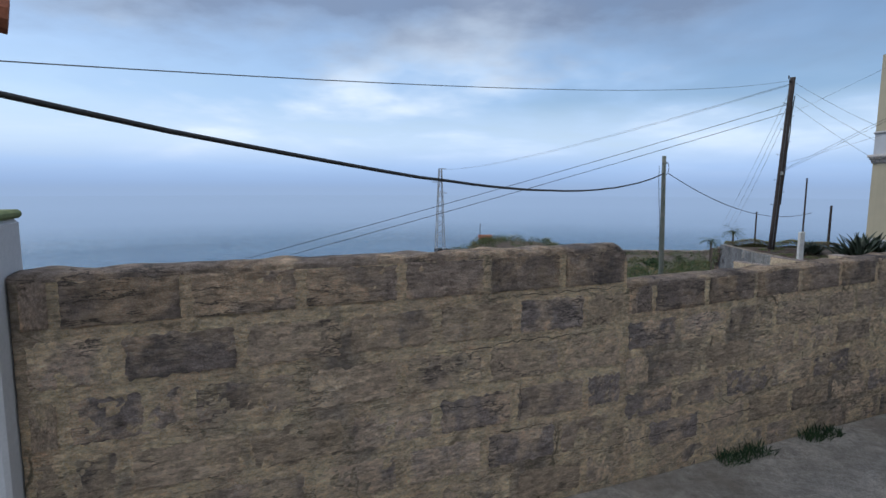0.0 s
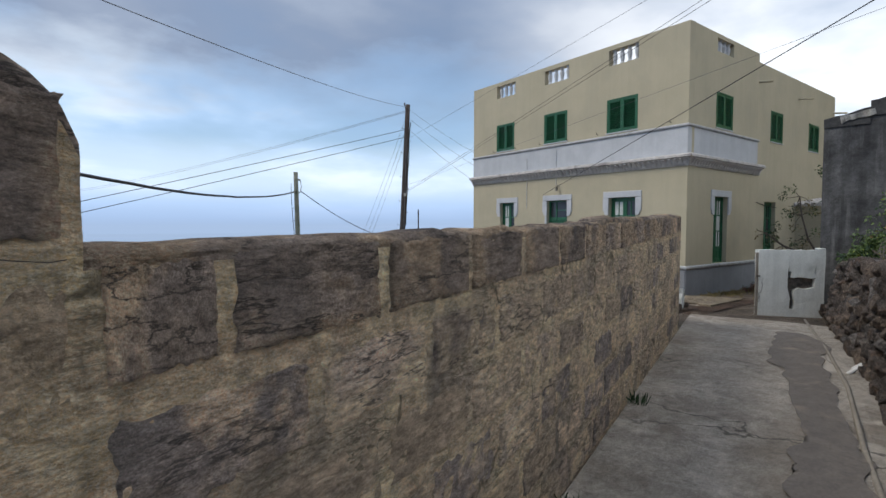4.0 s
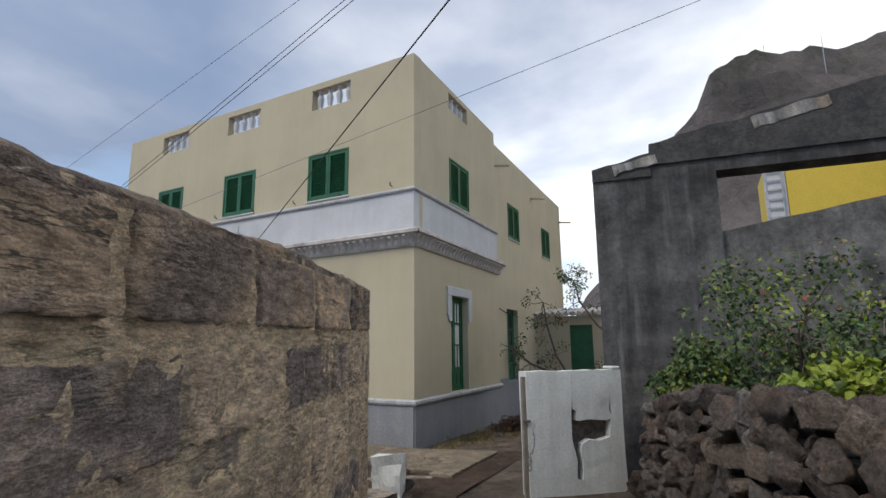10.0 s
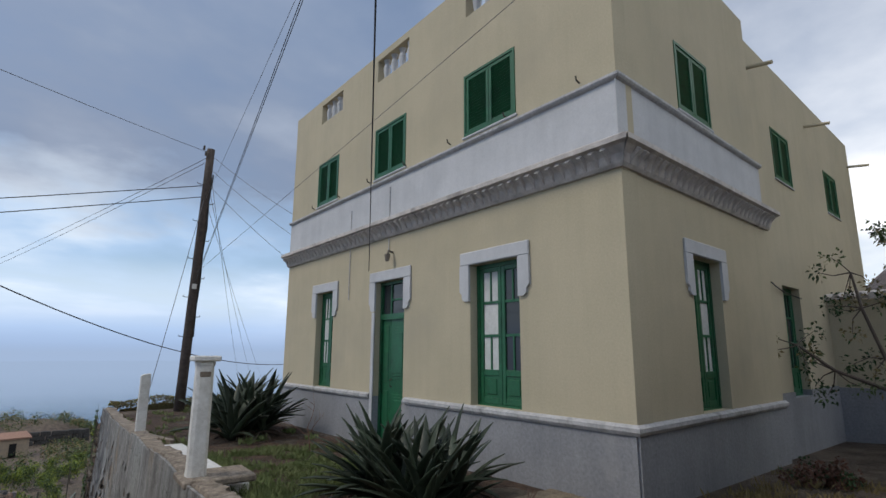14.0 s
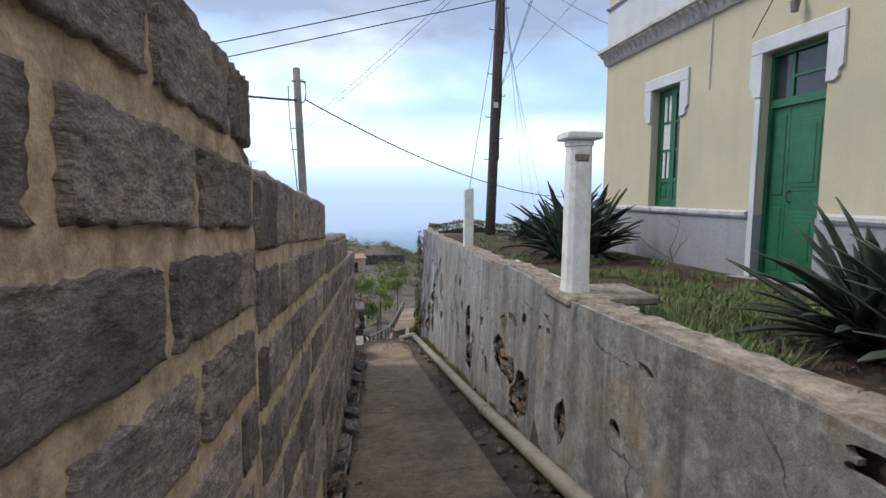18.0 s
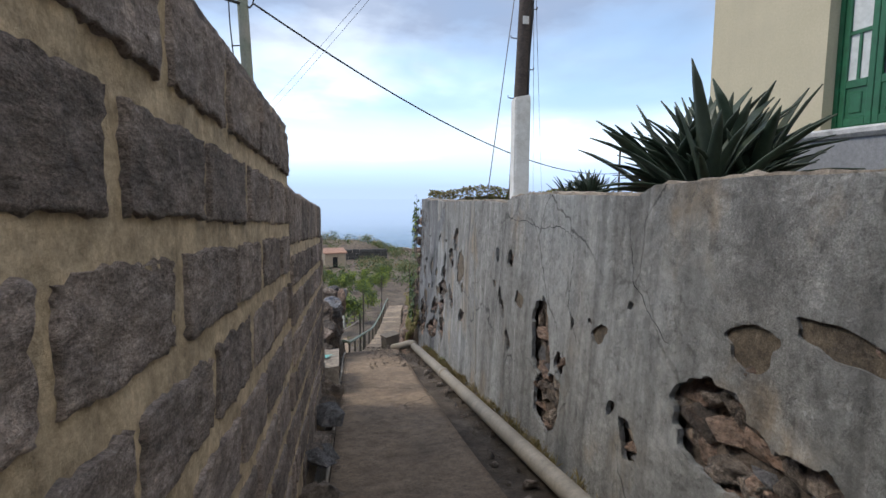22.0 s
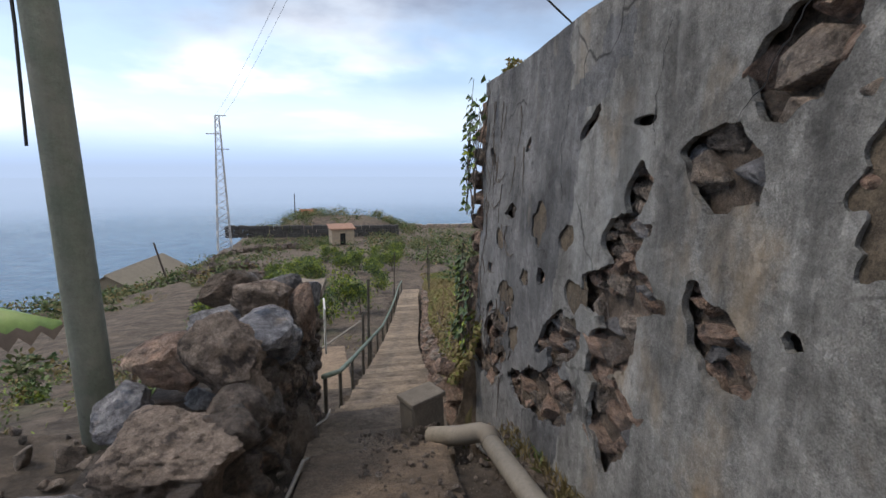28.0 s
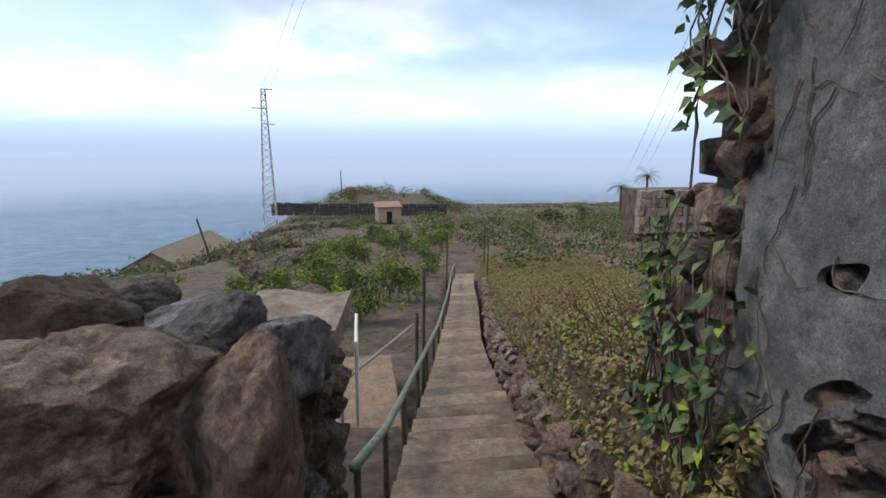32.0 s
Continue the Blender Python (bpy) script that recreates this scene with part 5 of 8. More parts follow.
# ---- white boundary wall with a broken hole ----
wx = Vector((13.644 - 12.855, 6.248 - 7.139)).normalized()
white_wall = thing("white_wall", "rough white rendered wall end with a broken hole", "wall", frame2((12.855, 7.139, 0), math.degrees(math.atan2(wx.y, wx.x))))
bm = opening_wall(1.19, -1.0, 0.525, 0.2, [(0.55, 1.03, -0.27, -0.02), (0.55, 0.64, -0.66, -0.27), (0.55, 0.61, -0.02, 0.08)])
bmesh.ops.subdivide_edges(bm, edges=bm.edges, cuts=5, use_grid_fill=True)
for v in bm.verts:
    near_hole = 0.4 < v.co.x < 1.15 and -0.7 < v.co.z < 0.12
    v.co += Vector((0.07 * nz(v.co.z, v.co.x, 1, 6), 0.008 * nz(v.co.x, v.co.z, 2, 5), 0.08 * nz(v.co.x, v.co.z, 3, 6))) * (1 if near_hole else 0.25)
part("wall_body", bm, M["whitewall"], white_wall)
part("coping", boxes((1.08, 1.19, -0.005, 0.205, 0.53, 0.565), bevel=0.012), M["whitewall"], white_wall)
part("gate_post", boxes((-0.045, -0.004, 0.02, 0.07, -1.0, 0.47)), M["wood"], white_wall, "thin weathered wooden gate post")
part("hinge", tube(bmesh.new(), [(-0.05, 0.0, 0.0), (0.02, -0.02, 0.0)], 0.015, 6), M["raildark"], white_wall)
part("rubble_fill", boxes((0.5, 1.05, 0.10, 0.19, -0.76, 0.10)), M["rock"], white_wall, "dark rubble inside the hole")

# ---- the ruin ----
RD = Vector((0.094, -0.9956))
ruin = thing("ruin", "roofless soot-dark ruined wall with a broken window opening", "ruin", frame2((14.224, 6.524, 0), math.degrees(math.atan2(RD.y, RD.x))))


def ruin_top(x):
    return 3.02 + 0.205 * x + 0.05 * nz(x, 0, 3, 1.7)


def clipped_wall(x0, x1, zb, zt_of, t, y0=0.0, step=0.2):
    bm = bmesh.new()
    n = max(1, int((x1 - x0) / step))
    cols = []
    for i in range(n + 1):
        x = x0 + (x1 - x0) * i / n
        zt = zt_of(x)
        rows = 9
        cols.append([bm.verts.new((x, y0 + 0.012 * nz(x, zb + (zt - zb) * j / rows, 8, 1.5), zb + (zt - zb) * j / rows)) for j in range(rows + 1)] + [bm.verts.new((x, y0 + t, zt)), bm.verts.new((x, y0 + t, zb))])
    for a, b in zip(cols, cols[1:]):
        for j in range(len(a)):
            k = (j + 1) % len(a)
            bm.faces.new((a[j], b[j], b[k], a[k]))
    bm.faces.new(cols[0])
    bm.faces.new(cols[-1][::-1])
    bmesh.ops.recalc_face_normals(bm, faces=bm.faces)
    return bm


part("wall", clipped_wall(0, 1.52, -0.9, ruin_top, 0.38), M["ruin"], ruin)
part("wall", clipped_wall(1.523, 3.80, 2.985, ruin_top, 0.38), M["ruin"], ruin)
part("wall", clipped_wall(3.803, 11.0, -0.9, ruin_top, 0.38), M["ruin"], ruin)
part("infill", clipped_wall(1.523, 3.80, -0.9, lambda x: 2.2 + 0.165 * (x - 1.5) + 0.03 * nz(x, 0, 0, 4), 0.2, 0.09), M["ruinfill"], ruin, "block infill with a sloping broken top")
part("cap", clipped_wall(0.0, 0.75, 3.0, lambda x: 3.17 + 0.2 * x + 0.04 * nz(x, 1, 0, 4), 0.42, -0.03, 0.1), M["ruincap"], ruin, "black weathered cap")
part("cap", clipped_wall(0.75, 11.0, 3.15, lambda x: 3.30 + 0.18 * x + 0.05 * nz(x, 1, 0, 3), 0.42, -0.04, 0.12), M["ruincap"], ruin)
for xa_, za_, ln_, ht_ in ((1.98, 3.53, 0.86, 0.15), (0.28, 3.12, 0.56, 0.12)):
    patch = clipped_wall(0, ln_, -ht_ / 2, lambda x: ht_ / 2 + 0.035 * nz(x, za_, 0, 5), 0.03, -0.047, 0.07)
    for v in patch.verts:
        if v.co.z < 0:
            v.co.z += 0.06 * nz(v.co.x, za_, 4, 6)
    part("pale_patch", patch, M["plaster"], ruin, "pale patch of bare plaster").matrix_local = pose(xa_, 0, za_, 0, -12, 0)
part("wall", boxes((0.02, 0.36, 0.39, 5.5, -0.9, 2.6)), M["ruin"], ruin)

# ---- bright houses above and the cliff ----
yh = thing("yellow_house", "yellow rendered house wall behind the ruin", "house")
part("wall", boxes((31.6, 42.0, -15.7, 1.9, -1.0, 9.8)), M["yellow"], yh)
part("side_post", boxes((31.6, 32.4, 1.93, 2.57, -1.0, 8.4)), M["white"], yh, "white wall end with a ladder")
bm = bmesh.new()
for k in range(12):
    box(bm, 31.5, 31.55, 2.05, 2.65, 4.6 + k * 0.38, 4.65 + k * 0.38)
for yy in (2.05, 2.65):
    box(bm, 31.48, 31.54, yy, yy + 0.05, 4.3, 9.4)
part("ladder", bm, M["steel"], yh, "thin steel ladder")
th = thing("mint_house", "mint green rendered house high on the slope", "house")
bm = opening_wall(14.0, 0.0, 11.4, 0.3, [(0.9, 1.5, 10.2, 11.0), (3.2, 3.7, 9.0, 9.9), (1.0, 1.4, 7.2, 8.0)])
o_ = part("wall", bm, M["mint"], th)
MT = frame2((27.6, -1.9, -0.05), -62) @ Matrix.Diagonal((1.077, 1.077, 1.077, 1))
o_.matrix_world = MT
for (a, b, c, d), mt in (((0.9, 1.5, 10.2, 11.0), "tile"), ((3.2, 3.7, 9.0, 9.9), "leafdark"), ((1.0, 1.4, 7.2, 8.0), "leafdark")):
    o_ = part("shutter", boxes((a, b, 0.08, 0.12, c, d)), M[mt], th)
    o_.matrix_world = MT
o_ = part("side_wall", boxes((0.0, 0.3, 0.303, 0.8, 0.0, 11.1)), M["mint"], th)
o_.matrix_world = MT
bm = bmesh.new()
ridge = [(-260, 74), (-160, 100), (-90, 108), (-46, 103), (-13, 102), (-3, 95), (6, 78), (14, 66), (21, 53), (29, 37), (41, 21), (51, 8), (65, -6), (92, -30)]
grid = []
for j in range(15):
    t = j / 14
    row_ = []
    for i in range(121):
        y = -260 + 350 * i / 120
        zr = lerp(ridge, y)
        zz = -40 + (zr + 40) * t
        row_.append(bm.verts.new((150 + 62 * t - 14 * math.sin(t * 7 + y * 0.05) * 0.4 + 10 * nz(y, zz, 0, 0.03) + 3.5 * nz(y, zz, 1, 0.15), y + 2 * nz(y, zz, 2, 0.1), zz + (2.0 * nz(y, 0, 9, 0.25) if j == 14 else 0) + (4 * nz(y, zz, 3, 0.06) if 0 < j < 14 else 0))))
    grid.append(row_)
grid.append([bm.verts.new((400, v.co.y, v.co.z - 8)) for v in grid[-1]])
for a, b in zip(grid, grid[1:]):
    for i in range(120):
        bm.faces.new((a[i], a[i + 1], b[i + 1], b[i]))
tagged(link("backdrop_cliff", bm, M["cliff"]), "dark brown volcanic cliff rising behind the village", "cliff", kind="structure")

# ---- garden wall along the alley ----
C_S0, C_S1 = -4.9, 11.2
C_FAR = WC + CD * C_S1
garden_wall = thing("garden_wall", "old rubble garden wall with cracked grey plaster fallen away in patches", "wall", frame2((C_FAR.x, C_FAR.y, 0), math.degrees(math.atan2(-CD.y, -CD.x))), kind="structure")


def top_c(s):
    return lerp([(-5, -0.60), (-2, -0.60), (-1, -0.64), (0, -0.685), (1.6, -0.67), (2.38, -0.697), (2.52, -0.752), (4.4, -0.756), (4.85, -0.79), (5.0, -0.843), (6, -0.845), (8.3, -0.905), (9, -0.893), (10, -0.92), (11.2, -0.90)], s) + 0.010 * nz(s, 0, 0, 3)


def foot_c(s):
    return lerp(PATHZ, WC.y + s * CD.y) - 0.30


# places where the plaster has come away: middle (s, z), half length and height, tilt in degrees
HOLES_NEAR = [(1.83, -1.68, 0.30, 0.19, -7), (1.45, -1.76, 0.20, 0.14, -30), (1.02, -1.86, 0.42, 0.21, -26), (0.97, -1.09, 0.08, 0.06, -24), (0.26, -1.03, 0.06, 0.03, 0), (0.48, -1.04, 0.05, 0.02, -17),
              (0.35, -0.91, 0.08, 0.014, 0), (2.46, -2.01, 0.15, 0.08, 60), (-0.10, -1.60, 0.10, 0.17, 0), (-2.45, -1.06, 0.22, 0.13, -20), (-2.1, -1.13, 0.07, 0.04, 0), (-0.97, -1.29, 0.07, 0.05, 20),
              (-1.3, -0.83, 0.10, 0.03, 10), (-2.62, -0.70, 0.18, 0.05, 0)]
HOLES_MID = [(3.80, -1.85, 0.33, 0.19, 71), (3.60, -2.27, 0.33, 0.23, -42), (3.43, -1.94, 0.08, 0.08, -15), (4.92, -1.81, 0.16, 0.085, 50), (5.16, -1.37, 0.08, 0.06, 60), (4.70, -1.35, 0.10, 0.085, 18),
             (4.65, -2.09, 0.11, 0.07, 50), (3.27, -1.60, 0.05, 0.03, -68), (2.99, -1.52, 0.03, 0.02, 0), (2.53, -1.32, 0.035, 0.02, -19), (2.64, -1.91, 0.06, 0.03, -56), (6.73, -1.99, 0.13, 0.08, -21),
             (6.76, -2.38, 0.16, 0.09, -26), (7.38, -1.41, 0.24, 0.15, -60), (7.66, -1.70, 0.24, 0.14, 20), (7.60, -2.28, 0.22, 0.12, 30), (7.25, -2.18, 0.04, 0.03, 0)]
HOLES_FAR = [(8.17, -1.81, 0.15, 0.09, -40), (8.25, -2.03, 0.20, 0.12, -13), (8.30, -2.29, 0.36, 0.19, -12), (8.30, -2.57, 0.30, 0.13, -27), (8.86, -2.71, 0.26, 0.15, -31), (9.02, -3.11, 0.40, 0.18, -26),
             (8.25, -2.90, 0.30, 0.22, -34), (8.71, -1.48, 0.14, 0.04, -30), (8.18, -1.51, 0.10, 0.025, 0), (10.04, -2.05, 0.15, 0.06, -8), (9.27, -2.41, 0.08, 0.06, -10), (9.08, -2.74, 0.28, 0.06, -40)]
HOLES_END = [(10.44, -3.13, 0.38, 0.15, -25), (10.28, -3.30, 0.25, 0.08, -24), (10.5, -3.45, 0.35, 0.18, -19), (10.63, -2.97, 0.12, 0.06, -39), (10.68, -2.61, 0.09, 0.05, -28), (9.5, -3.28, 0.45, 0.16, -20),
             (10.75, -1.62, 0.12, 0.06, 40), (10.0, -2.75, 0.16, 0.09, -30), (9.75, -1.55, 0.10, 0.03, -35), (10.9, -3.5, 0.25, 0.2, 0), (11.22, -1.45, 0.16, 0.42, 12), (11.25, -2.15, 0.13, 0.25, -10), (11.28, -2.9, 0.16, 0.32, 0)]
# shallow ones, where the undercoat still holds
SHALLOW = [(1.68, -1.29, 0.13, 0.08, -8), (1.35, -1.18, 0.16, 0.06, 7), (4.37, -1.67, 0.105, 0.075, -10), (2.86, -1.56, 0.10, 0.055, -27), (5.21, -1.67, 0.06, 0.04, 6), (6.90, -1.74, 0.29, 0.19, -26), (8.92, -2.11, 0.11, 0.08, -33), (9.60, -2.48, 0.10, 0.06, -19), (9.38, -2.08, 0.14, 0.13, -10), (10.35, -2.3, 0.13, 0.09, 25), (10.2, -2.72, 0.2, 0.1, -20), (9.85, -3.0, 0.16, 0.1, -30), (8.75, -2.42, 0.12, 0.1, -20)]
HOLES = HOLES_NEAR + HOLES_MID + HOLES_FAR + HOLES_END + SHALLOW
OUTLINE = []
for k_ in range(len(HOLES)):
    r_ = random.Random(900 + k_)
    n_ = r_.randrange(9, 14)
    OUTLINE.append([r_.uniform(0.72, 1.22) for _ in range(n_)])


def hole_field(s, z):
    """Below nought where the plaster is gone; angular broken outlines."""
    best = 9.0
    for (hs, hz_, hw, hh, tilt), rim in zip(HOLES, OUTLINE):
        reach = max(hw, hh) * 1.7
        if abs(s - hs) < reach and abs(z - hz_) < reach:
            c, d = math.cos(radians(tilt)), math.sin(radians(tilt))
            u, v = ((s - hs) * c + (z - hz_) * d) / hw, ((z - hz_) * c - (s - hs) * d) / hh
            a = (math.atan2(v, u) / (2 * math.pi)) % 1.0 * len(rim)
            k, q = int(a) % len(rim), a - int(a)
            best = min(best, math.hypot(u, v) / (rim[k] * (1 - q) + rim[(k + 1) % len(rim)] * q) - 1)
    return best + 0.16 * nz(s, z, 8, 16.0)


def plaster_y(s, z):
    """How far the plaster of the garden wall stands at (s, z)."""
    return -0.04 * max(0, top_c(s) - z) + 0.035 * nz(s, z, 0, 0.7) + 0.010 * nz(s, z, 4, 3.2) + 0.004 * nz(s, z, 2, 11)


def plaster_skin():
    step = 0.02
    nx = int((C_S1 - C_S0) / step)
    verts, faces, index = [], [], {}

    def vid(i, j):
        if (i, j) not in index:
            s = C_S0 + (C_S1 - C_S0) * i / nx
            z = -4.05 + j * step
            zt = top_c(s)
            bulge = 0.035 * nz(s, z, 0, 0.7) + 0.010 * nz(s, z, 4, 3.2) + 0.004 * nz(s, z, 2, 11)
            g = hole_field(s, z)
            s2, z2 = s, z
            if abs(g) < 0.9:
                for _ in range(3):
                    g = hole_field(s2, z2)
                    gs, gz = (hole_field(s2 + 0.004, z2) - g) / 0.004, (hole_field(s2, z2 + 0.004) - g) / 0.004
                    q = g / (gs * gs + gz * gz + 1e-6)
                    s2, z2 = s2 - max(-0.02, min(0.02, gs * q)), z2 - max(-0.02, min(0.02, gz * q))
                if math.hypot(s2 - s, z2 - z) > 0.016:
                    s2, z2 = s, z
            x = C_S1 - s2 + 0.004 * nz(s, z, 6, 17)
            zz = min(z2, zt)
            lean = -0.04 * max(0, zt - zz)
            index[(i, j)] = len(verts)
            verts.append((x, lean + bulge, zz))
        return index[(i, j)]

    for i in range(nx):
        s = C_S0 + (C_S1 - C_S0) * (i + 0.5) / nx
        zt, zf = top_c(s), foot_c(s)
        for j in range(int((zf + 4.05) / step), int((zt + 4.05) / step) + 1):
            z = -4.05 + (j + 0.5) * step
            if z > zt + step or hole_field(s, z) < 0:
                continue
            faces.append((vid(i + 1, j), vid(i, j), vid(i, j + 1), vid(i + 1, j + 1)))
    me = bpy.data.meshes.new("plaster")
    me.from_pydata(verts, [], faces)
    bm = bmesh.new()
    bm.from_mesh(me)
    ext = bmesh.ops.extrude_face_region(bm, geom=list(bm.faces))
    bmesh.ops.translate(bm, vec=(0, 0.03, 0), verts=[g for g in ext["geom"] if isinstance(g, bmesh.types.BMVert)])
    bmesh.ops.recalc_face_normals(bm, faces=bm.faces)
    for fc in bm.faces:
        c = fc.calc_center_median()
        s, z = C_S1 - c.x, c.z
        # darker plaster towards the far end of the wall, with a ragged border
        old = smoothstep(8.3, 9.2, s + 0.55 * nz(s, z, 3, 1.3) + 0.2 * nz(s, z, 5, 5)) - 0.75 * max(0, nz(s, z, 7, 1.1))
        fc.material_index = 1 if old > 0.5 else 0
    bm.to_mesh(me)
    bm.free()
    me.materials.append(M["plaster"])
    me.materials.append(M["plasterdark"])
    ob = new("plaster", me)
    ob.parent = garden_wall
    ob["label"] = "cracked grey weathered plaster"


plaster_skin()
bm = bmesh.new()
cols_ = []
for i in range(141):
    s = C_S0 + (C_S1 - C_S0 - 0.01) * i / 140
    zt, zf = top_c(s) - 0.005, foot_c(s)
    face = [bm.verts.new((C_S1 - s, plaster_y(s, zf + (zt - zf) * q / 16) + 0.075 + 0.02 * nz(s, q * 0.2, 3, 4), zf + (zt - zf) * q / 16)) for q in range(17)]
    cols_.append(face + [bm.verts.new((C_S1 - s, 0.25, zt + 0.005)), bm.verts.new((C_S1 - s, 0.40, zf))])
for a, b in zip(cols_, cols_[1:]):
    for j in range(19):
        bm.faces.new((a[j], b[j], b[(j + 1) % 19], a[(j + 1) % 19]))
bm.faces.new(cols_[0])
bm.faces.new(cols_[-1][::-1])
bmesh.ops.recalc_face_normals(bm, faces=bm.faces)
part("rubble_core", bm, M["rockbrown"], garden_wall)
# the undercoat in the shallow ones
for hs, hz_, hw, hh, tilt in SHALLOW:
    bm = bmesh.new()
    w_ = max(hw, hh) * 1.35
    grid = [[bm.verts.new((C_S1 - (hs + w_ * (i / 7 - 1)), plaster_y(hs + w_ * (i / 7 - 1), hz_ + w_ * (j / 7 - 1)) + 0.014 + 0.004 * nz(i, j, hs, 0.8), hz_ + w_ * (j / 7 - 1))) for i in range(15)] for j in range(15)]
    for j in range(14):
        for i in range(14):
            if math.hypot(i - 6.5, j - 6.5) < 7.4:
                bm.faces.new((grid[j][i], grid[j][i + 1], grid[j + 1][i + 1], grid[j + 1][i]))
    part("undercoat", bm, M["undercoat"], garden_wall, "brown undercoat under the lost plaster")
# stones that show in the holes
r_ = random.Random(5)
laid = []
for hs, hz_, hw, hh, tilt in HOLES_NEAR + HOLES_MID + HOLES_FAR + HOLES_END:
    if hw * hh < 0.003:
        continue
    gap = 0.19 if hw * hh > 0.03 and hs > 6 else (0.15 if hw * hh > 0.03 else 0.10)
    w_ = max(hw, hh) * 1.35
    for a_ in range(-int(w_ / gap) - 1, int(w_ / gap) + 2):
        for b_ in range(-int(w_ / gap) - 1, int(w_ / gap) + 2):
            s, z = hs + (a_ + 0.5 * (b_ % 2) + r_.uniform(-0.25, 0.25)) * gap, hz_ + (b_ * 0.8 + r_.uniform(-0.15, 0.15)) * gap
            if hole_field(s, z) > 0.20 or z > top_c(s) - 0.06 or any(math.hypot(s - q[0], z - q[1]) < gap * 0.62 for q in laid):
                continue
            laid.append((s, z))
            size = gap * r_.uniform(1.25, 1.75)
            m_ = Matrix.Translation((C_S1 - s, plaster_y(s, z) + 0.03 + size * 0.30 + r_.uniform(-0.015, 0.02), z)) @ Euler((r_.uniform(-0.4, 0.4), r_.uniform(-0.5, 0.5), r_.uniform(-0.4, 0.4))).to_matrix().to_4x4() @ Matrix.Diagonal((size * r_.uniform(0.95, 1.35), size * 0.8, size * r_.uniform(0.65, 0.95), 1))
            stone(garden_wall, 0, 0, 0, 1, r_, WALLROCK, m=m_)
# coping along the top
def coping_cols(s):
    zt = top_c(s)
    w_ = 0.19 + 0.06 * nz(s, 4, 0, 2.2) + 0.07 * nz(s, 4, 0, 7)
    return [(C_S1 - s, 0.035 + 0.02 * nz(s, 0, 2, 6), zt - 0.02), (C_S1 - s, 0.045 + 0.04 * nz(s, 0, 2, 6), zt + 0.014 + 0.022 * nz(s, 1, 0, 7))] + [(C_S1 - s, 0.05 + w_ * k / 3, zt + 0.014 + 0.022 * nz(s, k, 0, 5) + 0.012 * nz(s, k, 0, 13)) for k in (1, 2, 3)] + [(C_S1 - s, 0.06 + w_, zt - 0.06)]


part("coping", ribbon([C_S0 + 0.06 * i for i in range(int((C_S1 - C_S0) / 0.06))], coping_cols, 0), M["copingstone"], garden_wall, "sandy broken coping along the wall top")
# a loose wire hanging down the plaster
hang = [(6.07, -0.80), (5.95, -1.35), (5.82, -1.75), (5.71, -2.22), (5.60, -2.62), (5.56, -2.74)]
wire_bm = tube(bmesh.new(), [garden_wall.matrix_world @ Vector((C_S1 - s_, -0.055 - 0.04 * (-0.8 - z_), z_)) for s_, z_ in hang], 0.006, 6)
tagged(link("loose_wire", wire_bm, M["rope"]), "pale loose wire hanging down the plastered wall", "wire")
# masts on the cliff
for x_, y_, z_ in ((214, -17.9, 95), (214, -21.7, 96), (214, -38.7, 95)):
    tagged(link("mast", tube(bmesh.new(), [(x_, y_, z_ - 6), (x_, y_, z_ + 9.9)], 0.12, 6), M["steel"]), "thin steel mast on the cliff top", "mast", group="masts on the cliff")

# ---- the yard: earth, kerb and scored paving ----
def yard_cols(y):
    x0, x1 = wall_c_x(y) + 0.23, 15.35 + (y - 10) * 0.02
    return [(x0 + (x1 - x0) * k / 20, y, ground_z(x0 + (x1 - x0) * k / 20, y) + 0.012 + 0.03 * nz(x0 + k * 0.15, y, 3, 1.6) + 0.012 * nz(x0 + k * 0.15, y, 1, 6)) for k in range(21)]


yd = link("yard", ribbon([7.9 + 0.15 * i for i in range(101)], yard_cols, 0), M["yard"], smooth=True)
tagged(yd, "red-brown bare earth of the house yard", "yard", kind="structure")
kerb = thing("kerb", "low narrow concrete kerb across the yard", "kerb", kind="structure")
kp = [(12.74, 11.75), (12.79, 11.37), (12.84, 10.32), (13.14, 9.35), (13.4, 8.6)]
for (xa, ya), (xb, yb) in zip(kp, kp[1:]):
    ln = math.hypot(xb - xa, yb - ya)
    part("kerb_stone", boxes((0.004, ln - 0.004, -0.04, 0.04, -0.15, 0.075), bevel=0.012), M["copingstone"], kerb).matrix_world = pose(xa, ya, ground_z(xa, ya), 0, 0, math.degrees(math.atan2(yb - ya, xb - xa)))
kp = [(13.0, 17.27), (12.85, 18.3), (13.0, 20.6)]
for (xa, ya), (xb, yb) in zip(kp, kp[1:]):
    ln = math.hypot(xb - xa, yb - ya)
    part("kerb_stone", boxes((0.004, ln - 0.004, -0.05, 0.05, -0.15, 0.08), bevel=0.012), M["copingstone"], kerb).matrix_world = pose(xa, ya, ground_z(xa, ya), 0, 0, math.degrees(math.atan2(yb - ya, xb - xa)))
slab = link("pavement_slab", boxes((-0.17, 0.17, -1.6, 1.6, -0.08, 0.03), bevel=0.012), M["box"])
slab.matrix_world = pose(12.66, 14.85, -0.86, 0, 0, -3)
tagged(slab, "long pale concrete slab along the garden edge", "slab", kind="structure")
edge_rocks = thing("yard_edging", "rough dark stones edging the paving", "edging")
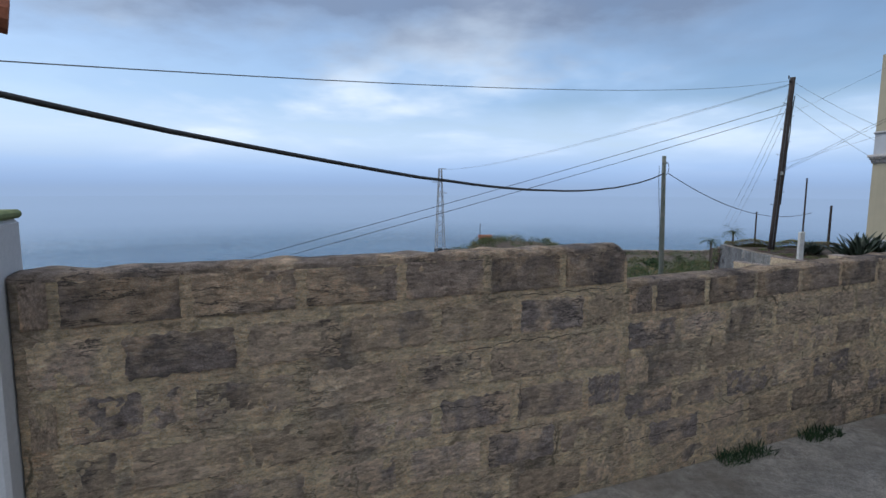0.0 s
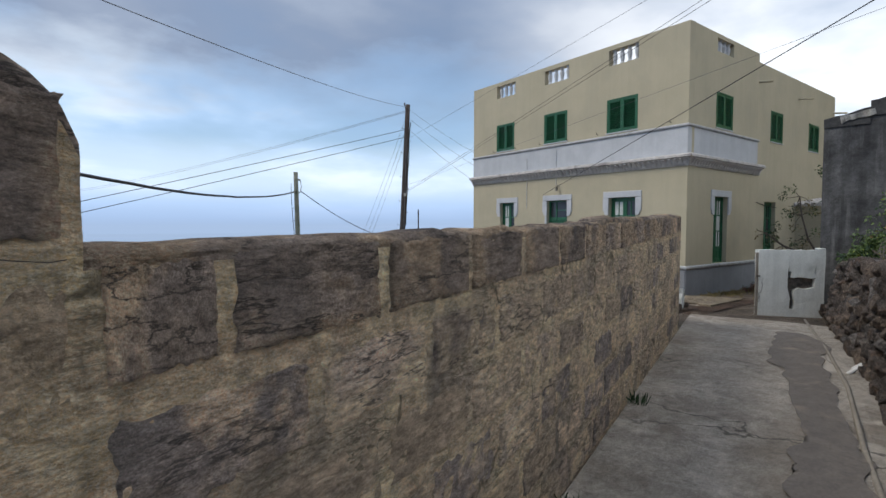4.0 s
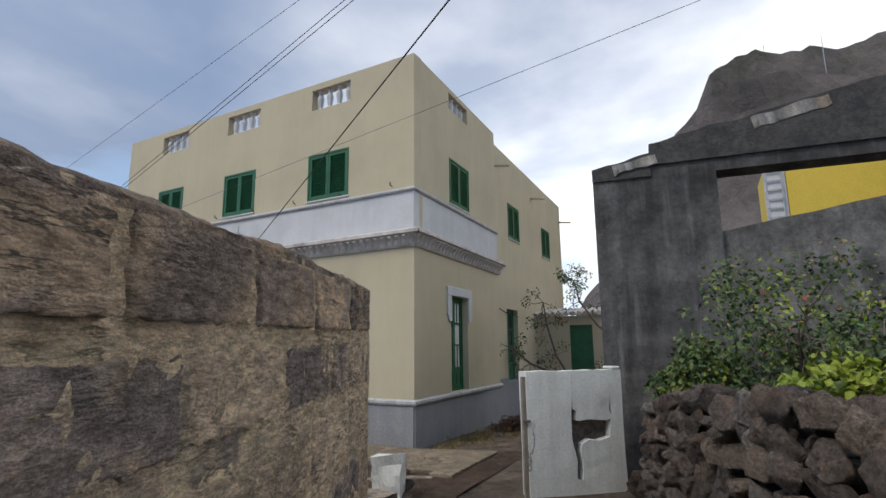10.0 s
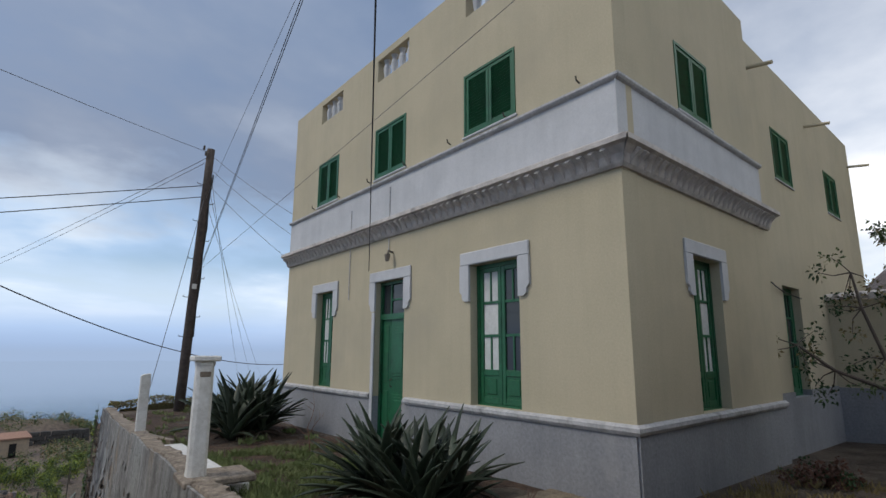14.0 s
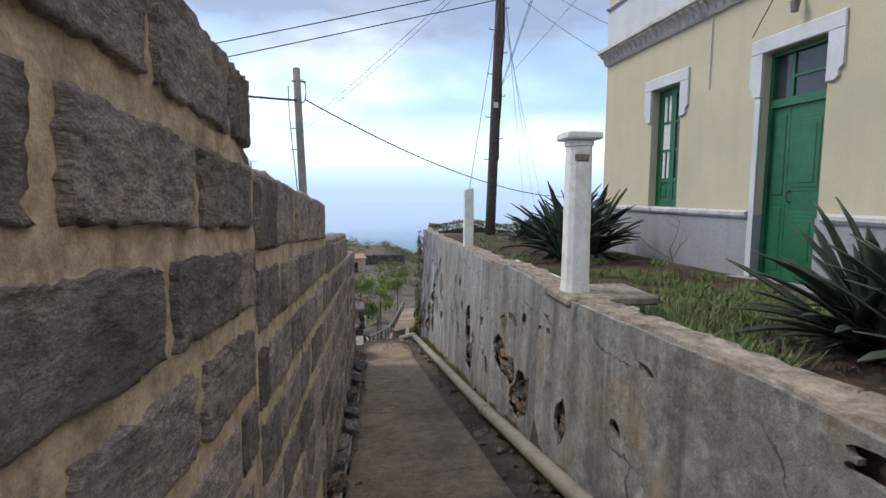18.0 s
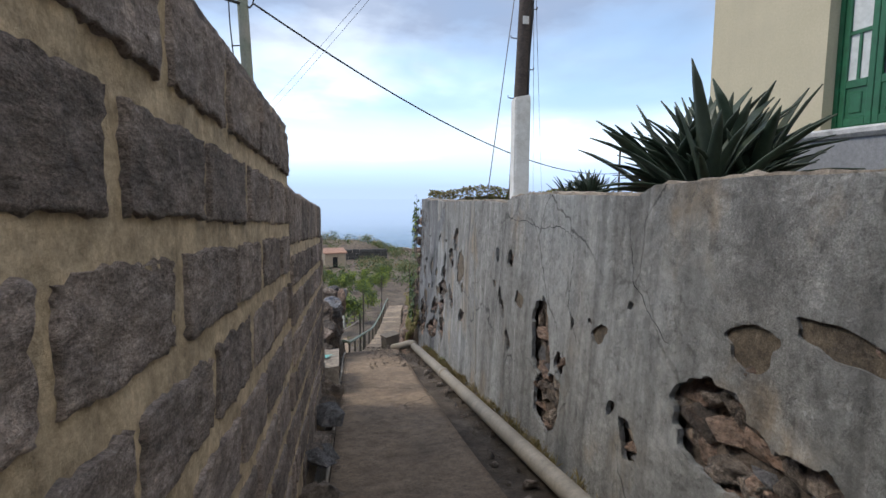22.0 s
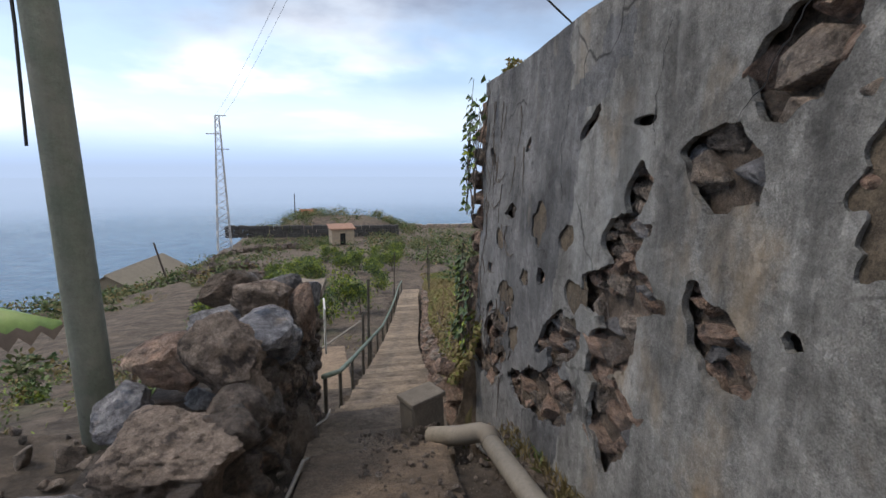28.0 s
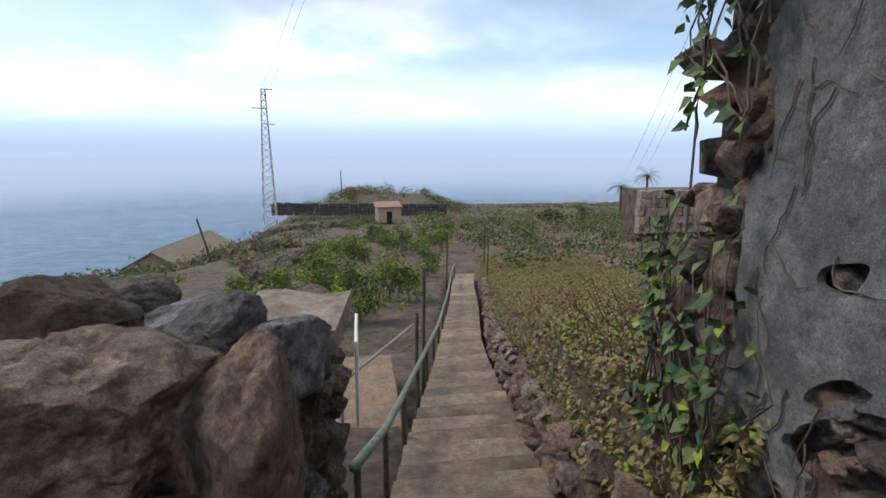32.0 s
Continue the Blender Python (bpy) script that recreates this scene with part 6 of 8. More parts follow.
for k in range(16):
    t_ = k / 15
    x_, y_ = (13.99 + (13.86 - 13.99) * t_ * 2, 10.59 - 0.94 * t_ * 2) if t_ < 0.5 else (13.86 - 0.40 * (t_ - 0.5) * 2, 9.65 - 0.6 * (t_ - 0.5) * 2)
    stone(edge_rocks, x_, y_, ground_z(x_, y_) + 0.05, r_.uniform(0.10, 0.16), r_, DARK, name="edge_stone")
paving = thing("pavement_tiles", "ochre scored paving beside the house", "paving", kind="structure")
tile_me = mesh_of("tile", boxes((-0.082, 0.082, -0.082, 0.082, -0.06, 0.0), bevel=0.006), M["paving"])
for i in range(12):
    for j in range(16):
        x_, y_ = 13.55 + i * 0.168 + 0.012 * j, 8.45 + j * 0.168
        edge_x = lerp([(8.4, 13.4), (9.25, 13.55), (9.65, 13.98), (10.6, 14.12), (11.2, 14.6)], y_)
        if x_ - 0.12 > edge_x and x_ < 15.3 + (y_ - 10) * 0.1:
            piece("tile", tile_me, paving, pose(x_, y_, ground_z(x_, y_) + 0.05 + r_.uniform(0, 0.003), r_.uniform(-0.6, 0.6), r_.uniform(-0.6, 0.6), 4))

# ---- garden posts, poles and cables ----
p1 = thing("garden_post", "white chamfered concrete post with a square cap on the garden wall", "post", pose(12.115, 13.12, -0.66, 0, 0, -5.5) @ Matrix.Diagonal((1, 1, 1.07, 1)))
bm = bmesh.new()
rings = []
for z, r in ((0.0, 0.10), (0.06, 0.092), (1.04, 0.085), (1.045, 0.094), (1.08, 0.094), (1.085, 0.085)):
    rings.append([bm.verts.new((r * sx_, r * sy_, z)) for sx_, sy_ in ((1, -0.62), (1, 0.62), (0.62, 1), (-0.62, 1), (-1, 0.62), (-1, -0.62), (-0.62, -1), (0.62, -1))])
for a, b in zip(rings, rings[1:]):
    for k in range(8):
        bm.faces.new((a[k], a[(k + 1) % 8], b[(k + 1) % 8], b[k]))
bm.faces.new(rings[0][::-1])
bm.faces.new(rings[-1])
part("shaft", bm, M["postwhite"], p1)
part("cap", boxes((-0.135, 0.135, -0.135, 0.135, 1.085, 1.14), bevel=0.012), M["postwhite"], p1)
part("broken_edge", boxes((-0.06, 0.055, -0.092, -0.07, 0.93, 0.99), bevel=0.01), M["copingstone"], p1, "chipped patch under the cap")
part("base_slab", boxes((-0.16, 0.55, -0.28, 0.3, -0.06, 0.006), bevel=0.015), M["copingstone"], p1)
p2 = thing("garden_post", "plain square white concrete post on the garden wall", "post", pose(12.67, 18.16, -0.86, 0, 0, -5.5))
bm = boxes((-0.078, 0.078, -0.078, 0.078, 0, 1.03))
for v in bm.verts:
    if v.co.z > 0.5:
        v.co.z += 0.03 * (v.co.x > 0)
bmesh.ops.bevel(bm, geom=list(bm.edges), offset=0.014, segments=2, affect="EDGES")
part("shaft", bm, M["postwhite"], p2)

bp = thing("utility_pole", "tall dark creosoted wooden utility pole with climbing steps", "utility pole")
b0, b1 = Vector((14.58, 22.85, -1.3)), Vector((14.65, 22.35, 6.30))
part("shaft", tube(bmesh.new(), [b0.lerp(b1, k / 6) for k in range(7)], 0.135, 12, 0.105), M["pole"], bp, smooth=True)
for k in range(9):
    c = b0.lerp(b1, 0.30 + k * 0.07)
    sgn = 1 if k % 2 else -1
    part("climbing_step", tube(bmesh.new(), [c, c + Vector((0.24 * sgn, 0.02, 0.02)), c + Vector((0.245 * sgn, 0.02, 0.06))], 0.011, 5), M["raildark"], bp)
for k, zz in enumerate((0.99, 0.97, 0.86, 0.83, 0.80)):
    c = b0.lerp(b1, zz)
    part("insulator", tube(bmesh.new(), [c + Vector((-0.2 + 0.06 * k, -0.05, 0)), c + Vector((-0.2 + 0.06 * k, -0.05, 0.13))], 0.035, 8, 0.025), M["raildark"], bp)
part("number_plate", boxes((-0.06, 0.06, -0.012, 0, -0.07, 0.07), bevel=0.004), M["box"], bp).matrix_world = Matrix.Translation(b0.lerp(b1, 0.48) + Vector((-0.03, -0.12, 0)))
part("cable_drop", tube(bmesh.new(), [b0.lerp(b1, q) + Vector((0.10 + 0.02 * math.sin(q * 30), -0.09, 0)) for q in (0.3, 0.4, 0.5, 0.6, 0.7, 0.8, 0.9)], 0.022, 6), M["cable"], bp)

sp = thing("utility_pole", "weathered green-grey wooden telephone pole with looped cable", "utility pole")
s0, s1 = Vector((9.92, 23.08, -4.1)), Vector((9.69, 22.95, 3.08))
part("shaft", tube(bmesh.new(), [s0.lerp(s1, k / 6) for k in range(7)], 0.122, 14, 0.085), M["polegreen"], sp, smooth=True)
part("bracket", tube(bmesh.new(), [s0.lerp(s1, 0.955) + Vector((-0.12, -0.1, 0)), s0.lerp(s1, 0.955) + Vector((0.2, 0.05, 0.02))], 0.018, 6), M["raildark"], sp)
part("cable_loop", tube(bmesh.new(), [s0.lerp(s1, 0.96) + Vector((0.12 + 0.09 * math.sin(a * 0.7), -0.03, -0.25 - 0.28 * math.cos(a * 0.7))) for a in range(10)], 0.014, 6), M["cable"], sp)
part("cable_drop", tube(bmesh.new(), [s0.lerp(s1, q) + Vector((-0.17 - 0.05 * math.sin(q * 9), -0.02, 0)) for q in (0.35, 0.45, 0.55, 0.65, 0.75, 0.85, 0.94)], 0.011, 6), M["cable"], sp)
for q in (0.50, 0.57, 0.73, 0.80):
    part("cable_clip", tube(bmesh.new(), [s0.lerp(s1, q) + Vector((-0.22, -0.02, 0)), s0.lerp(s1, q) + Vector((-0.08, -0.01, 0.02))], 0.012, 5), M["raildark"], sp)


def cable(name, a, b, sag, r, material, label, wob=0.0):
    a, b = Vector(a), Vector(b)
    pts = []
    for k in range(33):
        t = k / 32
        pts.append(a.lerp(b, t) + Vector((0, wob * nz(k, 0, 0, 0.9), -4 * sag * t * (1 - t) + wob * nz(k, 5, 0, 0.9))))
    tagged(link(name, tube(bmesh.new(), pts, r, 6), material, smooth=True), label, "cable")


BPT = b0.lerp(b1, 0.985)
SPT = s0.lerp(s1, 0.895)
cable("overhead_cable", (-3.75, 2.55, 2.50), SPT, 0.78, 0.026, M["cable"], "thick black twisted service cable crossing above the lane wall", 0.012)
cable("overhead_cable", SPT + Vector((0.18, 0, 0.02)), (24.5, 34.5, 0.1), 0.9, 0.016, M["cable"], "thin black cable hanging from the telephone pole")
for dz in (0.0, -0.33):
    cable("power_line", b0.lerp(b1, 0.86) + Vector((0, 0, dz)), (-21.5, 19.8, -4.7 + dz), 0.25, 0.012, M["cable"], "dark power line running from the utility pole")
cable("power_line", BPT, (-4.6, 3.2, 2.62), 0.35, 0.006, M["wire"], "thin grey line running from the utility pole")
for dx in (-0.25, 0.25):
    cable("power_line", BPT + Vector((dx * 0.3, 0, -0.15)), (0.15 + dx * 2, 93, 4.6), 0.8, 0.008, M["wire"], "thin grey line between utility pole and pylon")
for dz in (0.0, 0.14):
    cable("power_line", b0.lerp(b1, 0.485) + Vector((0, 0, dz * 0.5)), (8.8, -6.0, 7.92 + dz), 0.03, 0.005, M["cable"], "dark line passing high over the lane")
cable("power_line", b0.lerp(b1, 0.53), (13.62, -6.0, 6.73), 0.03, 0.004, M["wire"], "thin grey line passing the house front")
cable("power_line", b0.lerp(b1, 0.80), (9.65, -6.0, 7.62), 0.03, 0.004, M["wire"], "faint grey line passing high over the lane")
cable("service_cable", (15.50, 15.2, 2.06), (3.0, -4.0, 4.49), 0.02, 0.0065, M["cable"], "black service cable fixed to the house front")
for dz in (0.0, 0.5, -0.6):
    cable("power_line", b0.lerp(b1, 0.93 + dz * 0.1), (15.95 + dz * 0.2, 19.05, 3.3 + dz), 0.08, 0.006, M["wire"], "line between utility pole and house corner")
for k in range(3):
    cable("power_line", b0.lerp(b1, 0.95 - k * 0.07), (30 + k * 3, 58 + k * 4, -4.5), 0.5, 0.007, M["wire"], "grey line falling away behind the house")
cable("guy_wire", b0.lerp(b1, 0.83), (13.2, 20.6, -0.9), 0.0, 0.008, M["wire"], "steel guy wire of the utility pole")

# ---- pipe, hose, meter box, wooden box ----
drain = thing("drain_pipe", "long dusty grey drain pipe lying beside the path", "pipe")
pp = [(11.50, 9.4), (11.64, 11.24), (11.78, 13.29), (11.86, 14.54), (12.02, 16.58), (12.24, 19.4), (12.45, 22.2)]
part("pipe", tube(bmesh.new(), [(x, y, lerp(PATHZ, y) + 0.07) for x, y in pp], 0.062, 12), M["pvc"], drain, smooth=True)
for x, y in ((11.86, 14.54), (12.24, 19.4)):
    part("socket", tube(bmesh.new(), [(x - 0.005, y - 0.07, lerp(PATHZ, y - 0.07) + 0.07), (x + 0.008, y + 0.07, lerp(PATHZ, y + 0.07) + 0.07)], 0.072, 12), M["pvc"], drain, smooth=True)
part("elbow", tube(bmesh.new(), [(12.45, 22.18, lerp(PATHZ, 22.2) + 0.07), (12.46, 22.27, -3.46), (12.42, 22.34, -3.47), (12.30, 22.42, -3.52), (12.14, 22.60, -3.60)], 0.068, 12), M["pvc"], drain, smooth=True)
wbox = thing("wooden_box", "weathered wooden valve box tilted at the pipe end", "box", pose(12.22, 23.0, -3.97, 4, -6, 24) @ Matrix.Diagonal((0.68, 0.7, 0.95, 1)))
part("front_board", boxes((-0.21, 0.21, -0.03, 0.0, 0.0, 0.50), bevel=0.008), M["wood"], wbox)
part("side_board", boxes((0.18, 0.21, 0.003, 0.25, 0.0, 0.48), bevel=0.006), M["wood"], wbox)
part("side_board", boxes((-0.21, -0.18, 0.003, 0.25, 0.0, 0.48), bevel=0.006), M["wood"], wbox)
part("top_board", boxes((-0.235, 0.235, -0.05, 0.26, 0.503, 0.545), bevel=0.008), M["wood"], wbox)
part("bolt", tube(bmesh.new(), [(0.1, -0.05, 0.26), (0.1, -0.02, 0.26)], 0.035, 10), M["raildark"], wbox)
hose_pts = [(12.75, 6.28), (11.2, 5.66), (9.69, 5.03), (7.97, 4.35), (6.24, 3.79), (5.0, 3.35), (3.4, 2.9)]
tagged(link("hose", tube(bmesh.new(), [(x, y, ground_z(x, y) + 0.035) for x, y in hose_pts], 0.022, 8), M["pvc"], smooth=True), "tan irrigation hose along the foot of the stones", "hose")
tagged(link("hose", tube(bmesh.new(), [(8.6, 4.52, -0.66), (8.75, 4.45, -0.60), (8.95, 4.42, -0.58), (9.02, 4.50, -0.62), (8.92, 4.56, -0.67)], 0.02, 8), M["box"], smooth=True), "short white bent hose end by the stones", "hose")
tagged(link("water_tube", tube(bmesh.new(), [(path_x(y) - lerp([(12, 0.57), (17, 0.50), (23, 0.46)], y) - 0.02 + 0.02 * nz(y, 0, 3, 0.9), y, lerp(PATHZ, y) + 0.02) for y in [8.4 + 0.5 * k for k in range(30)]] + [(11.3, 23.5, -3.9), (11.45, 24.6, -4.35), (11.52, 26.1, -4.95)], 0.013, 6), M["pvc"], smooth=True), "thin pale water tube along the path edge", "tube")
mb = thing("meter_box", "pale electricity meter box built into the garden wall end", "meter box", frame2((11.66, 10.18, -1.0), math.degrees(math.atan2(-CD.y, -CD.x))))
part("case", boxes((-0.05, 0.72, -0.14, 0.2, -0.55, 0.30), bevel=0.012), M["box"], mb)
part("lid", boxes((-0.075, 0.745, -0.165, 0.22, 0.302, 0.345), bevel=0.012), M["box"], mb)
part("door", boxes((0.12, 0.56, -0.156, -0.141, -0.35, 0.22), bevel=0.006), M["box"], mb)
part("glass", boxes((0.22, 0.46, -0.162, -0.157, 0.0, 0.16)), M["glass"], mb)

# ---- rubble wall beside the path ----
rub = thing("rubble_wall", "loose wall of large volcanic rocks beside the path", "stone wall", kind="structure")
r_ = random.Random(31)


def rub_top(y):
    return lerp([(18.6, -2.45), (19.6, -2.87), (21.0, -3.05), (22.0, -2.98), (22.7, -2.95), (23.2, -2.95), (24.6, -2.95), (25.4, -3.1)], y)


def rub_x(y):
    return lerp([(18.6, 10.72), (21.0, 10.98), (23.0, 11.20), (25.4, 11.45)], y)


y_ = 18.75
while y_ < 25.4:
    zt, zb = rub_top(y_), lerp(PATHZ, y_) - 0.1
    z = zb
    while z < zt - 0.08:
        sz = r_.uniform(0.17, 0.30)
        stone(rub, rub_x(y_) - 0.14 + r_.uniform(-0.04, 0.03), y_ + r_.uniform(-0.06, 0.06), z + sz * 0.35, sz * 1.25, r_, DARK)
        z += sz * 0.62
    y_ += 0.21
y_ = 18.8
while y_ < 24.6:
    for dx in (0.30, 0.52, 0.74):
        sz = r_.uniform(0.22, 0.38)
        stone(rub, rub_x(y_) - dx + r_.uniform(-0.08, 0.08), y_ + r_.uniform(-0.15, 0.15), rub_top(y_) - 0.18 - dx * 0.2 + r_.uniform(-0.06, 0.05), sz * 1.15, r_, FINE)
    y_ += 0.29
# the great loose rocks along its top
for k_, (x, y, z, wd, dp, ht, mt) in enumerate((
        (10.96, 23.42, -2.77, 0.48, 0.48, 0.42, "rockporous"),
        (11.03, 22.66, -2.77, 0.52, 0.48, 0.26, "rockslate"),
        (10.86, 22.42, -2.84, 0.47, 0.46, 0.46, "rockporous"),
        (10.69, 23.84, -2.73, 0.52, 0.46, 0.34, "rockbrown"),
        (10.66, 23.4, -2.86, 0.46, 0.5, 0.2, "rockslate"),
        (11.26, 23.46, -2.9, 0.27, 0.34, 0.52, "rockred"),
        (11.14, 23.8, -2.72, 0.27, 0.26, 0.22, "rockblue"),
        (11.3, 23.8, -2.8, 0.25, 0.28, 0.28, "rockslate"),
        (10.52, 22.6, -2.88, 0.5, 0.48, 0.34, "rockred"),
        (10.7, 21.72, -3.05, 0.64, 0.85, 0.42, "rockporous"),
        (10.99, 22.36, -3.05, 0.26, 0.28, 0.24, "rockporous"),
        (10.97, 24.02, -2.8, 0.32, 0.3, 0.2, "rockslate"),
        (10.3, 22.25, -3.08, 0.34, 0.4, 0.3, "rockslate"),
        (10.15, 21.5, -3.22, 0.55, 0.45, 0.16, "rockslate"),
        (10.66, 24.38, -2.82, 0.34, 0.34, 0.24, "rockgrey"),
        (11.12, 22.95, -2.97, 0.36, 0.4, 0.26, "rockslate"))):
    me_ = boulder_mesh("rock", 820 + k_, M[mt], 0.05 if mt == "rockporous" else 0.016)
    piece("rock", me_, rub, pose(x, y, z, r_.uniform(-10, 10), r_.uniform(-10, 10), r_.uniform(-20, 20)) @ Matrix.Diagonal((wd, dp, ht, 1)))
bm = bmesh.new()
for i in range(14):
    y = 18.9 + i * 0.47
    box(bm, rub_x(y) - 0.85, rub_x(y) - 0.09, y, y + 0.47, -4.6, rub_top(y + 0.2) - 0.24)
part("core", bm, M["rockdark"], rub)
part("flat_cap", clipped_wall(0, 0.36, -0.08, lambda x: 0.0 + 0.02 * nz(x, 0, 0, 6), 0.42, 0, 0.04), M["copingstone"], rub, "pale flat mortar cap").matrix_world = pose(11.08, 24.02, -2.80, 2, 0, -6)
part("flat_cap", clipped_wall(0, 0.42, -0.25, lambda x: 0.0 + 0.02 * nz(x, 0, 0, 5), 1.3, 0, 0.05), M["copingstone"], rub).matrix_world = pose(10.52, 19.2, -2.72, -8, 0, -4)
splash = bmesh.new()
bmesh.ops.create_circle(splash, cap_ends=True, segments=28, radius=0.16)
for v in splash.verts:
    v.co *= 0.9 + 0.9 * nz(v.co.x, v.co.y, 3, 22)
part("paint_splash", splash, M["turquoise"], rub, "splash of turquoise paint").matrix_world = pose(10.745, 19.80, -2.792, -8, 0, 8)
tagged(link("white_board", boxes((11.47, 11.49, 25.35, 25.9, -3.9, -3.35), bevel=0.004), M["box"]), "narrow white board standing against the rubble wall end", "board")
# stones at the foot of the alley wall
foot = thing("foot_rubble", "dark rubble at the foot of the alley wall", "rubble", kind="structure")
for i in range(46):
    y = 10.2 + i * 0.19 + r_.uniform(-0.05, 0.05)
    stone(foot, wall_b_x(y) + 0.05 + r_.uniform(0, 0.06), y, lerp(PATHZ, y) + r_.uniform(-0.05, 0.12) + 0.12 * smoothstep(15, 18, y), r_.uniform(0.12, 0.26) + 0.1 * smoothstep(15, 18, y), r_, STONES)

# ---- railing down the steps ----
rail = thing("railing", "low green painted pipe handrail down the steps", "railing", kind="structure")
RY = [25.5, 26.5, 27.6, 29.0, 30.4, 31.9, 33.5, 35.3, 37.2, 39.3, 41.6, 44.0, 46.0]


def rail_pt(y, h):
    return Vector((path_x(y) - lerp([(25.4, 0.79), (28, 0.68), (33, 0.5)], y), y, lerp(PATHZ, y) + h))


part("handrail", tube(bmesh.new(), [rail_pt(y, 0.52) for y in [25.42] + RY[1:]], 0.034, 10), M["rail"], rail, smooth=True)
for y in RY:
    part("post", tube(bmesh.new(), [rail_pt(y, -0.25), rail_pt(y, 0.50)], 0.026, 8), M["raildark"], rail)
part("brace", tube(bmesh.new(), [rail_pt(25.55, 0.05), rail_pt(25.55, -0.02) + Vector((0.16, -0.25, 0))], 0.016, 6), M["raildark"], rail)
for y, x, h in ((30.6, -0.66, 1.85), (30.2, -0.75, 1.15), (44.0, -0.7, 2.2), (45.5, 0.9, 2.4), (42.0, 0.95, 1.9)):
    p = rail_pt(y, 0)
    tagged(link("stake", tube(bmesh.new(), [(path_x(y) + x, y, p.z - 0.3), (path_x(y) + x + 0.02, y, p.z + h)], 0.028, 8), M["raildark"]), "thin dark upright stake beside the steps", "stake")
lr = thing("lower_railing", "thin pale rail round a small lower landing", "railing")
for a, b in (((11.25, 28.4, -5.0), (12.32, 30.4, -5.0)), ((11.25, 28.4, -5.0), (11.2, 27.2, -5.4)), ((11.25, 28.4, -5.9), (11.25, 28.4, -5.0))):
    part("bar", tube(bmesh.new(), [a, b], 0.022, 8), M["pvc"], lr)
tagged(link("landing", boxes((10.9, 12.0, 26.2, 31.0, -6.5, -5.72), bevel=0.02), M["path"]), "small concrete landing below the steps", "landing", kind="structure")

# ---- far things on the slope ----
tw = thing("pylon", "grey steel lattice pylon at the cliff edge", "pylon", pose(0.1, 92.9, -12.6, 0, 0, 15))
TH = 17.4
legs = [[Vector(((0.85 - 0.62 * k / 10) * sx_, (0.85 - 0.62 * k / 10) * sy_, TH * k / 10)) for k in range(11)] for sx_, sy_ in ((1, 1), (-1, 1), (-1, -1), (1, -1))]
for lg in legs:
    part("leg", tube(bmesh.new(), lg, 0.075, 4), M["steel"], tw)
bm = bmesh.new()
for k in range(20):
    def at(i, kk):
        q = kk / 2
        j = min(9, int(q))
        return legs[i][j].lerp(legs[i][j + 1], q - j)
    for i in range(4):
        a, b = (i, (i + 1) % 4) if k % 2 else ((i + 1) % 4, i)
        tube(bm, [at(a, k), at(b, k + 1)], 0.04, 3)
part("bracing", bm, M["steel"], tw, "criss-cross bracing")
for z, w_ in ((TH, 1.0), (TH - 2.3, -1.3), (TH - 4.2, 1.1)):
    part("cross_arm", tube(bmesh.new(), [(-0.2 if w_ > 0 else 0.2, 0, z), (w_ * 1.1, 0, z)], 0.06, 4), M["steel"], tw)
hut = thing("hut", "small stone hut with a red tiled roof and a dark door", "hut", pose(15.2, 88.2, -11.5, 0, 0, 8))
part("wall", opening_wall(2.9, 0, 1.95, 0.25, [(1.05, 1.75, 0, 1.45)]), M["plasterwarm"], hut).matrix_local = pose(-1.45, 0, 0)
part("side_wall", boxes((-1.45, -1.2, 0.26, 2.4, 0, 1.95), (1.2, 1.45, 0.26, 2.4, 0, 1.95), (-1.2, 1.2, 2.15, 2.4, 0, 1.95)), M["plasterwarm"], hut)
part("door", boxes((-0.4, 0.3, 0.12, 0.16, 0, 1.45)), M["dark"], hut)
part("roof", boxes((-1.6, 1.6, -0.15, 2.55, 1.952, 1.99)), M["oldtile"], hut, "faded red clay roof")
for i in range(16):
    part("tile_row", tube(bmesh.new(), [(-1.6 + i * 0.21, -0.2, 2.0), (-1.6 + i * 0.21, 2.6, 2.4)], 0.11, 6), M["oldtile"], hut)
oh = thing("orange_roof", "orange tiled roof of a house beyond the rise", "roof", pose(10.7, 121.5, -10.75))
for i in range(14):
    part("tile_row", tube(bmesh.new(), [(-1.5 + i * 0.23, 0, 0.4), (-1.5 + i * 0.23, 2, 1.2)], 0.13, 6), M["tile"], oh)
part("wall", boxes((-1.5, 1.5, 0.2, 2, -1.5, 0.5)), M["white"], oh)
barn = thing("barn", "tan gabled farm shed at the edge of the cliff", "shed", pose(-7.6, 74.0, -15.3, 0, 0, -7.6))
bm = bmesh.new()
pr = [(-3.0, 0), (3.0, 0), (3.0, 1.75), (0, 3.42), (-3.0, 1.75)]
f0 = [bm.verts.new((x, 0, z - 2.0 if z == 0 else z)) for x, z in pr]
f1 = [bm.verts.new((x, 13, z - 2.0 if z == 0 else z)) for x, z in pr]
bm.faces.new(f0)
bm.faces.new(f1[::-1])
for i in range(5):
    bm.faces.new((f0[i], f0[(i + 1) % 5], f1[(i + 1) % 5], f1[i]))
bmesh.ops.recalc_face_normals(bm, faces=bm.faces)
part("body", bm, M["netting"], barn)
for sgn in (-1, 1):
    bm = bmesh.new()
    box(bm, -0.1, 3.6, -0.2, 13.2, 0, 0.07, m=Matrix.Translation((0, 0, 3.5)) @ Matrix.Rotation(radians(29 if sgn > 0 else 151), 4, "Y"))
    part("roof", bm, M["netting"], barn)
# no hole: a near-black panel painted as the shade inside an opening
part("opening", boxes((-0.5, 0.2, -0.02, 0.02, 0.75, 1.25)), M["dark"], barn)
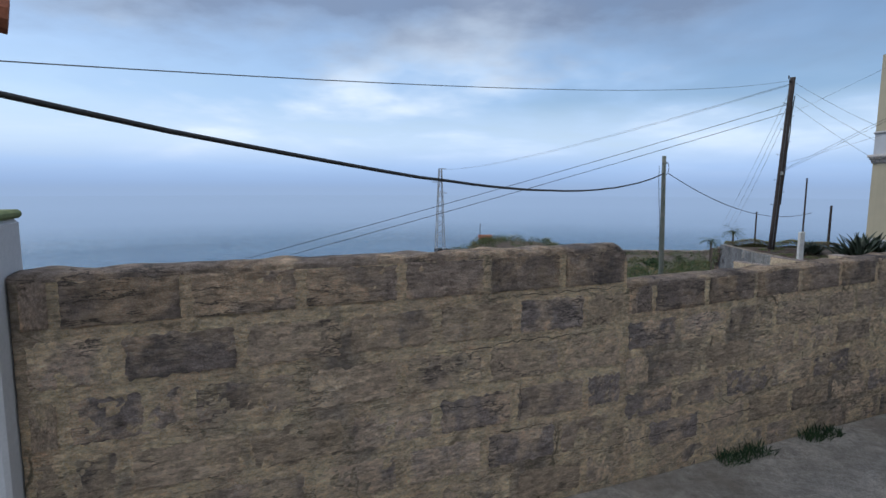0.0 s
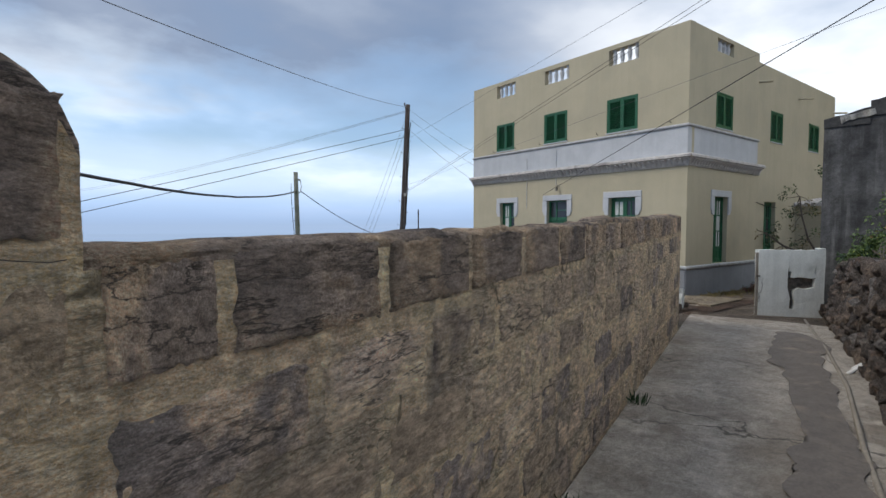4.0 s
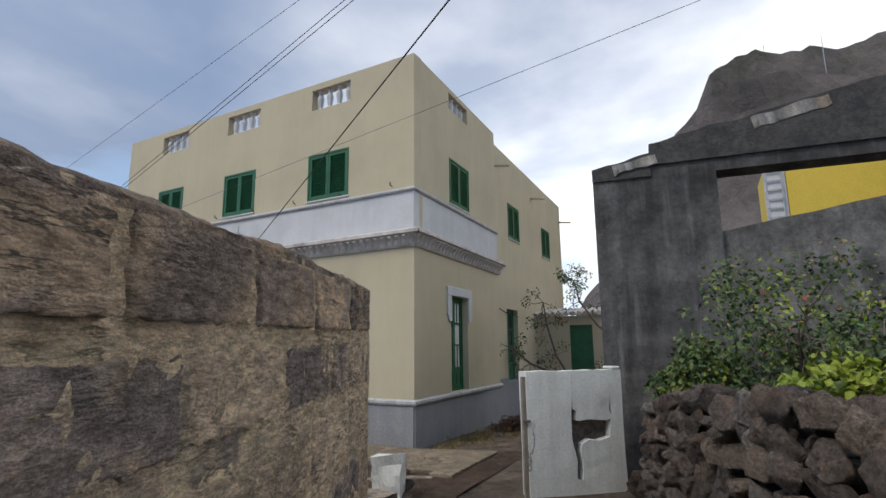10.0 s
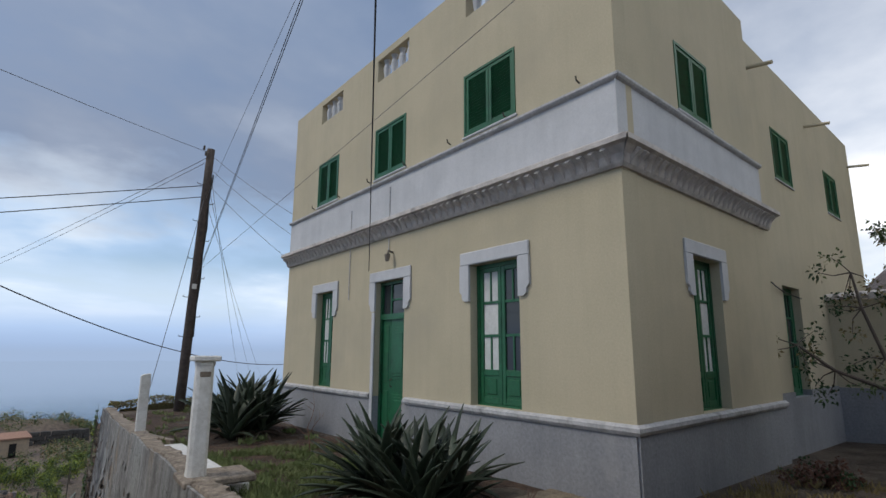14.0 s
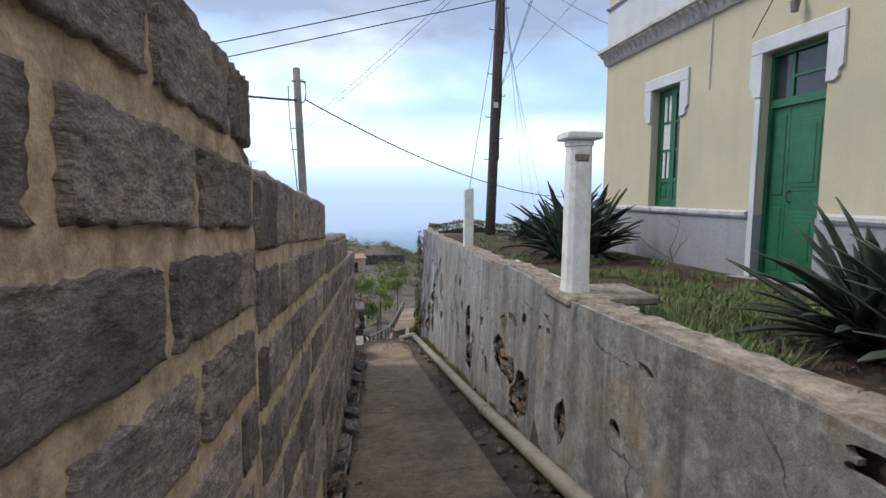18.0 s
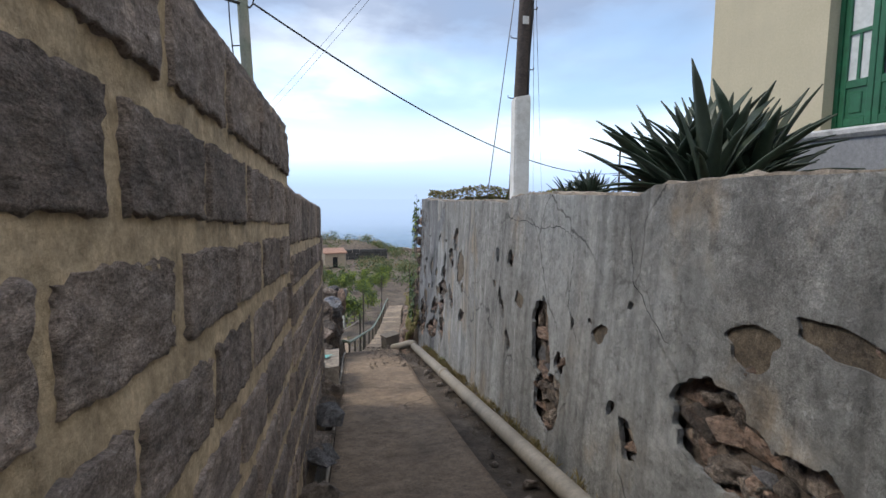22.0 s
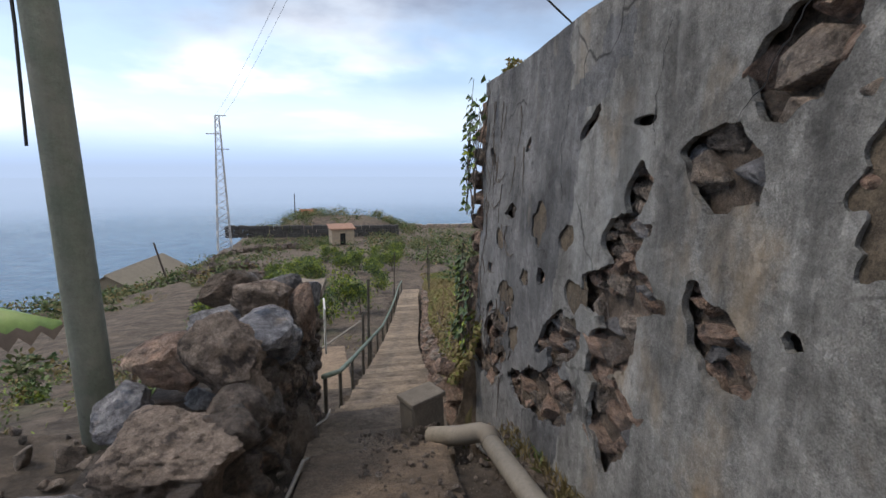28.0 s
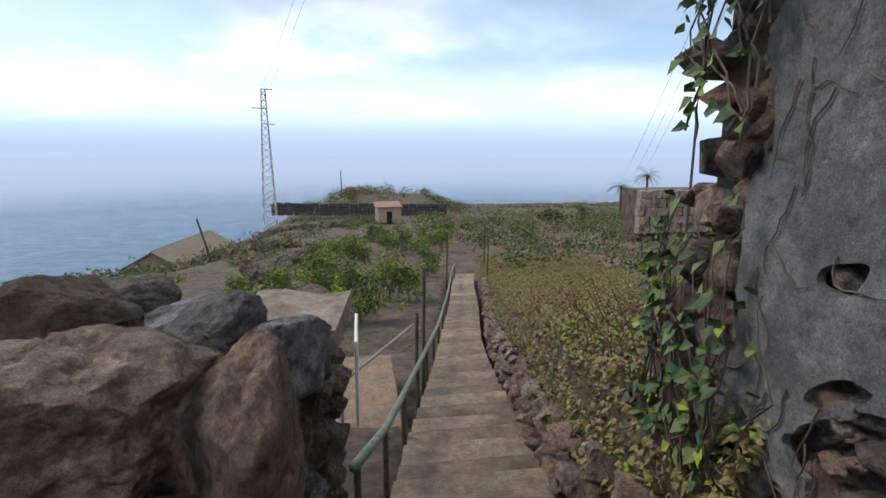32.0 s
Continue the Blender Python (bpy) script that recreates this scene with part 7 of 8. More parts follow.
for x, y, z, h, lean in ((8.6, 111.7, -10.4, 4.4, 0), (-0.78, 68.2, -11.9, 3.9, -0.9), (25, 33.5, -6, 6.6, 0), (34, 49, -8.2, 10.8, 0), (30.8, 51.1, -8.2, 7.6, 0), (41.6, 56, -8.2, 5.7, 0)):
    tagged(link("utility_pole", tube(bmesh.new(), [(x, y, z), (x + lean, y - 0.2 * abs(lean), z + h)], 0.09, 8, 0.07), M["pole"]), "thin distant wooden pole on the slope", "utility pole")
fw = thing("terrace_wall", "dark dry stone terrace wall across the far field", "stone wall", kind="structure")
bm = bmesh.new()
r_ = random.Random(77)
x = -1.0
while x < 24.0:
    for k in range(3):
        w_ = r_.uniform(0.5, 0.9)
        y = 101 + 0.02 * x + r_.uniform(-0.1, 0.1)
        zf_ = -11.9 - 0.02 * x
        box(bm, x, x + w_, y, y + 0.7, zf_ + k * 0.58, zf_ + 0.6 + k * 0.58 + r_.uniform(-0.06, 0.10), 0.08)
    x += 0.62
part("stones", bm, M["ruincap"], fw)["kind"] = "stuff"
bm = bmesh.new()
x = 24.0
while x < 70:
    w_ = r_.uniform(0.8, 1.4)
    box(bm, x, x + w_, 117, 117.6, ground_z(x, 117) - 0.4, ground_z(x, 117) + 0.75 + r_.uniform(-0.1, 0.1), 0.08)
    x += w_ * 0.95
part("stones", bm, M["rock"], fw)["kind"] = "stuff"
hw_ = thing("high_terrace", "stone faced terrace carrying palms", "stone wall", kind="structure")
bm = bmesh.new()
for i in range(60):
    for k in range(5):
        x = 31 + i * 0.42 + r_.uniform(-0.05, 0.05)
        box(bm, x, x + r_.uniform(0.36, 0.5), 57 + r_.uniform(-0.08, 0.08), 57.6, -8.2 + k * 0.62, -7.6 + k * 0.62 + r_.uniform(-0.04, 0.04), 0.05)
part("stones", bm, M["rock"], hw_)["kind"] = "stuff"
part("fill", boxes((31.2, 56, 57.5, 60, -10, -5.15)), M["soil"], hw_)
# roof tile corner over the walk's start and the pillar at the wall's far end
tc = thing("roof_tile", "terracotta eaves tile jutting out at a house corner", "roof tile", pose(-2.74, 2.74, 2.72, 20, 0, 35))
part("tile", tube(bmesh.new(), [(-0.5, 0, 0.1), (0.0, 0, 0.0), (0.22, 0, -0.03)], 0.085, 10, 0.10), M["tile"], tc)
pil = thing("wall_pillar", "pale plastered pillar with moss at the end of the lane wall", "pillar", frame2((WA.x + WD.x * A_X0, WA.y + WD.y * A_X0, 0), A_ANG))
part("shaft", boxes((-0.42, -0.01, -0.16, 0.3, -0.9, 1.55), bevel=0.02), M["white"], pil)
part("moss_cap", boxes((-0.44, 0.0, -0.18, 0.32, 1.553, 1.60), bevel=0.015), M["grass"], pil, "green moss on top")

stub = thing("broken_pillar", "broken stub of a white rendered pillar with dark rubble", "pillar", pose(12.38, 8.62, -0.86, 0, 0, 20))
bm = boxes((-0.16, 0.16, -0.16, 0.16, -0.1, 0.50))
bmesh.ops.subdivide_edges(bm, edges=bm.edges, cuts=5, use_grid_fill=True)
for v in bm.verts:
    v.co += noise.noise_vector(v.co * 7) * 0.035 + Vector((0, 0, -0.22 * max(0, v.co.x * 2.5 + v.co.y) if v.co.z > 0.2 else 0))
part("stub", bm, M["whitewall"], stub)
for dx, dy, dz, sz in ((0.17, -0.15, 0.10, 0.24), (0.2, 0.05, 0.26, 0.18), (-0.05, -0.2, 0.04, 0.16)):
    stone(stub, dx, dy, dz, sz, random.Random(int(sz * 100)), DARK)

# ---- plants ----
def leaf_quads(verts, faces, p, d, up, length, width, droop=0.25):
    """One pointed, folded leaf of four triangles, added to lists."""
    d = d.normalized()
    side = d.cross(up)
    if side.length < 1e-4:
        side = d.cross(Vector((1, 0, 0)))
    side.normalize()
    n = side.cross(d)
    i = len(verts)
    mid = p + d * length * 0.5 - n * length * 0.04
    tip = p + d * length - Vector((0, 0, droop * length))
    verts.extend((tuple(p), tuple(mid + side * width * 0.5 + n * width * 0.15), tuple(tip), tuple(mid - side * width * 0.5 + n * width * 0.15), tuple(mid)))
    faces.extend(((i, i + 1, i + 4), (i + 1, i + 2, i + 4), (i + 2, i + 3, i + 4), (i + 3, i, i + 4)))


def from_lists(name, verts, faces, materials, index=None):
    me = bpy.data.meshes.new(name)
    me.from_pydata(verts, [], faces)
    for mt in materials:
        me.materials.append(mt)
    if index:
        me.polygons.foreach_set("material_index", index)
    return me


def rvec(r, flat=1.0):
    return Vector((r.gauss(0, 1), r.gauss(0, 1), r.gauss(0, 1) * flat)).normalized()


def leaf_cloud(name, seed, clumps, per, length, width, materials, weights, spread=0.16):
    """Leaves round many twig ends; clumps: list of (centre, radius)."""
    r = random.Random(seed)
    verts, faces, idx = [], [], []
    for c, rad in clumps:
        c = Vector(c)
        pick = r.choices(range(len(materials)), weights)[0]
        for _ in range(per):
            d = rvec(r)
            p = c + d * rad * r.random() ** 0.5
            dirv = (d * 0.8 + rvec(r) * 0.7 + Vector((0, 0, 0.15)))
            n0 = len(faces)
            leaf_quads(verts, faces, p, dirv, rvec(r), length * r.uniform(0.6, 1.2), width * r.uniform(0.7, 1.2))
            mi = pick if r.random() < 0.8 else r.choices(range(len(materials)), weights)[0]
            idx.extend([mi] * (len(faces) - n0))
    return from_lists(name, verts, faces, materials, idx)


def branchy(seed, height, spread, n, r0, levels=2):
    """Tapered trunk and limbs; gives the mesh and the twig ends."""
    r = random.Random(seed)
    bm = bmesh.new()
    ends = []

    def grow(p, d, length, rad, level):
        pts = [p]
        for k in range(4):
            d = (d + rvec(r) * 0.22 + Vector((0, 0, 0.08))).normalized()
            pts.append(pts[-1] + d * length / 4)
        tube(bm, pts, rad, 6, rad * 0.55)
        if level == 0:
            ends.append(pts[-1])
            ends.append(pts[-2])
            return
        for _ in range(n):
            q = pts[r.choice((2, 3, 4))]
            grow(q, (d + rvec(r, 0.6) * spread).normalized(), length * r.uniform(0.55, 0.8), rad * 0.5, level - 1)

    grow(Vector((0, 0, -0.1)), Vector((0, 0, 1)), height * 0.45, r0, levels)
    return bm, ends


# agaves beside the house
AG = []
for i in range(5):
    r_ = random.Random(500 + i)
    bm = bmesh.new()
    L, W = 0.95 * r_.uniform(0.85, 1.1), 0.085
    rows_ = []
    for k in range(8):
        t = k / 7
        w_ = W * (0.55 + 0.9 * math.sin(math.pi * min(1, t * 0.75 + 0.12)) * (1 - t ** 3)) * (1 - t * 0.15)
        if k == 7:
            w_ = 0.003
        x = L * t
        z = 0.10 * t - 0.30 * t * t * (0.4 + 0.25 * i)
        rows_.append([bm.verts.new((x, -w_ / 2, z + w_ * 0.28)), bm.verts.new((x, 0, z)), bm.verts.new((x, w_ / 2, z + w_ * 0.28))])
    for a, b in zip(rows_, rows_[1:]):
        for j in range(2):
            bm.faces.new((a[j], b[j], b[j + 1], a[j + 1]))
    ext = bmesh.ops.extrude_face_region(bm, geom=list(bm.faces))
    bmesh.ops.translate(bm, vec=(0, 0, -0.008), verts=[g for g in ext["geom"] if isinstance(g, bmesh.types.BMVert)])
    bmesh.ops.recalc_face_normals(bm, faces=bm.faces)
    AG.append(mesh_of("leaf", bm, M["agave"], smooth=True))
AGD = AG[4].copy()
AGD.materials.clear()
AGD.materials.append(M["agavedry"])


def agave(x, y, size, seed, label):
    a = thing("agave", label, "agave plant", pose(x, y, ground_z(x, y) - 0.02), group="agaves by the house")
    r = random.Random(seed)
    for c in range(10):
        ox, oy = (0, 0) if c == 0 else (r.uniform(-0.38, 0.38) * size, r.uniform(-0.42, 0.42) * size)
        for k in range(18):
            az = k * 2.4 + r.uniform(-0.3, 0.3)
            el = radians(lerp([(0, 82), (8, 56), (17, 26)], k) + r.uniform(-10, 10))
            sc = size * r.uniform(0.6, 0.92)
            m = Matrix.Translation((ox, oy, 0.03)) @ Matrix.Rotation(az, 4, "Z") @ Matrix.Rotation(-el, 4, "Y") @ Matrix.Diagonal((sc, sc * r.uniform(0.9, 1.3), sc, 1))
            piece("leaf", AG[r.randrange(5)], a, m)
    for k in range(64):
        m = Matrix.Translation((r.uniform(-0.35, 0.35), r.uniform(-0.35, 0.35), 0.12)) @ Matrix.Rotation(r.uniform(0, 6.28), 4, "Z") @ Matrix.Rotation(radians(r.uniform(-8, 25)), 4, "Y") @ Matrix.Diagonal((0.55 * size, 0.5, 0.8, 1))
        piece("dry_leaf", AGD, a, m)


agave(14.25, 17.3, 1.5, 1, "large dark green agave clump with dry grey lower leaves")
agave(13.92, 11.65, 1.2, 2, "dark green agave clump with drying sword leaves near the door")
agave(15.0, 20.9, 0.7, 3, "small dark agave clump by the utility pole")

# weeds and grass
def tufts(name, spots, seed, per, hgt, material, label, width=0.012):
    r = random.Random(seed)
    verts, faces = [], []
    for x, y, z, rad in spots:
        for _ in range(per):
            a, q = r.uniform(0, 6.28), rad * r.random() ** 0.6
            p = Vector((x + q * math.cos(a), y + q * math.sin(a), z))
            d = Vector((r.gauss(0, 0.5), r.gauss(0, 0.5), 1))
            leaf_quads(verts, faces, p, d, Vector((math.sin(a * 3), math.cos(a * 3), 0.1)), hgt * r.uniform(0.4, 1.2), width * r.uniform(0.7, 1.6), 0.1)
    ob = new(name, from_lists(name, verts, faces, [material]))
    tagged(ob, label, "grass", kind="stuff")


r_ = random.Random(9)
spots = []
for _ in range(150):
    x, y = r_.uniform(12.45, 14.9), r_.uniform(12.2, 15.6)
    if nz(x, y, 2, 0.9) > -0.25 and x > wall_c_x(y) + 0.4:
        spots.append((x, y, ground_z(x, y), 0.16))
tufts("yard_weeds", spots, 3, 130, 0.13, M["grass"], "low bright green weeds in the house yard", 0.013)
spots = [(x, y, ground_z(x, y), 0.12) for x, y in [(r_.uniform(12.6, 15.2), r_.uniform(16, 23)) for _ in range(60)]]
tufts("yard_weeds", spots, 4, 26, 0.14, M["grass"], "sparse green weeds along the garden edge", 0.02)
spots = [(wall_c_x(y) + r_.uniform(0.5, 1.0), y, ground_z(wall_c_x(y) + 0.7, y), 0.14) for y in [11.9 + 0.05 * k for k in range(24)]]
tufts("wall_top_grass", spots, 6, 70, 0.22, M["grass"], "tall green grass behind the garden wall top", 0.011)
spots = [(WA.x + WD.x * s + 0.05, WA.y + WD.y * s - 0.09, LANE + 0.02, 0.10) for s in (1.75, 1.9, 2.05, 2.2, 2.85, 3.0, 3.2, 5.4)]
tufts("wall_foot_grass", spots, 5, 70, 0.13, M["leafdark"], "dark grass tufts at the foot of the lane wall", 0.010)
spots = [(r_.uniform(15.0, 18.5), r_.uniform(8.3, 9.7), -0.95, 0.2) for _ in range(40)]
tufts("dry_weeds", spots, 6, 34, 0.14, M["leafdry"], "dry yellowing weeds along the house foot", 0.016)
spots = [(11.95 + r_.uniform(-0.02, 0.14) + (y - 14.5) * 0.095, y, lerp(PATHZ, y) - 0.05, 0.08) for y in [r_.uniform(11, 23) for _ in range(150)]]
tufts("pipe_litter", spots, 7, 36, 0.11, M["leafdry"], "dry straw and litter beside the drain pipe", 0.008)

# bush over the dry stone wall
def bush(name, x, y, z, size, seed, mats, weights, label, category, leaf=0.075, per=26, n=70, flat=0.75):
    r = random.Random(seed)
    b = thing(name, label, category, pose(x, y, z))
    bm, ends = branchy(seed, size * 1.5, 0.95, 4, 0.03 * size, 2)
    part("branch", bm, M["twig"], b)
    clumps = []
    for _ in range(n):
        d = rvec(r)
        q = r.random() ** 0.45
        clumps.append(((d.x * size * q * (1 + 0.3 * nz(d.x, d.y, seed, 2)), d.y * size * q, abs(d.z) * size * flat * q * 1.25 + 0.08), size * r.uniform(0.12, 0.22)))
    me = leaf_cloud("foliage", seed, clumps, per, leaf, leaf * 0.74, mats, weights)
    ob = new("foliage", me)
    ob.parent = b
    return b


LV = [M["leaf"], M["leaflime"], M["leafdark"], M["flower"], M["leafdry"]]
bush("shrub", 13.15, 4.55, 0.25, 1.15, 11, LV, (6, 1.2, 4, 0.12, 1.0), "leafy green shrub with orange flowers on the stone wall", "shrub", 0.062, 24, n=150, flat=1.0)
bush("shrub", 13.3, 5.4, 0.25, 0.5, 12, LV, (5, 1, 5, 0.05, 0.4), "dark green leafy shrub beside the ruin", "shrub", 0.08, 26, 80)
bush("shrub", 12.35, 3.7, 0.3, 0.85, 13, LV, (4, 3, 5, 0.25, 0.4), "green and lime shrub trailing over the stones", "shrub", 0.062, 24, n=110, flat=0.85)
bush("shrub", 11.75, 4.35, 0.30, 0.48, 14, LV, (1.5, 8, 0.5, 0.1, 0.5), "bright lime creeper on the stone wall", "creeper", 0.09, 24, 70, 0.6)
bush("shrub", 8.2, 2.6, 0.25, 0.6, 16, LV, (4, 2, 4, 0.0, 1), "sparse dark shrub on the bank", "shrub", per=12)
bush("shrub", 5.9, 3.35, -0.65, 0.2, 17, LV, (5, 2, 2, 0, 0), "small green weed at the foot of the stones", "weed", 0.06, 14, 20)
bm = bmesh.new()
r_ = random.Random(3)
for _ in range(34):
    a = r_.uniform(0, 6.28)
    c = Vector((r_.uniform(6.0, 10.3), 0, 0))
    c.y = STONE0.y + (c.x - STONE0.x) * 0.385 - r_.uniform(0.5, 1.2)
    c.z = 0.62 + r_.uniform(0, 0.2)
    rr_ = r_.uniform(0.25, 0.7)
    tube(bm, [c + Vector((math.cos(a + q * 0.5) * rr_ * 1.4, math.sin(a + q * 0.5) * rr_ * 0.6, 0.12 * math.sin(q * 0.9 + a))) for q in range(5)], 0.006, 4, 0.003)
ob = tagged(link("dry_vines", bm, M["twig"]), "tangle of dry bare vines on the bank", "vines", kind="stuff")

# the small tree in front of the outbuilding and the wine-red shrub
tree = thing("small_tree", "thin crooked tree with sparse olive leaves by the outbuilding", "tree", pose(21.3, 8.2, -0.95))
bm = bmesh.new()
ends = []
r_ = random.Random(44)
stems = [[(0, 0, 0), (0.1, -0.1, 0.55), (0.5, -0.5, 1.05), (0.75, -0.9, 1.7), (0.7, -0.9, 2.5)],
         [(0, 0, 0.3), (-0.15, 0.35, 0.85), (-0.25, 0.7, 1.5), (-0.3, 0.9, 2.3), (-0.2, 1.0, 2.9)],
         [(0.1, -0.1, 0.55), (-0.2, 0.6, 0.95), (-0.6, 1.3, 1.3), (-0.9, 1.7, 1.7)],
         [(0.75, -0.9, 1.7), (0.9, -0.2, 2.3), (1.1, 0.3, 3.0), (1.2, 0.45, 3.6)]]
for st in stems:
    tube(bm, st, 0.045, 6, 0.018)
    for q in st[2:]:
        for _ in range(5):
            e = Vector(q) + rvec(r_) * 0.45
            tube(bm, [q, Vector(q).lerp(e, 0.5) + rvec(r_) * 0.06, e], 0.012, 4, 0.005)
            ends.append(e)
part("trunk", bm, M["twig"], tree)
clumps = [(tuple(e), 0.16) for e in ends] + [((1.2 + r_.uniform(-0.3, 0.3), 0.45 + r_.uniform(-0.3, 0.3), 3.7 + r_.uniform(-0.3, 0.3)), 0.15) for _ in range(14)]
ob = new("crown", leaf_cloud("crown", 5, clumps, 34, 0.085, 0.045, [M["leaf"], M["leafdark"], M["leafdry"]], (3, 5, 2)))
ob.parent = tree
bush("shrub", 18.2, 9.15, -1.0, 0.45, 19, [M["cane"], M["leafdark"]], (4, 1), "low dark wine-red shrub at the foot of the house", "shrub", 0.05, 24, 60, 0.5)
# bare dry plant before the plinth
for x, y, s_ in ((14.35, 14.9, 71), (13.2, 9.9, 72), (13.9, 10.2, 73)):
    bm, _ = branchy(s_, 1.15 if s_ == 71 else 0.6, 0.8, 3, 0.012, 2)
    tagged(link("dry_plant", bm, M["cane"]), "bare dry reddish plant stems in the yard", "dry plant").matrix_world = pose(x, y, ground_z(x, y))

# fruit trees on the terraces
def fruit_tree(seed):
    t = thing("fruit_tree", "young bushy green fruit tree on the terrace", "tree", group="fruit trees on the terrace")
    bm, ends = branchy(seed, 1.9, 0.75, 4, 0.04, 2)
    part("trunk", bm, M["twig"], t)
    r = random.Random(seed)
    clumps = [(tuple(e + rvec(r) * 0.08), 0.2) for e in ends] + [((r.gauss(0, 0.30), r.gauss(0, 0.30), 0.35 + 1.25 * r.random()), 0.2) for _ in range(30)]
    ob = new("crown", leaf_cloud("crown", seed, clumps, 20, 0.19, 0.06, [M["leaf"], M["leaflime"], M["leafdark"]], (5, 5, 2)))
    ob.parent = t
    return t


base_trees = [fruit_tree(700 + i) for i in range(4)]
r_ = random.Random(17)
spots = []
for i in range(14):
    for j in range(7):
        y = 29.0 + i * 2.8 + r_.uniform(-0.8, 0.8)
        x = path_x(y) - 1.75 - j * 1.35 + r_.uniform(-0.5, 0.5)
        if j < 3 + i * 0.4 and r_.random() < 0.42 and not (x < 9.0 and y < 34):
            spots.append((x, y))
for i, (x, y) in enumerate(spots):
    m = pose(x, y, ground_z(x, y) - 0.03, 0, 0, r_.uniform(0, 360))
    s_ = 1.0 if i < 4 else r_.uniform(0.6, 1.05)
    if i < 4:
        base_trees[i].scale = (s_, s_, s_)
        base_trees[i].matrix_world = m @ Matrix.Diagonal((s_, s_, s_, 1))
    else:
        copy_thing(base_trees[i % 4], m @ Matrix.Diagonal((s_, s_, s_, 1)))
for x, y, s_ in ((9.0, 26.5, 21), (7.7, 25.2, 22), (8.6, 29.5, 23), (6.0, 30.5, 24)):
    bush("shrub", x, y, ground_z(x, y), 0.42, s_, LV, (5, 2.5, 1, 0, 0.5), "small bright green shrub on the dry slope", "shrub", 0.1, 14, 26)
bush("shrub", 8.0, 30.0, ground_z(8.0, 30.0), 0.7, 25, [M["leafdry"], M["scrub"], M["cane"]], (3, 2, 2), "dry brown branching shrub on the slope", "shrub", 0.07, 8, 34)


def scrub(name, regions, seed, label, mats, weights, leaf, per, category="scrub"):
    """Many low clumps over boxes (x0, x1, y0, y1, count, radius)."""
    r = random.Random(seed)
    clumps = []
    for x0, x1, y0, y1, n, rad in regions:
        for _ in range(n):
            x, y = r.uniform(x0, x1), r.uniform(y0, y1)
            if nz(x, y, seed, 0.13) < -0.12 or (y < 46 and abs(x - path_x(y)) < 0.8 + rad):
                continue
            z = ground_z(x, y)
            rr = rad * r.uniform(0.6, 1.3)
            for _k in range(3):
                clumps.append(((x + r.gauss(0, rr * 0.5), y + r.gauss(0, rr * 0.5), z + rr * r.uniform(0.15, 0.6)), rr * 0.6))
    ob = new(name, leaf_cloud(name, seed, clumps, per, leaf, leaf * 0.5, mats, weights))
    tagged(ob, label, category, kind="stuff")


scrub("scrub", [(-3, 16, 56, 86, 110, 0.8), (2, 15, 88, 99, 120, 0.9), (18, 60, 44, 100, 1250, 1.0), (3, 28, 103, 118, 330, 1.0), (-3, 8.5, 34, 58, 80, 0.42), (-4, 1, 64, 84, 150, 1.0), (-24, 0, 52, 56, 120, 0.9), (22, 60, 100, 116, 60, 0.9)], 61, "grey-green scrub scattered over the far slope", [M["scrub"], M["leaf"], M["leafdry"], M["leafdark"]], (4, 4, 2, 2), 0.30, 17)
scrub("low_plants", [(4, 16, 27, 58, 200, 0.22), (-4, 9, 22, 60, 240, 0.24), (2, 9.6, 24, 38, 60, 0.20)], 62, "low green and dry plants on the terraces", [M["grass"], M["leafdry"], M["leaflime"], M["scrub"]], (2.5, 3, 0.6, 3), 0.10, 10)
# leaf carpet over the bank beside the steps
def bed_cols(y):
    return [(path_x(y) + 0.80 + 0.32 * k, y, ground_z(path_x(y) + 0.80 + 0.32 * k, y) + 0.10 + 0.10 * nz(k * 0.32, y, 2, 1.4) - (0.10 if k == 0 else 0)) for k in range(19)]


tagged(link("creeper_bed", ribbon([23.9 + 0.3 * i for i in range(84)], bed_cols, 0), M["creeperbed"], smooth=True), "tangled mat of dead creeper stems over the bank", "creeper", kind="stuff")
r_ = random.Random(8)
verts, faces, idx = [], [], []
for _ in range(90000):
    y = 23.9 + 25 * r_.random() ** 1.6
    side = 0.70 + 5.8 * r_.random() ** 1.15
    x = path_x(y) + side
    edge = 0.35 + 0.65 * smoothstep(0.7, 1.2, side)
    z = max(ground_z(x, y), lerp(PATHZ, y) + 0.35 + 0.6 * smoothstep(0.7, 1.1, side) * smoothstep(44, 30, y)) + (0.25 + 0.2 * nz(x, y, 0, 0.9)) * edge * r_.random() ** 0.5 + 0.02
    d = Vector((r_.gauss(0, 1), r_.gauss(0, 1) - 0.4, r_.gauss(0, 0.5)))
    n0 = len(faces)
    leaf_quads(verts, faces, Vector((x, y, z)), d, rvec(r_), r_.uniform(0.035, 0.07), r_.uniform(0.025, 0.05), 0.3)
    q = nz(x, y, 6, 0.45) + r_.gauss(0, 0.25)
    idx.extend([0 if q < 0.24 else (1 if q < 0.46 else (2 if q < 0.60 else 3))] * (len(faces) - n0))
ob = new("creeper_carpet", from_lists("creeper_carpet", verts, faces, [M["leafdry"], M["leafolive"], M["leaflime"], M["leaf"]], idx))
tagged(ob, "carpet of drying olive creeper over the bank beside the steps", "creeper", kind="stuff")
bm = bmesh.new()
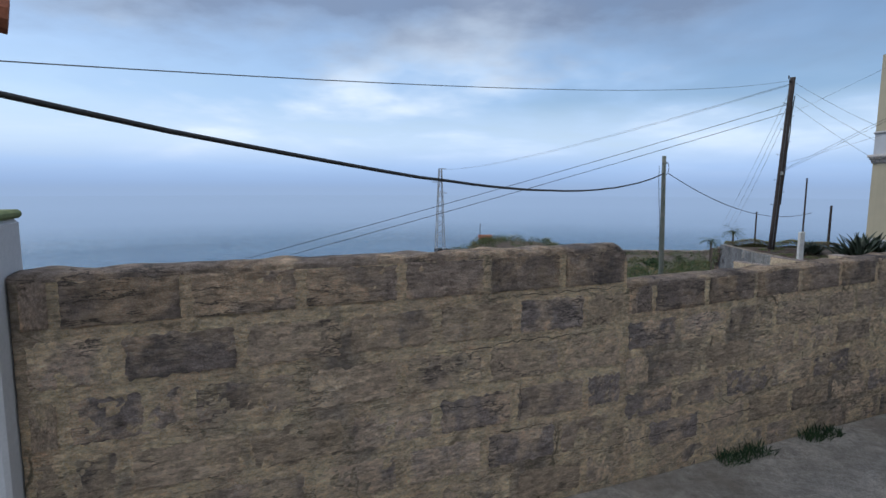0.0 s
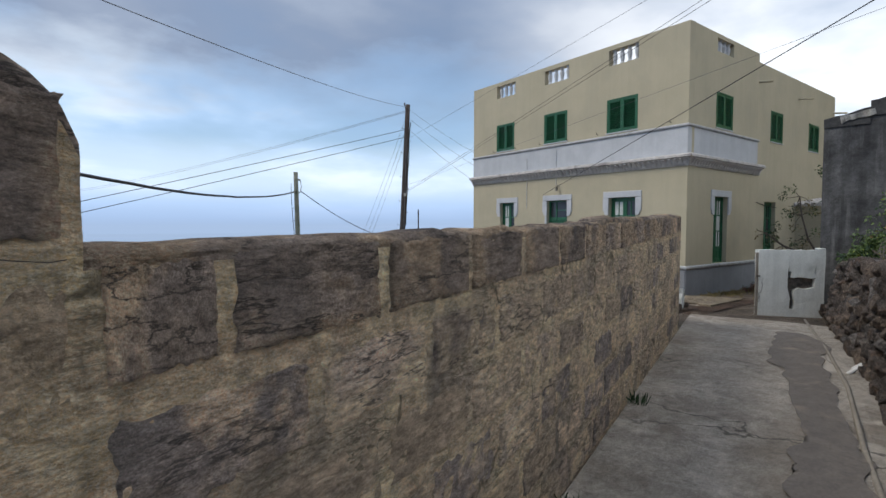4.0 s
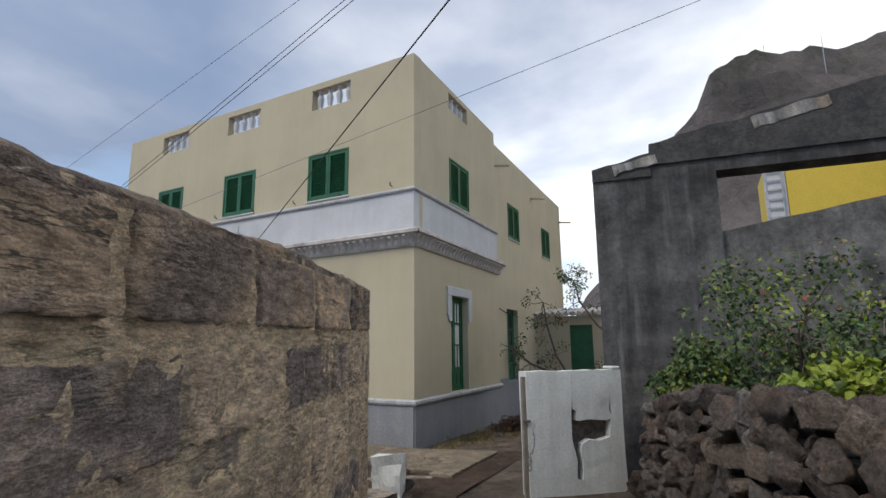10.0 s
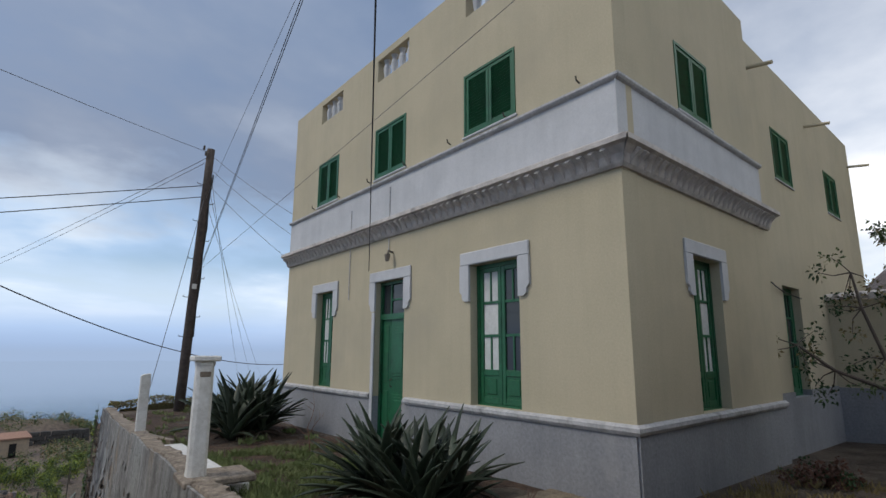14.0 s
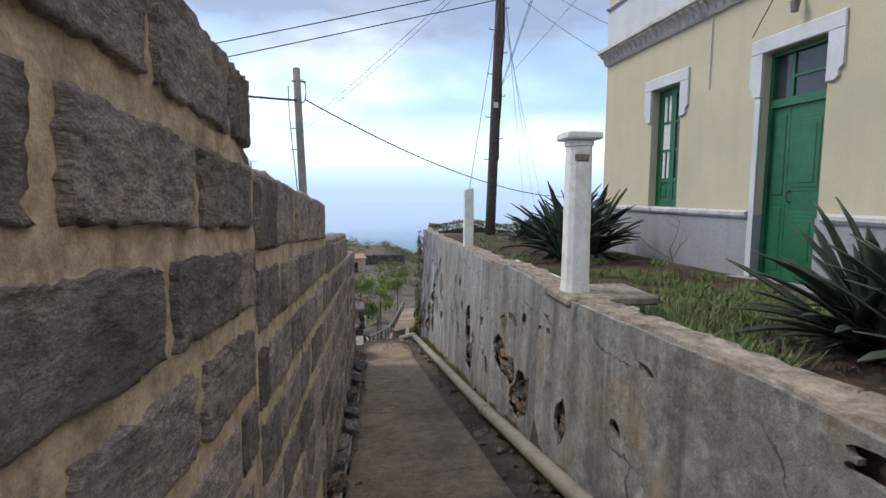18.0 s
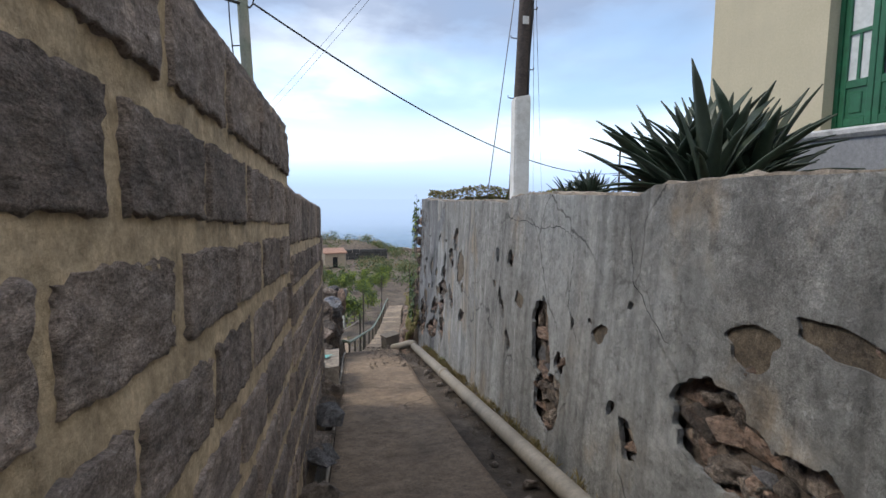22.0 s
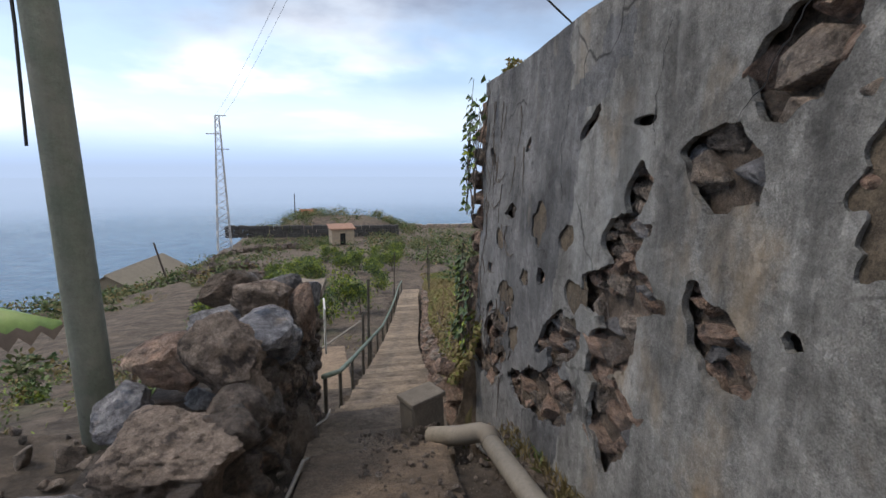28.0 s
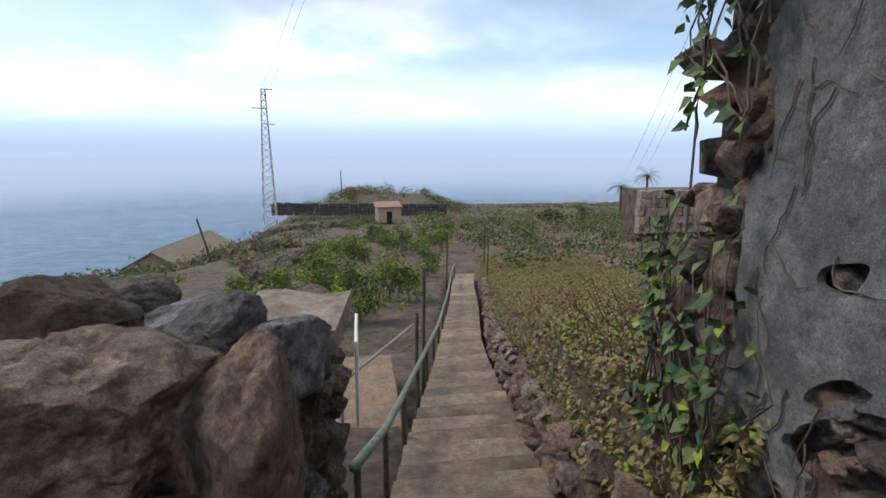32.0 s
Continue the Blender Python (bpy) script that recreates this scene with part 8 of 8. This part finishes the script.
for _ in range(60):
    y = 24.4 + 5 * r_.random()
    x = path_x(y) + r_.uniform(0.9, 1.9)
    z = ground_z(x, y)
    tube(bm, [(x, y, z), (x + r_.gauss(0, 0.08), y + r_.gauss(0, 0.08), z + 0.3), (x + r_.gauss(0, 0.2), y + r_.gauss(0, 0.2), z + r_.uniform(0.45, 0.8))], 0.008, 4, 0.004)
tagged(link("dry_stems", bm, M["cane"]), "thin bare stems standing in the creeper", "stems", kind="stuff")
bank_wall = thing("bank_wall", "low retaining wall of brown stones beside the steps", "stone wall", kind="structure")
y_ = 24.3
while y_ < 42:
    zb = lerp(PATHZ, y_)
    for k in range(3):
        sz = r_.uniform(0.22, 0.34)
        stone(bank_wall, path_x(y_) + 0.70 + k * 0.02 + r_.uniform(-0.03, 0.05), y_ + r_.uniform(-0.06, 0.06), zb + 0.05 + k * 0.22, sz, r_, WARM)
    y_ += 0.27 + max(0, y_ - 32) * 0.02

# ivy and bare stones on the far end of the garden wall
ivy = thing("ivy", "ivy with fresh green leaves climbing the wall end", "ivy", garden_wall.matrix_world)
bm = bmesh.new()
verts, faces, idx = [], [], []
r_ = random.Random(66)
for k in range(38):
    s = C_S1 + r_.uniform(-0.2, 0.42)
    z = -3.6
    if k > 22:
        s, z = C_S1 + r_.uniform(-0.2, 0.38), r_.uniform(-2.3, -1.6)
    p = Vector((C_S1 - s, -0.09 - 0.04 * max(0, -0.9 - z), z))
    pts = [p.copy()]
    top_ = r_.uniform(-3.0, -2.45) if k <= 22 else r_.uniform(-1.3, -0.9)
    while pts[-1].z < top_ and len(pts) < 22:
        q = pts[-1] + Vector((r_.gauss(0, 0.06), 0.004, r_.uniform(0.05, 0.14)))
        q.x = max(-0.46 + 0.20 * max(0, q.z + 1.9), q.x)
        pts.append(q)
        if r_.random() < (0.6 if k <= 22 else 0.7):
            for _ in range(r_.choice((1, 1, 2))):
                n0 = len(faces)
                leaf_quads(verts, faces, q + Vector((r_.gauss(0, 0.03), -0.02, 0)), Vector((r_.gauss(0, 1), -0.7, r_.gauss(0, 0.6))), Vector((0, -1, 0.3)), r_.uniform(0.045, 0.085), r_.uniform(0.05, 0.085), 0.3)
                idx.extend([r_.choice((0, 0, 0, 1, 2, 2, 2))] * (len(faces) - n0))
    if len(pts) > 2:
        tube(bm, pts, 0.007, 4, 0.003)
for k in range(46):
    s = C_S1 - 0.15 - 1.3 * r_.random() ** 1.5
    z = r_.choice((r_.uniform(-1.7, -1.1), r_.uniform(-2.6, -1.6), r_.uniform(-3.5, -2.6)))
    a = r_.uniform(-2.4, -0.7)
    pts = []
    for q in range(9):
        pts.append(Vector((C_S1 - s, plaster_y(s, z) - 0.008, z)))
        a += r_.gauss(0, 0.4)
        s, z = min(C_S1 - 0.02, s + 0.035 * math.cos(a)), min(top_c(s) - 0.03, z + 0.045 * math.sin(a))
    tube(bm, pts, 0.0045, 4, 0.002)
part("stem", bm, M["twig"], ivy)["kind"] = "stuff"
ob = new("leaves", from_lists("leaves", verts, faces, [M["leaf"], M["leaflime"], M["leafdark"]], idx))
ob.parent = ivy
endf = thing("wall_end_rubble", "bare brown rubble at the ruined wall end", "rubble", kind="structure")
for k in range(15):
    z = -4.3 + 0.225 * k
    reach = 0.36 + 0.07 * max(0, -1.2 - z) + r_.uniform(-0.05, 0.05)
    x_ = 0.05
    while x_ < reach:
        sz = r_.uniform(0.18, 0.28)
        p = garden_wall.matrix_world @ Vector((-x_ - sz * 0.4, 0.10 - 0.04 * max(0, -0.9 - z) + r_.uniform(-0.03, 0.02), z + r_.uniform(-0.03, 0.03)))
        stone(endf, p.x, p.y, p.z, sz * 1.2, r_, WARM)
        x_ += sz * 0.78
    for dy in (0.3, 0.5):
        p = garden_wall.matrix_world @ Vector((-reach + 0.05, dy, z))
        stone(endf, p.x, p.y, p.z, 0.34, r_, FINE)
bm = boxes((-0.36, -0.002, 0.035, 0.5, -4.5, -1.05))
part("core", bm, M["rockred"], endf).matrix_world = garden_wall.matrix_world

# palms far off, a banana leaf
def palm(x, y, z, h, seed, label):
    t = thing("palm", label, "palm tree", pose(x, y, z))
    part("trunk", tube(bmesh.new(), [(0, 0, -0.3), (0.05, 0, h * 0.5), (0, 0, h)], 0.22, 8, 0.16), M["twig"], t)
    r = random.Random(seed)
    verts, faces = [], []
    for k in range(34):
        az, el = r.uniform(0, 6.28), r.uniform(-0.6, 1.2)
        p = Vector((0, 0, h))
        d = Vector((math.cos(az) * math.cos(el), math.sin(az) * math.cos(el), math.sin(el)))
        for q in range(9):
            p2 = p + d * 0.24
            d = (d + Vector((0, 0, -0.16))).normalized()
            for sgn in (-1, 1):
                sd = d.cross(Vector((0, 0, 1))).normalized() * sgn
                leaf_quads(verts, faces, p, sd + d * 0.9 + Vector((0, 0, -0.2)), Vector((0, 0, 1)), 0.5 * (1 - 0.07 * q), 0.07, 0.2)
            p = p2
    ob = new("fronds", from_lists("fronds", verts, faces, [M["palm"]]))
    ob.parent = t


palm(45.8, 88.4, ground_z(45.8, 88.4), 4.3, 1, "date palm standing on the far slope")
palm(51.5, 92.0, ground_z(51.5, 92), 5.8, 2, "tall palm on the far terrace")
palm(37.4, 81.4, ground_z(37.4, 81.4), 1.6, 3, "low bushy palm on the far slope")
bush("shrub", 34.1, 82.7, ground_z(34.1, 82.7), 1.5, 31, LV, (2, 0, 6, 0, 0), "round dark bush on the far slope", "bush", 0.3, 20, 60)
bl = thing("banana_plant", "drooping banana leaf with torn brown fringe", "banana plant", pose(7.2, 25.6, -4.72))
part("stem", tube(bmesh.new(), [(-1.2, 0.3, 0), (-1.1, 0.3, 0.9), (-0.8, 0.2, 1.25)], 0.09, 8, 0.05), M["banana"], bl)
bm = bmesh.new()
rows_ = []
for k in range(25):
    t = k / 24
    c = Vector((-0.9 + 2.5 * t, 0.2 - 0.5 * t, 1.28 + 0.28 * math.sin(t * 2.6)))
    w_ = 0.34 * math.sin(math.pi * min(1, 0.1 + t * 0.88)) + 0.02
    jag = 0.06 * (k % 2)
    rows_.append([bm.verts.new(c + Vector((0, w_, -0.06))), bm.verts.new(c), bm.verts.new(c + Vector((0.02, -w_ * 0.5, -w_ * 0.7 - jag))), bm.verts.new(c + Vector((0.03, -w_ * 0.6, -w_ * 1.25 - jag * 2)))])
for a, b in zip(rows_, rows_[1:]):
    for j in range(3):
        fc = bm.faces.new((a[j], b[j], b[j + 1], a[j + 1]))
        fc.material_index = 1 if j == 2 else 0
part("blade", bm, [M["banana"], M["agavedry"]], bl, smooth=True)

# tumbled stones along the old terraces
r_ = random.Random(91)
verts, faces = [], []
for _ in range(620):
    line = r_.choice((0, 1, 2, 3))
    t_ = r_.random()
    x_, y_ = ((1.5 + 5 * t_, 62 + 2 * t_), (-1.5 + 2 * t_, 64 + 26 * t_), (6.5 + 2.0 * t_, 46 + 14 * t_), (2 + 9 * t_, 84 + 3 * t_))[line]
    x_, y_ = x_ + r_.gauss(0, 0.35), y_ + r_.gauss(0, 0.35)
    src = r_.choice(STONES)
    k_ = r_.uniform(0.3, 0.75)
    n0 = len(verts)
    rot = Euler((r_.uniform(0, 6), r_.uniform(0, 6), r_.uniform(0, 6))).to_matrix()
    base_ = Vector((x_, y_, ground_z(x_, y_) + k_ * r_.uniform(0.1, 0.8)))
    verts.extend(tuple(base_ + rot @ v.co * k_) for v in src.vertices)
    faces.extend(tuple(n0 + i for i in p.vertices) for p in src.polygons)
tagged(new("terrace_stones", from_lists("terrace_stones", verts, faces, [M["rockdark"]])), "tumbled dark stones along the old terraces", "stones", kind="stuff")
# litter of dry leaves and stalks in the yard
spots = [(x, y, ground_z(x, y) + 0.02, 0.3) for x, y in [(r_.uniform(12.3, 14.4), r_.uniform(8.6, 13.5)) for _ in range(110)]]
tufts("yard_litter", spots, 8, 22, 0.07, M["agavedry"], "dry stalks and leaf litter on the yard earth", 0.010)

verts, faces = [], []
for q_ in range(1700):
    x_, y_ = r_.uniform(6.5, 10.3), r_.uniform(19.2, 26.5)
    k_ = 0.05 + 0.22 * r_.random() ** 2.2
    if q_ >= 420:
        y_ = r_.uniform(9.2, 22.4)
        x_ = wall_c_x(y_) - r_.uniform(0.02, 0.5) if q_ % 3 else wall_b_x(y_) + r_.uniform(0.03, 0.22)
        k_ = 0.02 + 0.10 * r_.random() ** 2.5
    lift = ground_z(x_, y_)
    if q_ >= 980:
        y_ = 22.75 - 2.2 * r_.random() ** 2.4
        x_ = r_.uniform(wall_b_x(y_) + 0.5, wall_c_x(y_) - 0.08)
        k_ = 0.010 + 0.045 * r_.random() ** 4
        lift = lerp(PATHZ, min(y_, 22.6)) + (0.0 if abs(x_ - path_x(y_)) < 0.46 else -0.05)
    src = r_.choice(STONES)
    n0 = len(verts)
    rot = Euler((r_.uniform(0, 6), r_.uniform(0, 6), r_.uniform(0, 6))).to_matrix()
    base_ = Vector((x_, y_, lift + k_ * 0.2))
    verts.extend(tuple(base_ + rot @ v.co * k_) for v in src.vertices)
    faces.extend(tuple(n0 + i for i in p.vertices) for p in src.polygons)
tagged(new("loose_stones", from_lists("loose_stones", verts, faces, [M["rock"]])), "small loose stones strewn over the dry ground", "stones", kind="stuff")

# ---- the blocks of the walls ----
BLK_A = [block_mesh("block", 0.5, 0.25, 40 + i, M[("blockA", "blockTan", "blockA", "blockTan", "blockA", "blockDark")[i % 6]], 0.006, 0.026) for i in range(12)]
CAP_A = [block_mesh("block", 0.5, 0.25, 60 + i, M["capA"], 0.012, 0.018) for i in range(5)]
BLK_B = [block_mesh("block", 0.5, 0.25, 80 + i, M["block"], 0.012, 0.024) for i in range(10)]
lay_blocks(wall_a, A_X0 + 0.02, A_STEP, lambda x: 1.275, lambda x: LANE, 0.0, BLK_A, CAP_A, 11, 0.622, 0.325, 0.055, (0.16, 0.43), 0.315)
lay_blocks(wall_a, A_STEP + 0.01, A_X1, lambda x: 0.985 if x < A_STEP + 0.02 else top_a(x), lambda x: LANE, 0.021, BLK_A, CAP_A, 12, 0.586, 0.292, 0.05, (0.27, 0.55))
B_LAY = [(-0.065, 0.215, 0.235, (0.18, 0.33)), (-0.065, 0.24, 0.275, (0.35, 0.39, 0.14, 0.37)), (-0.066, 0.237, 0.262, (0.17, 0.39)), (-0.068, 0.215, 0.335, (0.2, 0.35)), (-0.1, 0.215, 0.215, (0.2, 0.2))]
for k_, ((a_, b_, za_, zb_), (sl_, bh_, first_, leads_)) in enumerate(zip(B_STEPS, B_LAY)):
    lay_blocks(wall_b, a_ + (0.24 if a_ == 0 else 0.01), b_, lambda x, a_=a_, za_=za_, sl_=sl_: za_ + sl_ * (x - a_) - 0.006, lambda x: foot_b(x) + 0.30, sl_, BLK_B, BLK_B, 30 + k_, 0.458, bh_, 0.045, leads_, first_)


# ---- cracks ----
def crack(wall, pts, width, seed, y=-0.026):
    """A thin jagged dark gap along points (x, z) of a wall's face."""
    r = random.Random(seed)
    bm = bmesh.new()
    line = []
    for (xa, za), (xb, zb) in zip(pts, pts[1:]):
        n = max(2, int(math.hypot(xb - xa, zb - za) / 0.035))
        line += [(xa + (xb - xa) * k / n + r.uniform(-0.012, 0.012), za + (zb - za) * k / n + r.uniform(-0.012, 0.012)) for k in range(n)]
    line.append(pts[-1])
    prev = None
    for k, (x, z) in enumerate(line):
        w = width * r.uniform(0.35, 1.2) * min(1, 0.25 + 3 * min(k, len(line) - 1 - k) / len(line))
        j = min(k, len(line) - 2)
        d = Vector((line[j + 1][0] - line[j][0], line[j + 1][1] - line[j][1])).normalized()
        pair = [bm.verts.new((x - d.y * w * sgn, y, z + d.x * w * sgn)) for sgn in (-1, 1)]
        if prev:
            bm.faces.new((prev[0], prev[1], pair[1], pair[0]))
        prev = pair
    part("crack", bm, M["dark"], wall)


CR_A = [[(-1.0, 0.621), (-0.6, 0.619), (-0.3, 0.635), (0.08, 0.628), (0.43, 0.652)], [(-0.30, 0.31), (-0.29, 0.16), (-0.31, 0.0)], [(-0.58, -0.028), (-0.32, -0.026), (0.0, -0.026)], [(0.0, -0.026), (0.035, -0.311)],
        [(0.035, -0.311), (0.39, -0.323), (0.93, -0.322), (1.8, -0.29), (2.66, -0.243)], [(2.66, -0.243), (2.70, -0.42)], [(-0.6, 0.959), (-0.1, 0.964), (0.62, 0.965)], [(-1.15, 0.232), (-0.92, 0.235), (-0.57, 0.19)],
        [(2.75, 0.32), (2.78, 0.10), (3.3, 0.12)], [(4.6, 0.62), (5.1, 0.64), (5.13, 0.38)], [(6.2, 0.34), (6.8, 0.36)]]
for k_, c_ in enumerate(CR_A):
    crack(wall_a, c_, 0.0028, 500 + k_)
for k_, c_ in enumerate([[(4.66, -0.34), (4.70, -0.55), (4.67, -0.80), (4.71, -1.1)]]):
    crack(wall_b, c_, 0.009, 540 + k_, -0.013)


def plaster_crack(pts, width, seed):
    r = random.Random(seed)
    line = []
    for (sa, za), (sb_, zb) in zip(pts, pts[1:]):
        n = max(2, int(math.hypot(sb_ - sa, zb - za) / 0.03))
        line += [(sa + (sb_ - sa) * k / n + r.uniform(-0.012, 0.012), za + (zb - za) * k / n + r.uniform(-0.010, 0.010)) for k in range(n)]
    bm = bmesh.new()
    prev = None
    for k, (s, z) in enumerate(line[:-1]):
        d = Vector((line[k + 1][0] - s, line[k + 1][1] - z)).normalized()
        w = width * r.uniform(0.3, 1.2) * min(1, 0.2 + 3 * min(k, len(line) - 1 - k) / len(line))
        pair = [bm.verts.new((C_S1 - (s - d.y * w * g), plaster_y(s, z) - 0.004, z + d.x * w * g)) for g in (-1, 1)]
        if prev:
            bm.faces.new((prev[0], prev[1], pair[1], pair[0]))
        prev = pair
    part("crack", bm, M["dark"], garden_wall)


CR_C = [[(4.97, -0.90), (4.97, -1.33), (4.99, -1.66), (5.17, -2.15), (5.28, -2.41)], [(4.90, -0.98), (4.54, -0.99), (4.34, -0.98), (4.0, -1.02), (3.6, -0.98), (3.2, -1.05)], [(1.01, -0.91), (0.71, -0.94), (0.59, -0.85)],
        [(0.59, -0.85), (0.25, -0.94), (0.08, -1.0)], [(-0.55, -0.72), (-0.61, -0.82), (-0.75, -0.87), (-1.3, -0.84)], [(7.27, -1.15), (7.45, -1.40), (7.62, -1.62)], [(6.6, -1.75), (6.75, -1.95), (6.85, -2.3)],
        [(2.6, -0.85), (2.5, -1.2), (2.1, -1.45)], [(3.3, -1.1), (3.35, -1.5), (3.1, -1.75)], [(5.9, -1.0), (5.95, -1.3)], [(8.0, -1.1), (8.1, -1.45), (8.05, -1.7)], [(9.0, -1.2), (9.1, -1.6), (9.0, -2.0)], [(9.8, -1.4), (9.9, -2.0), (10.0, -2.3)]]
for k_, c_ in enumerate(CR_C):
    plaster_crack(c_, 0.0032, 600 + k_)
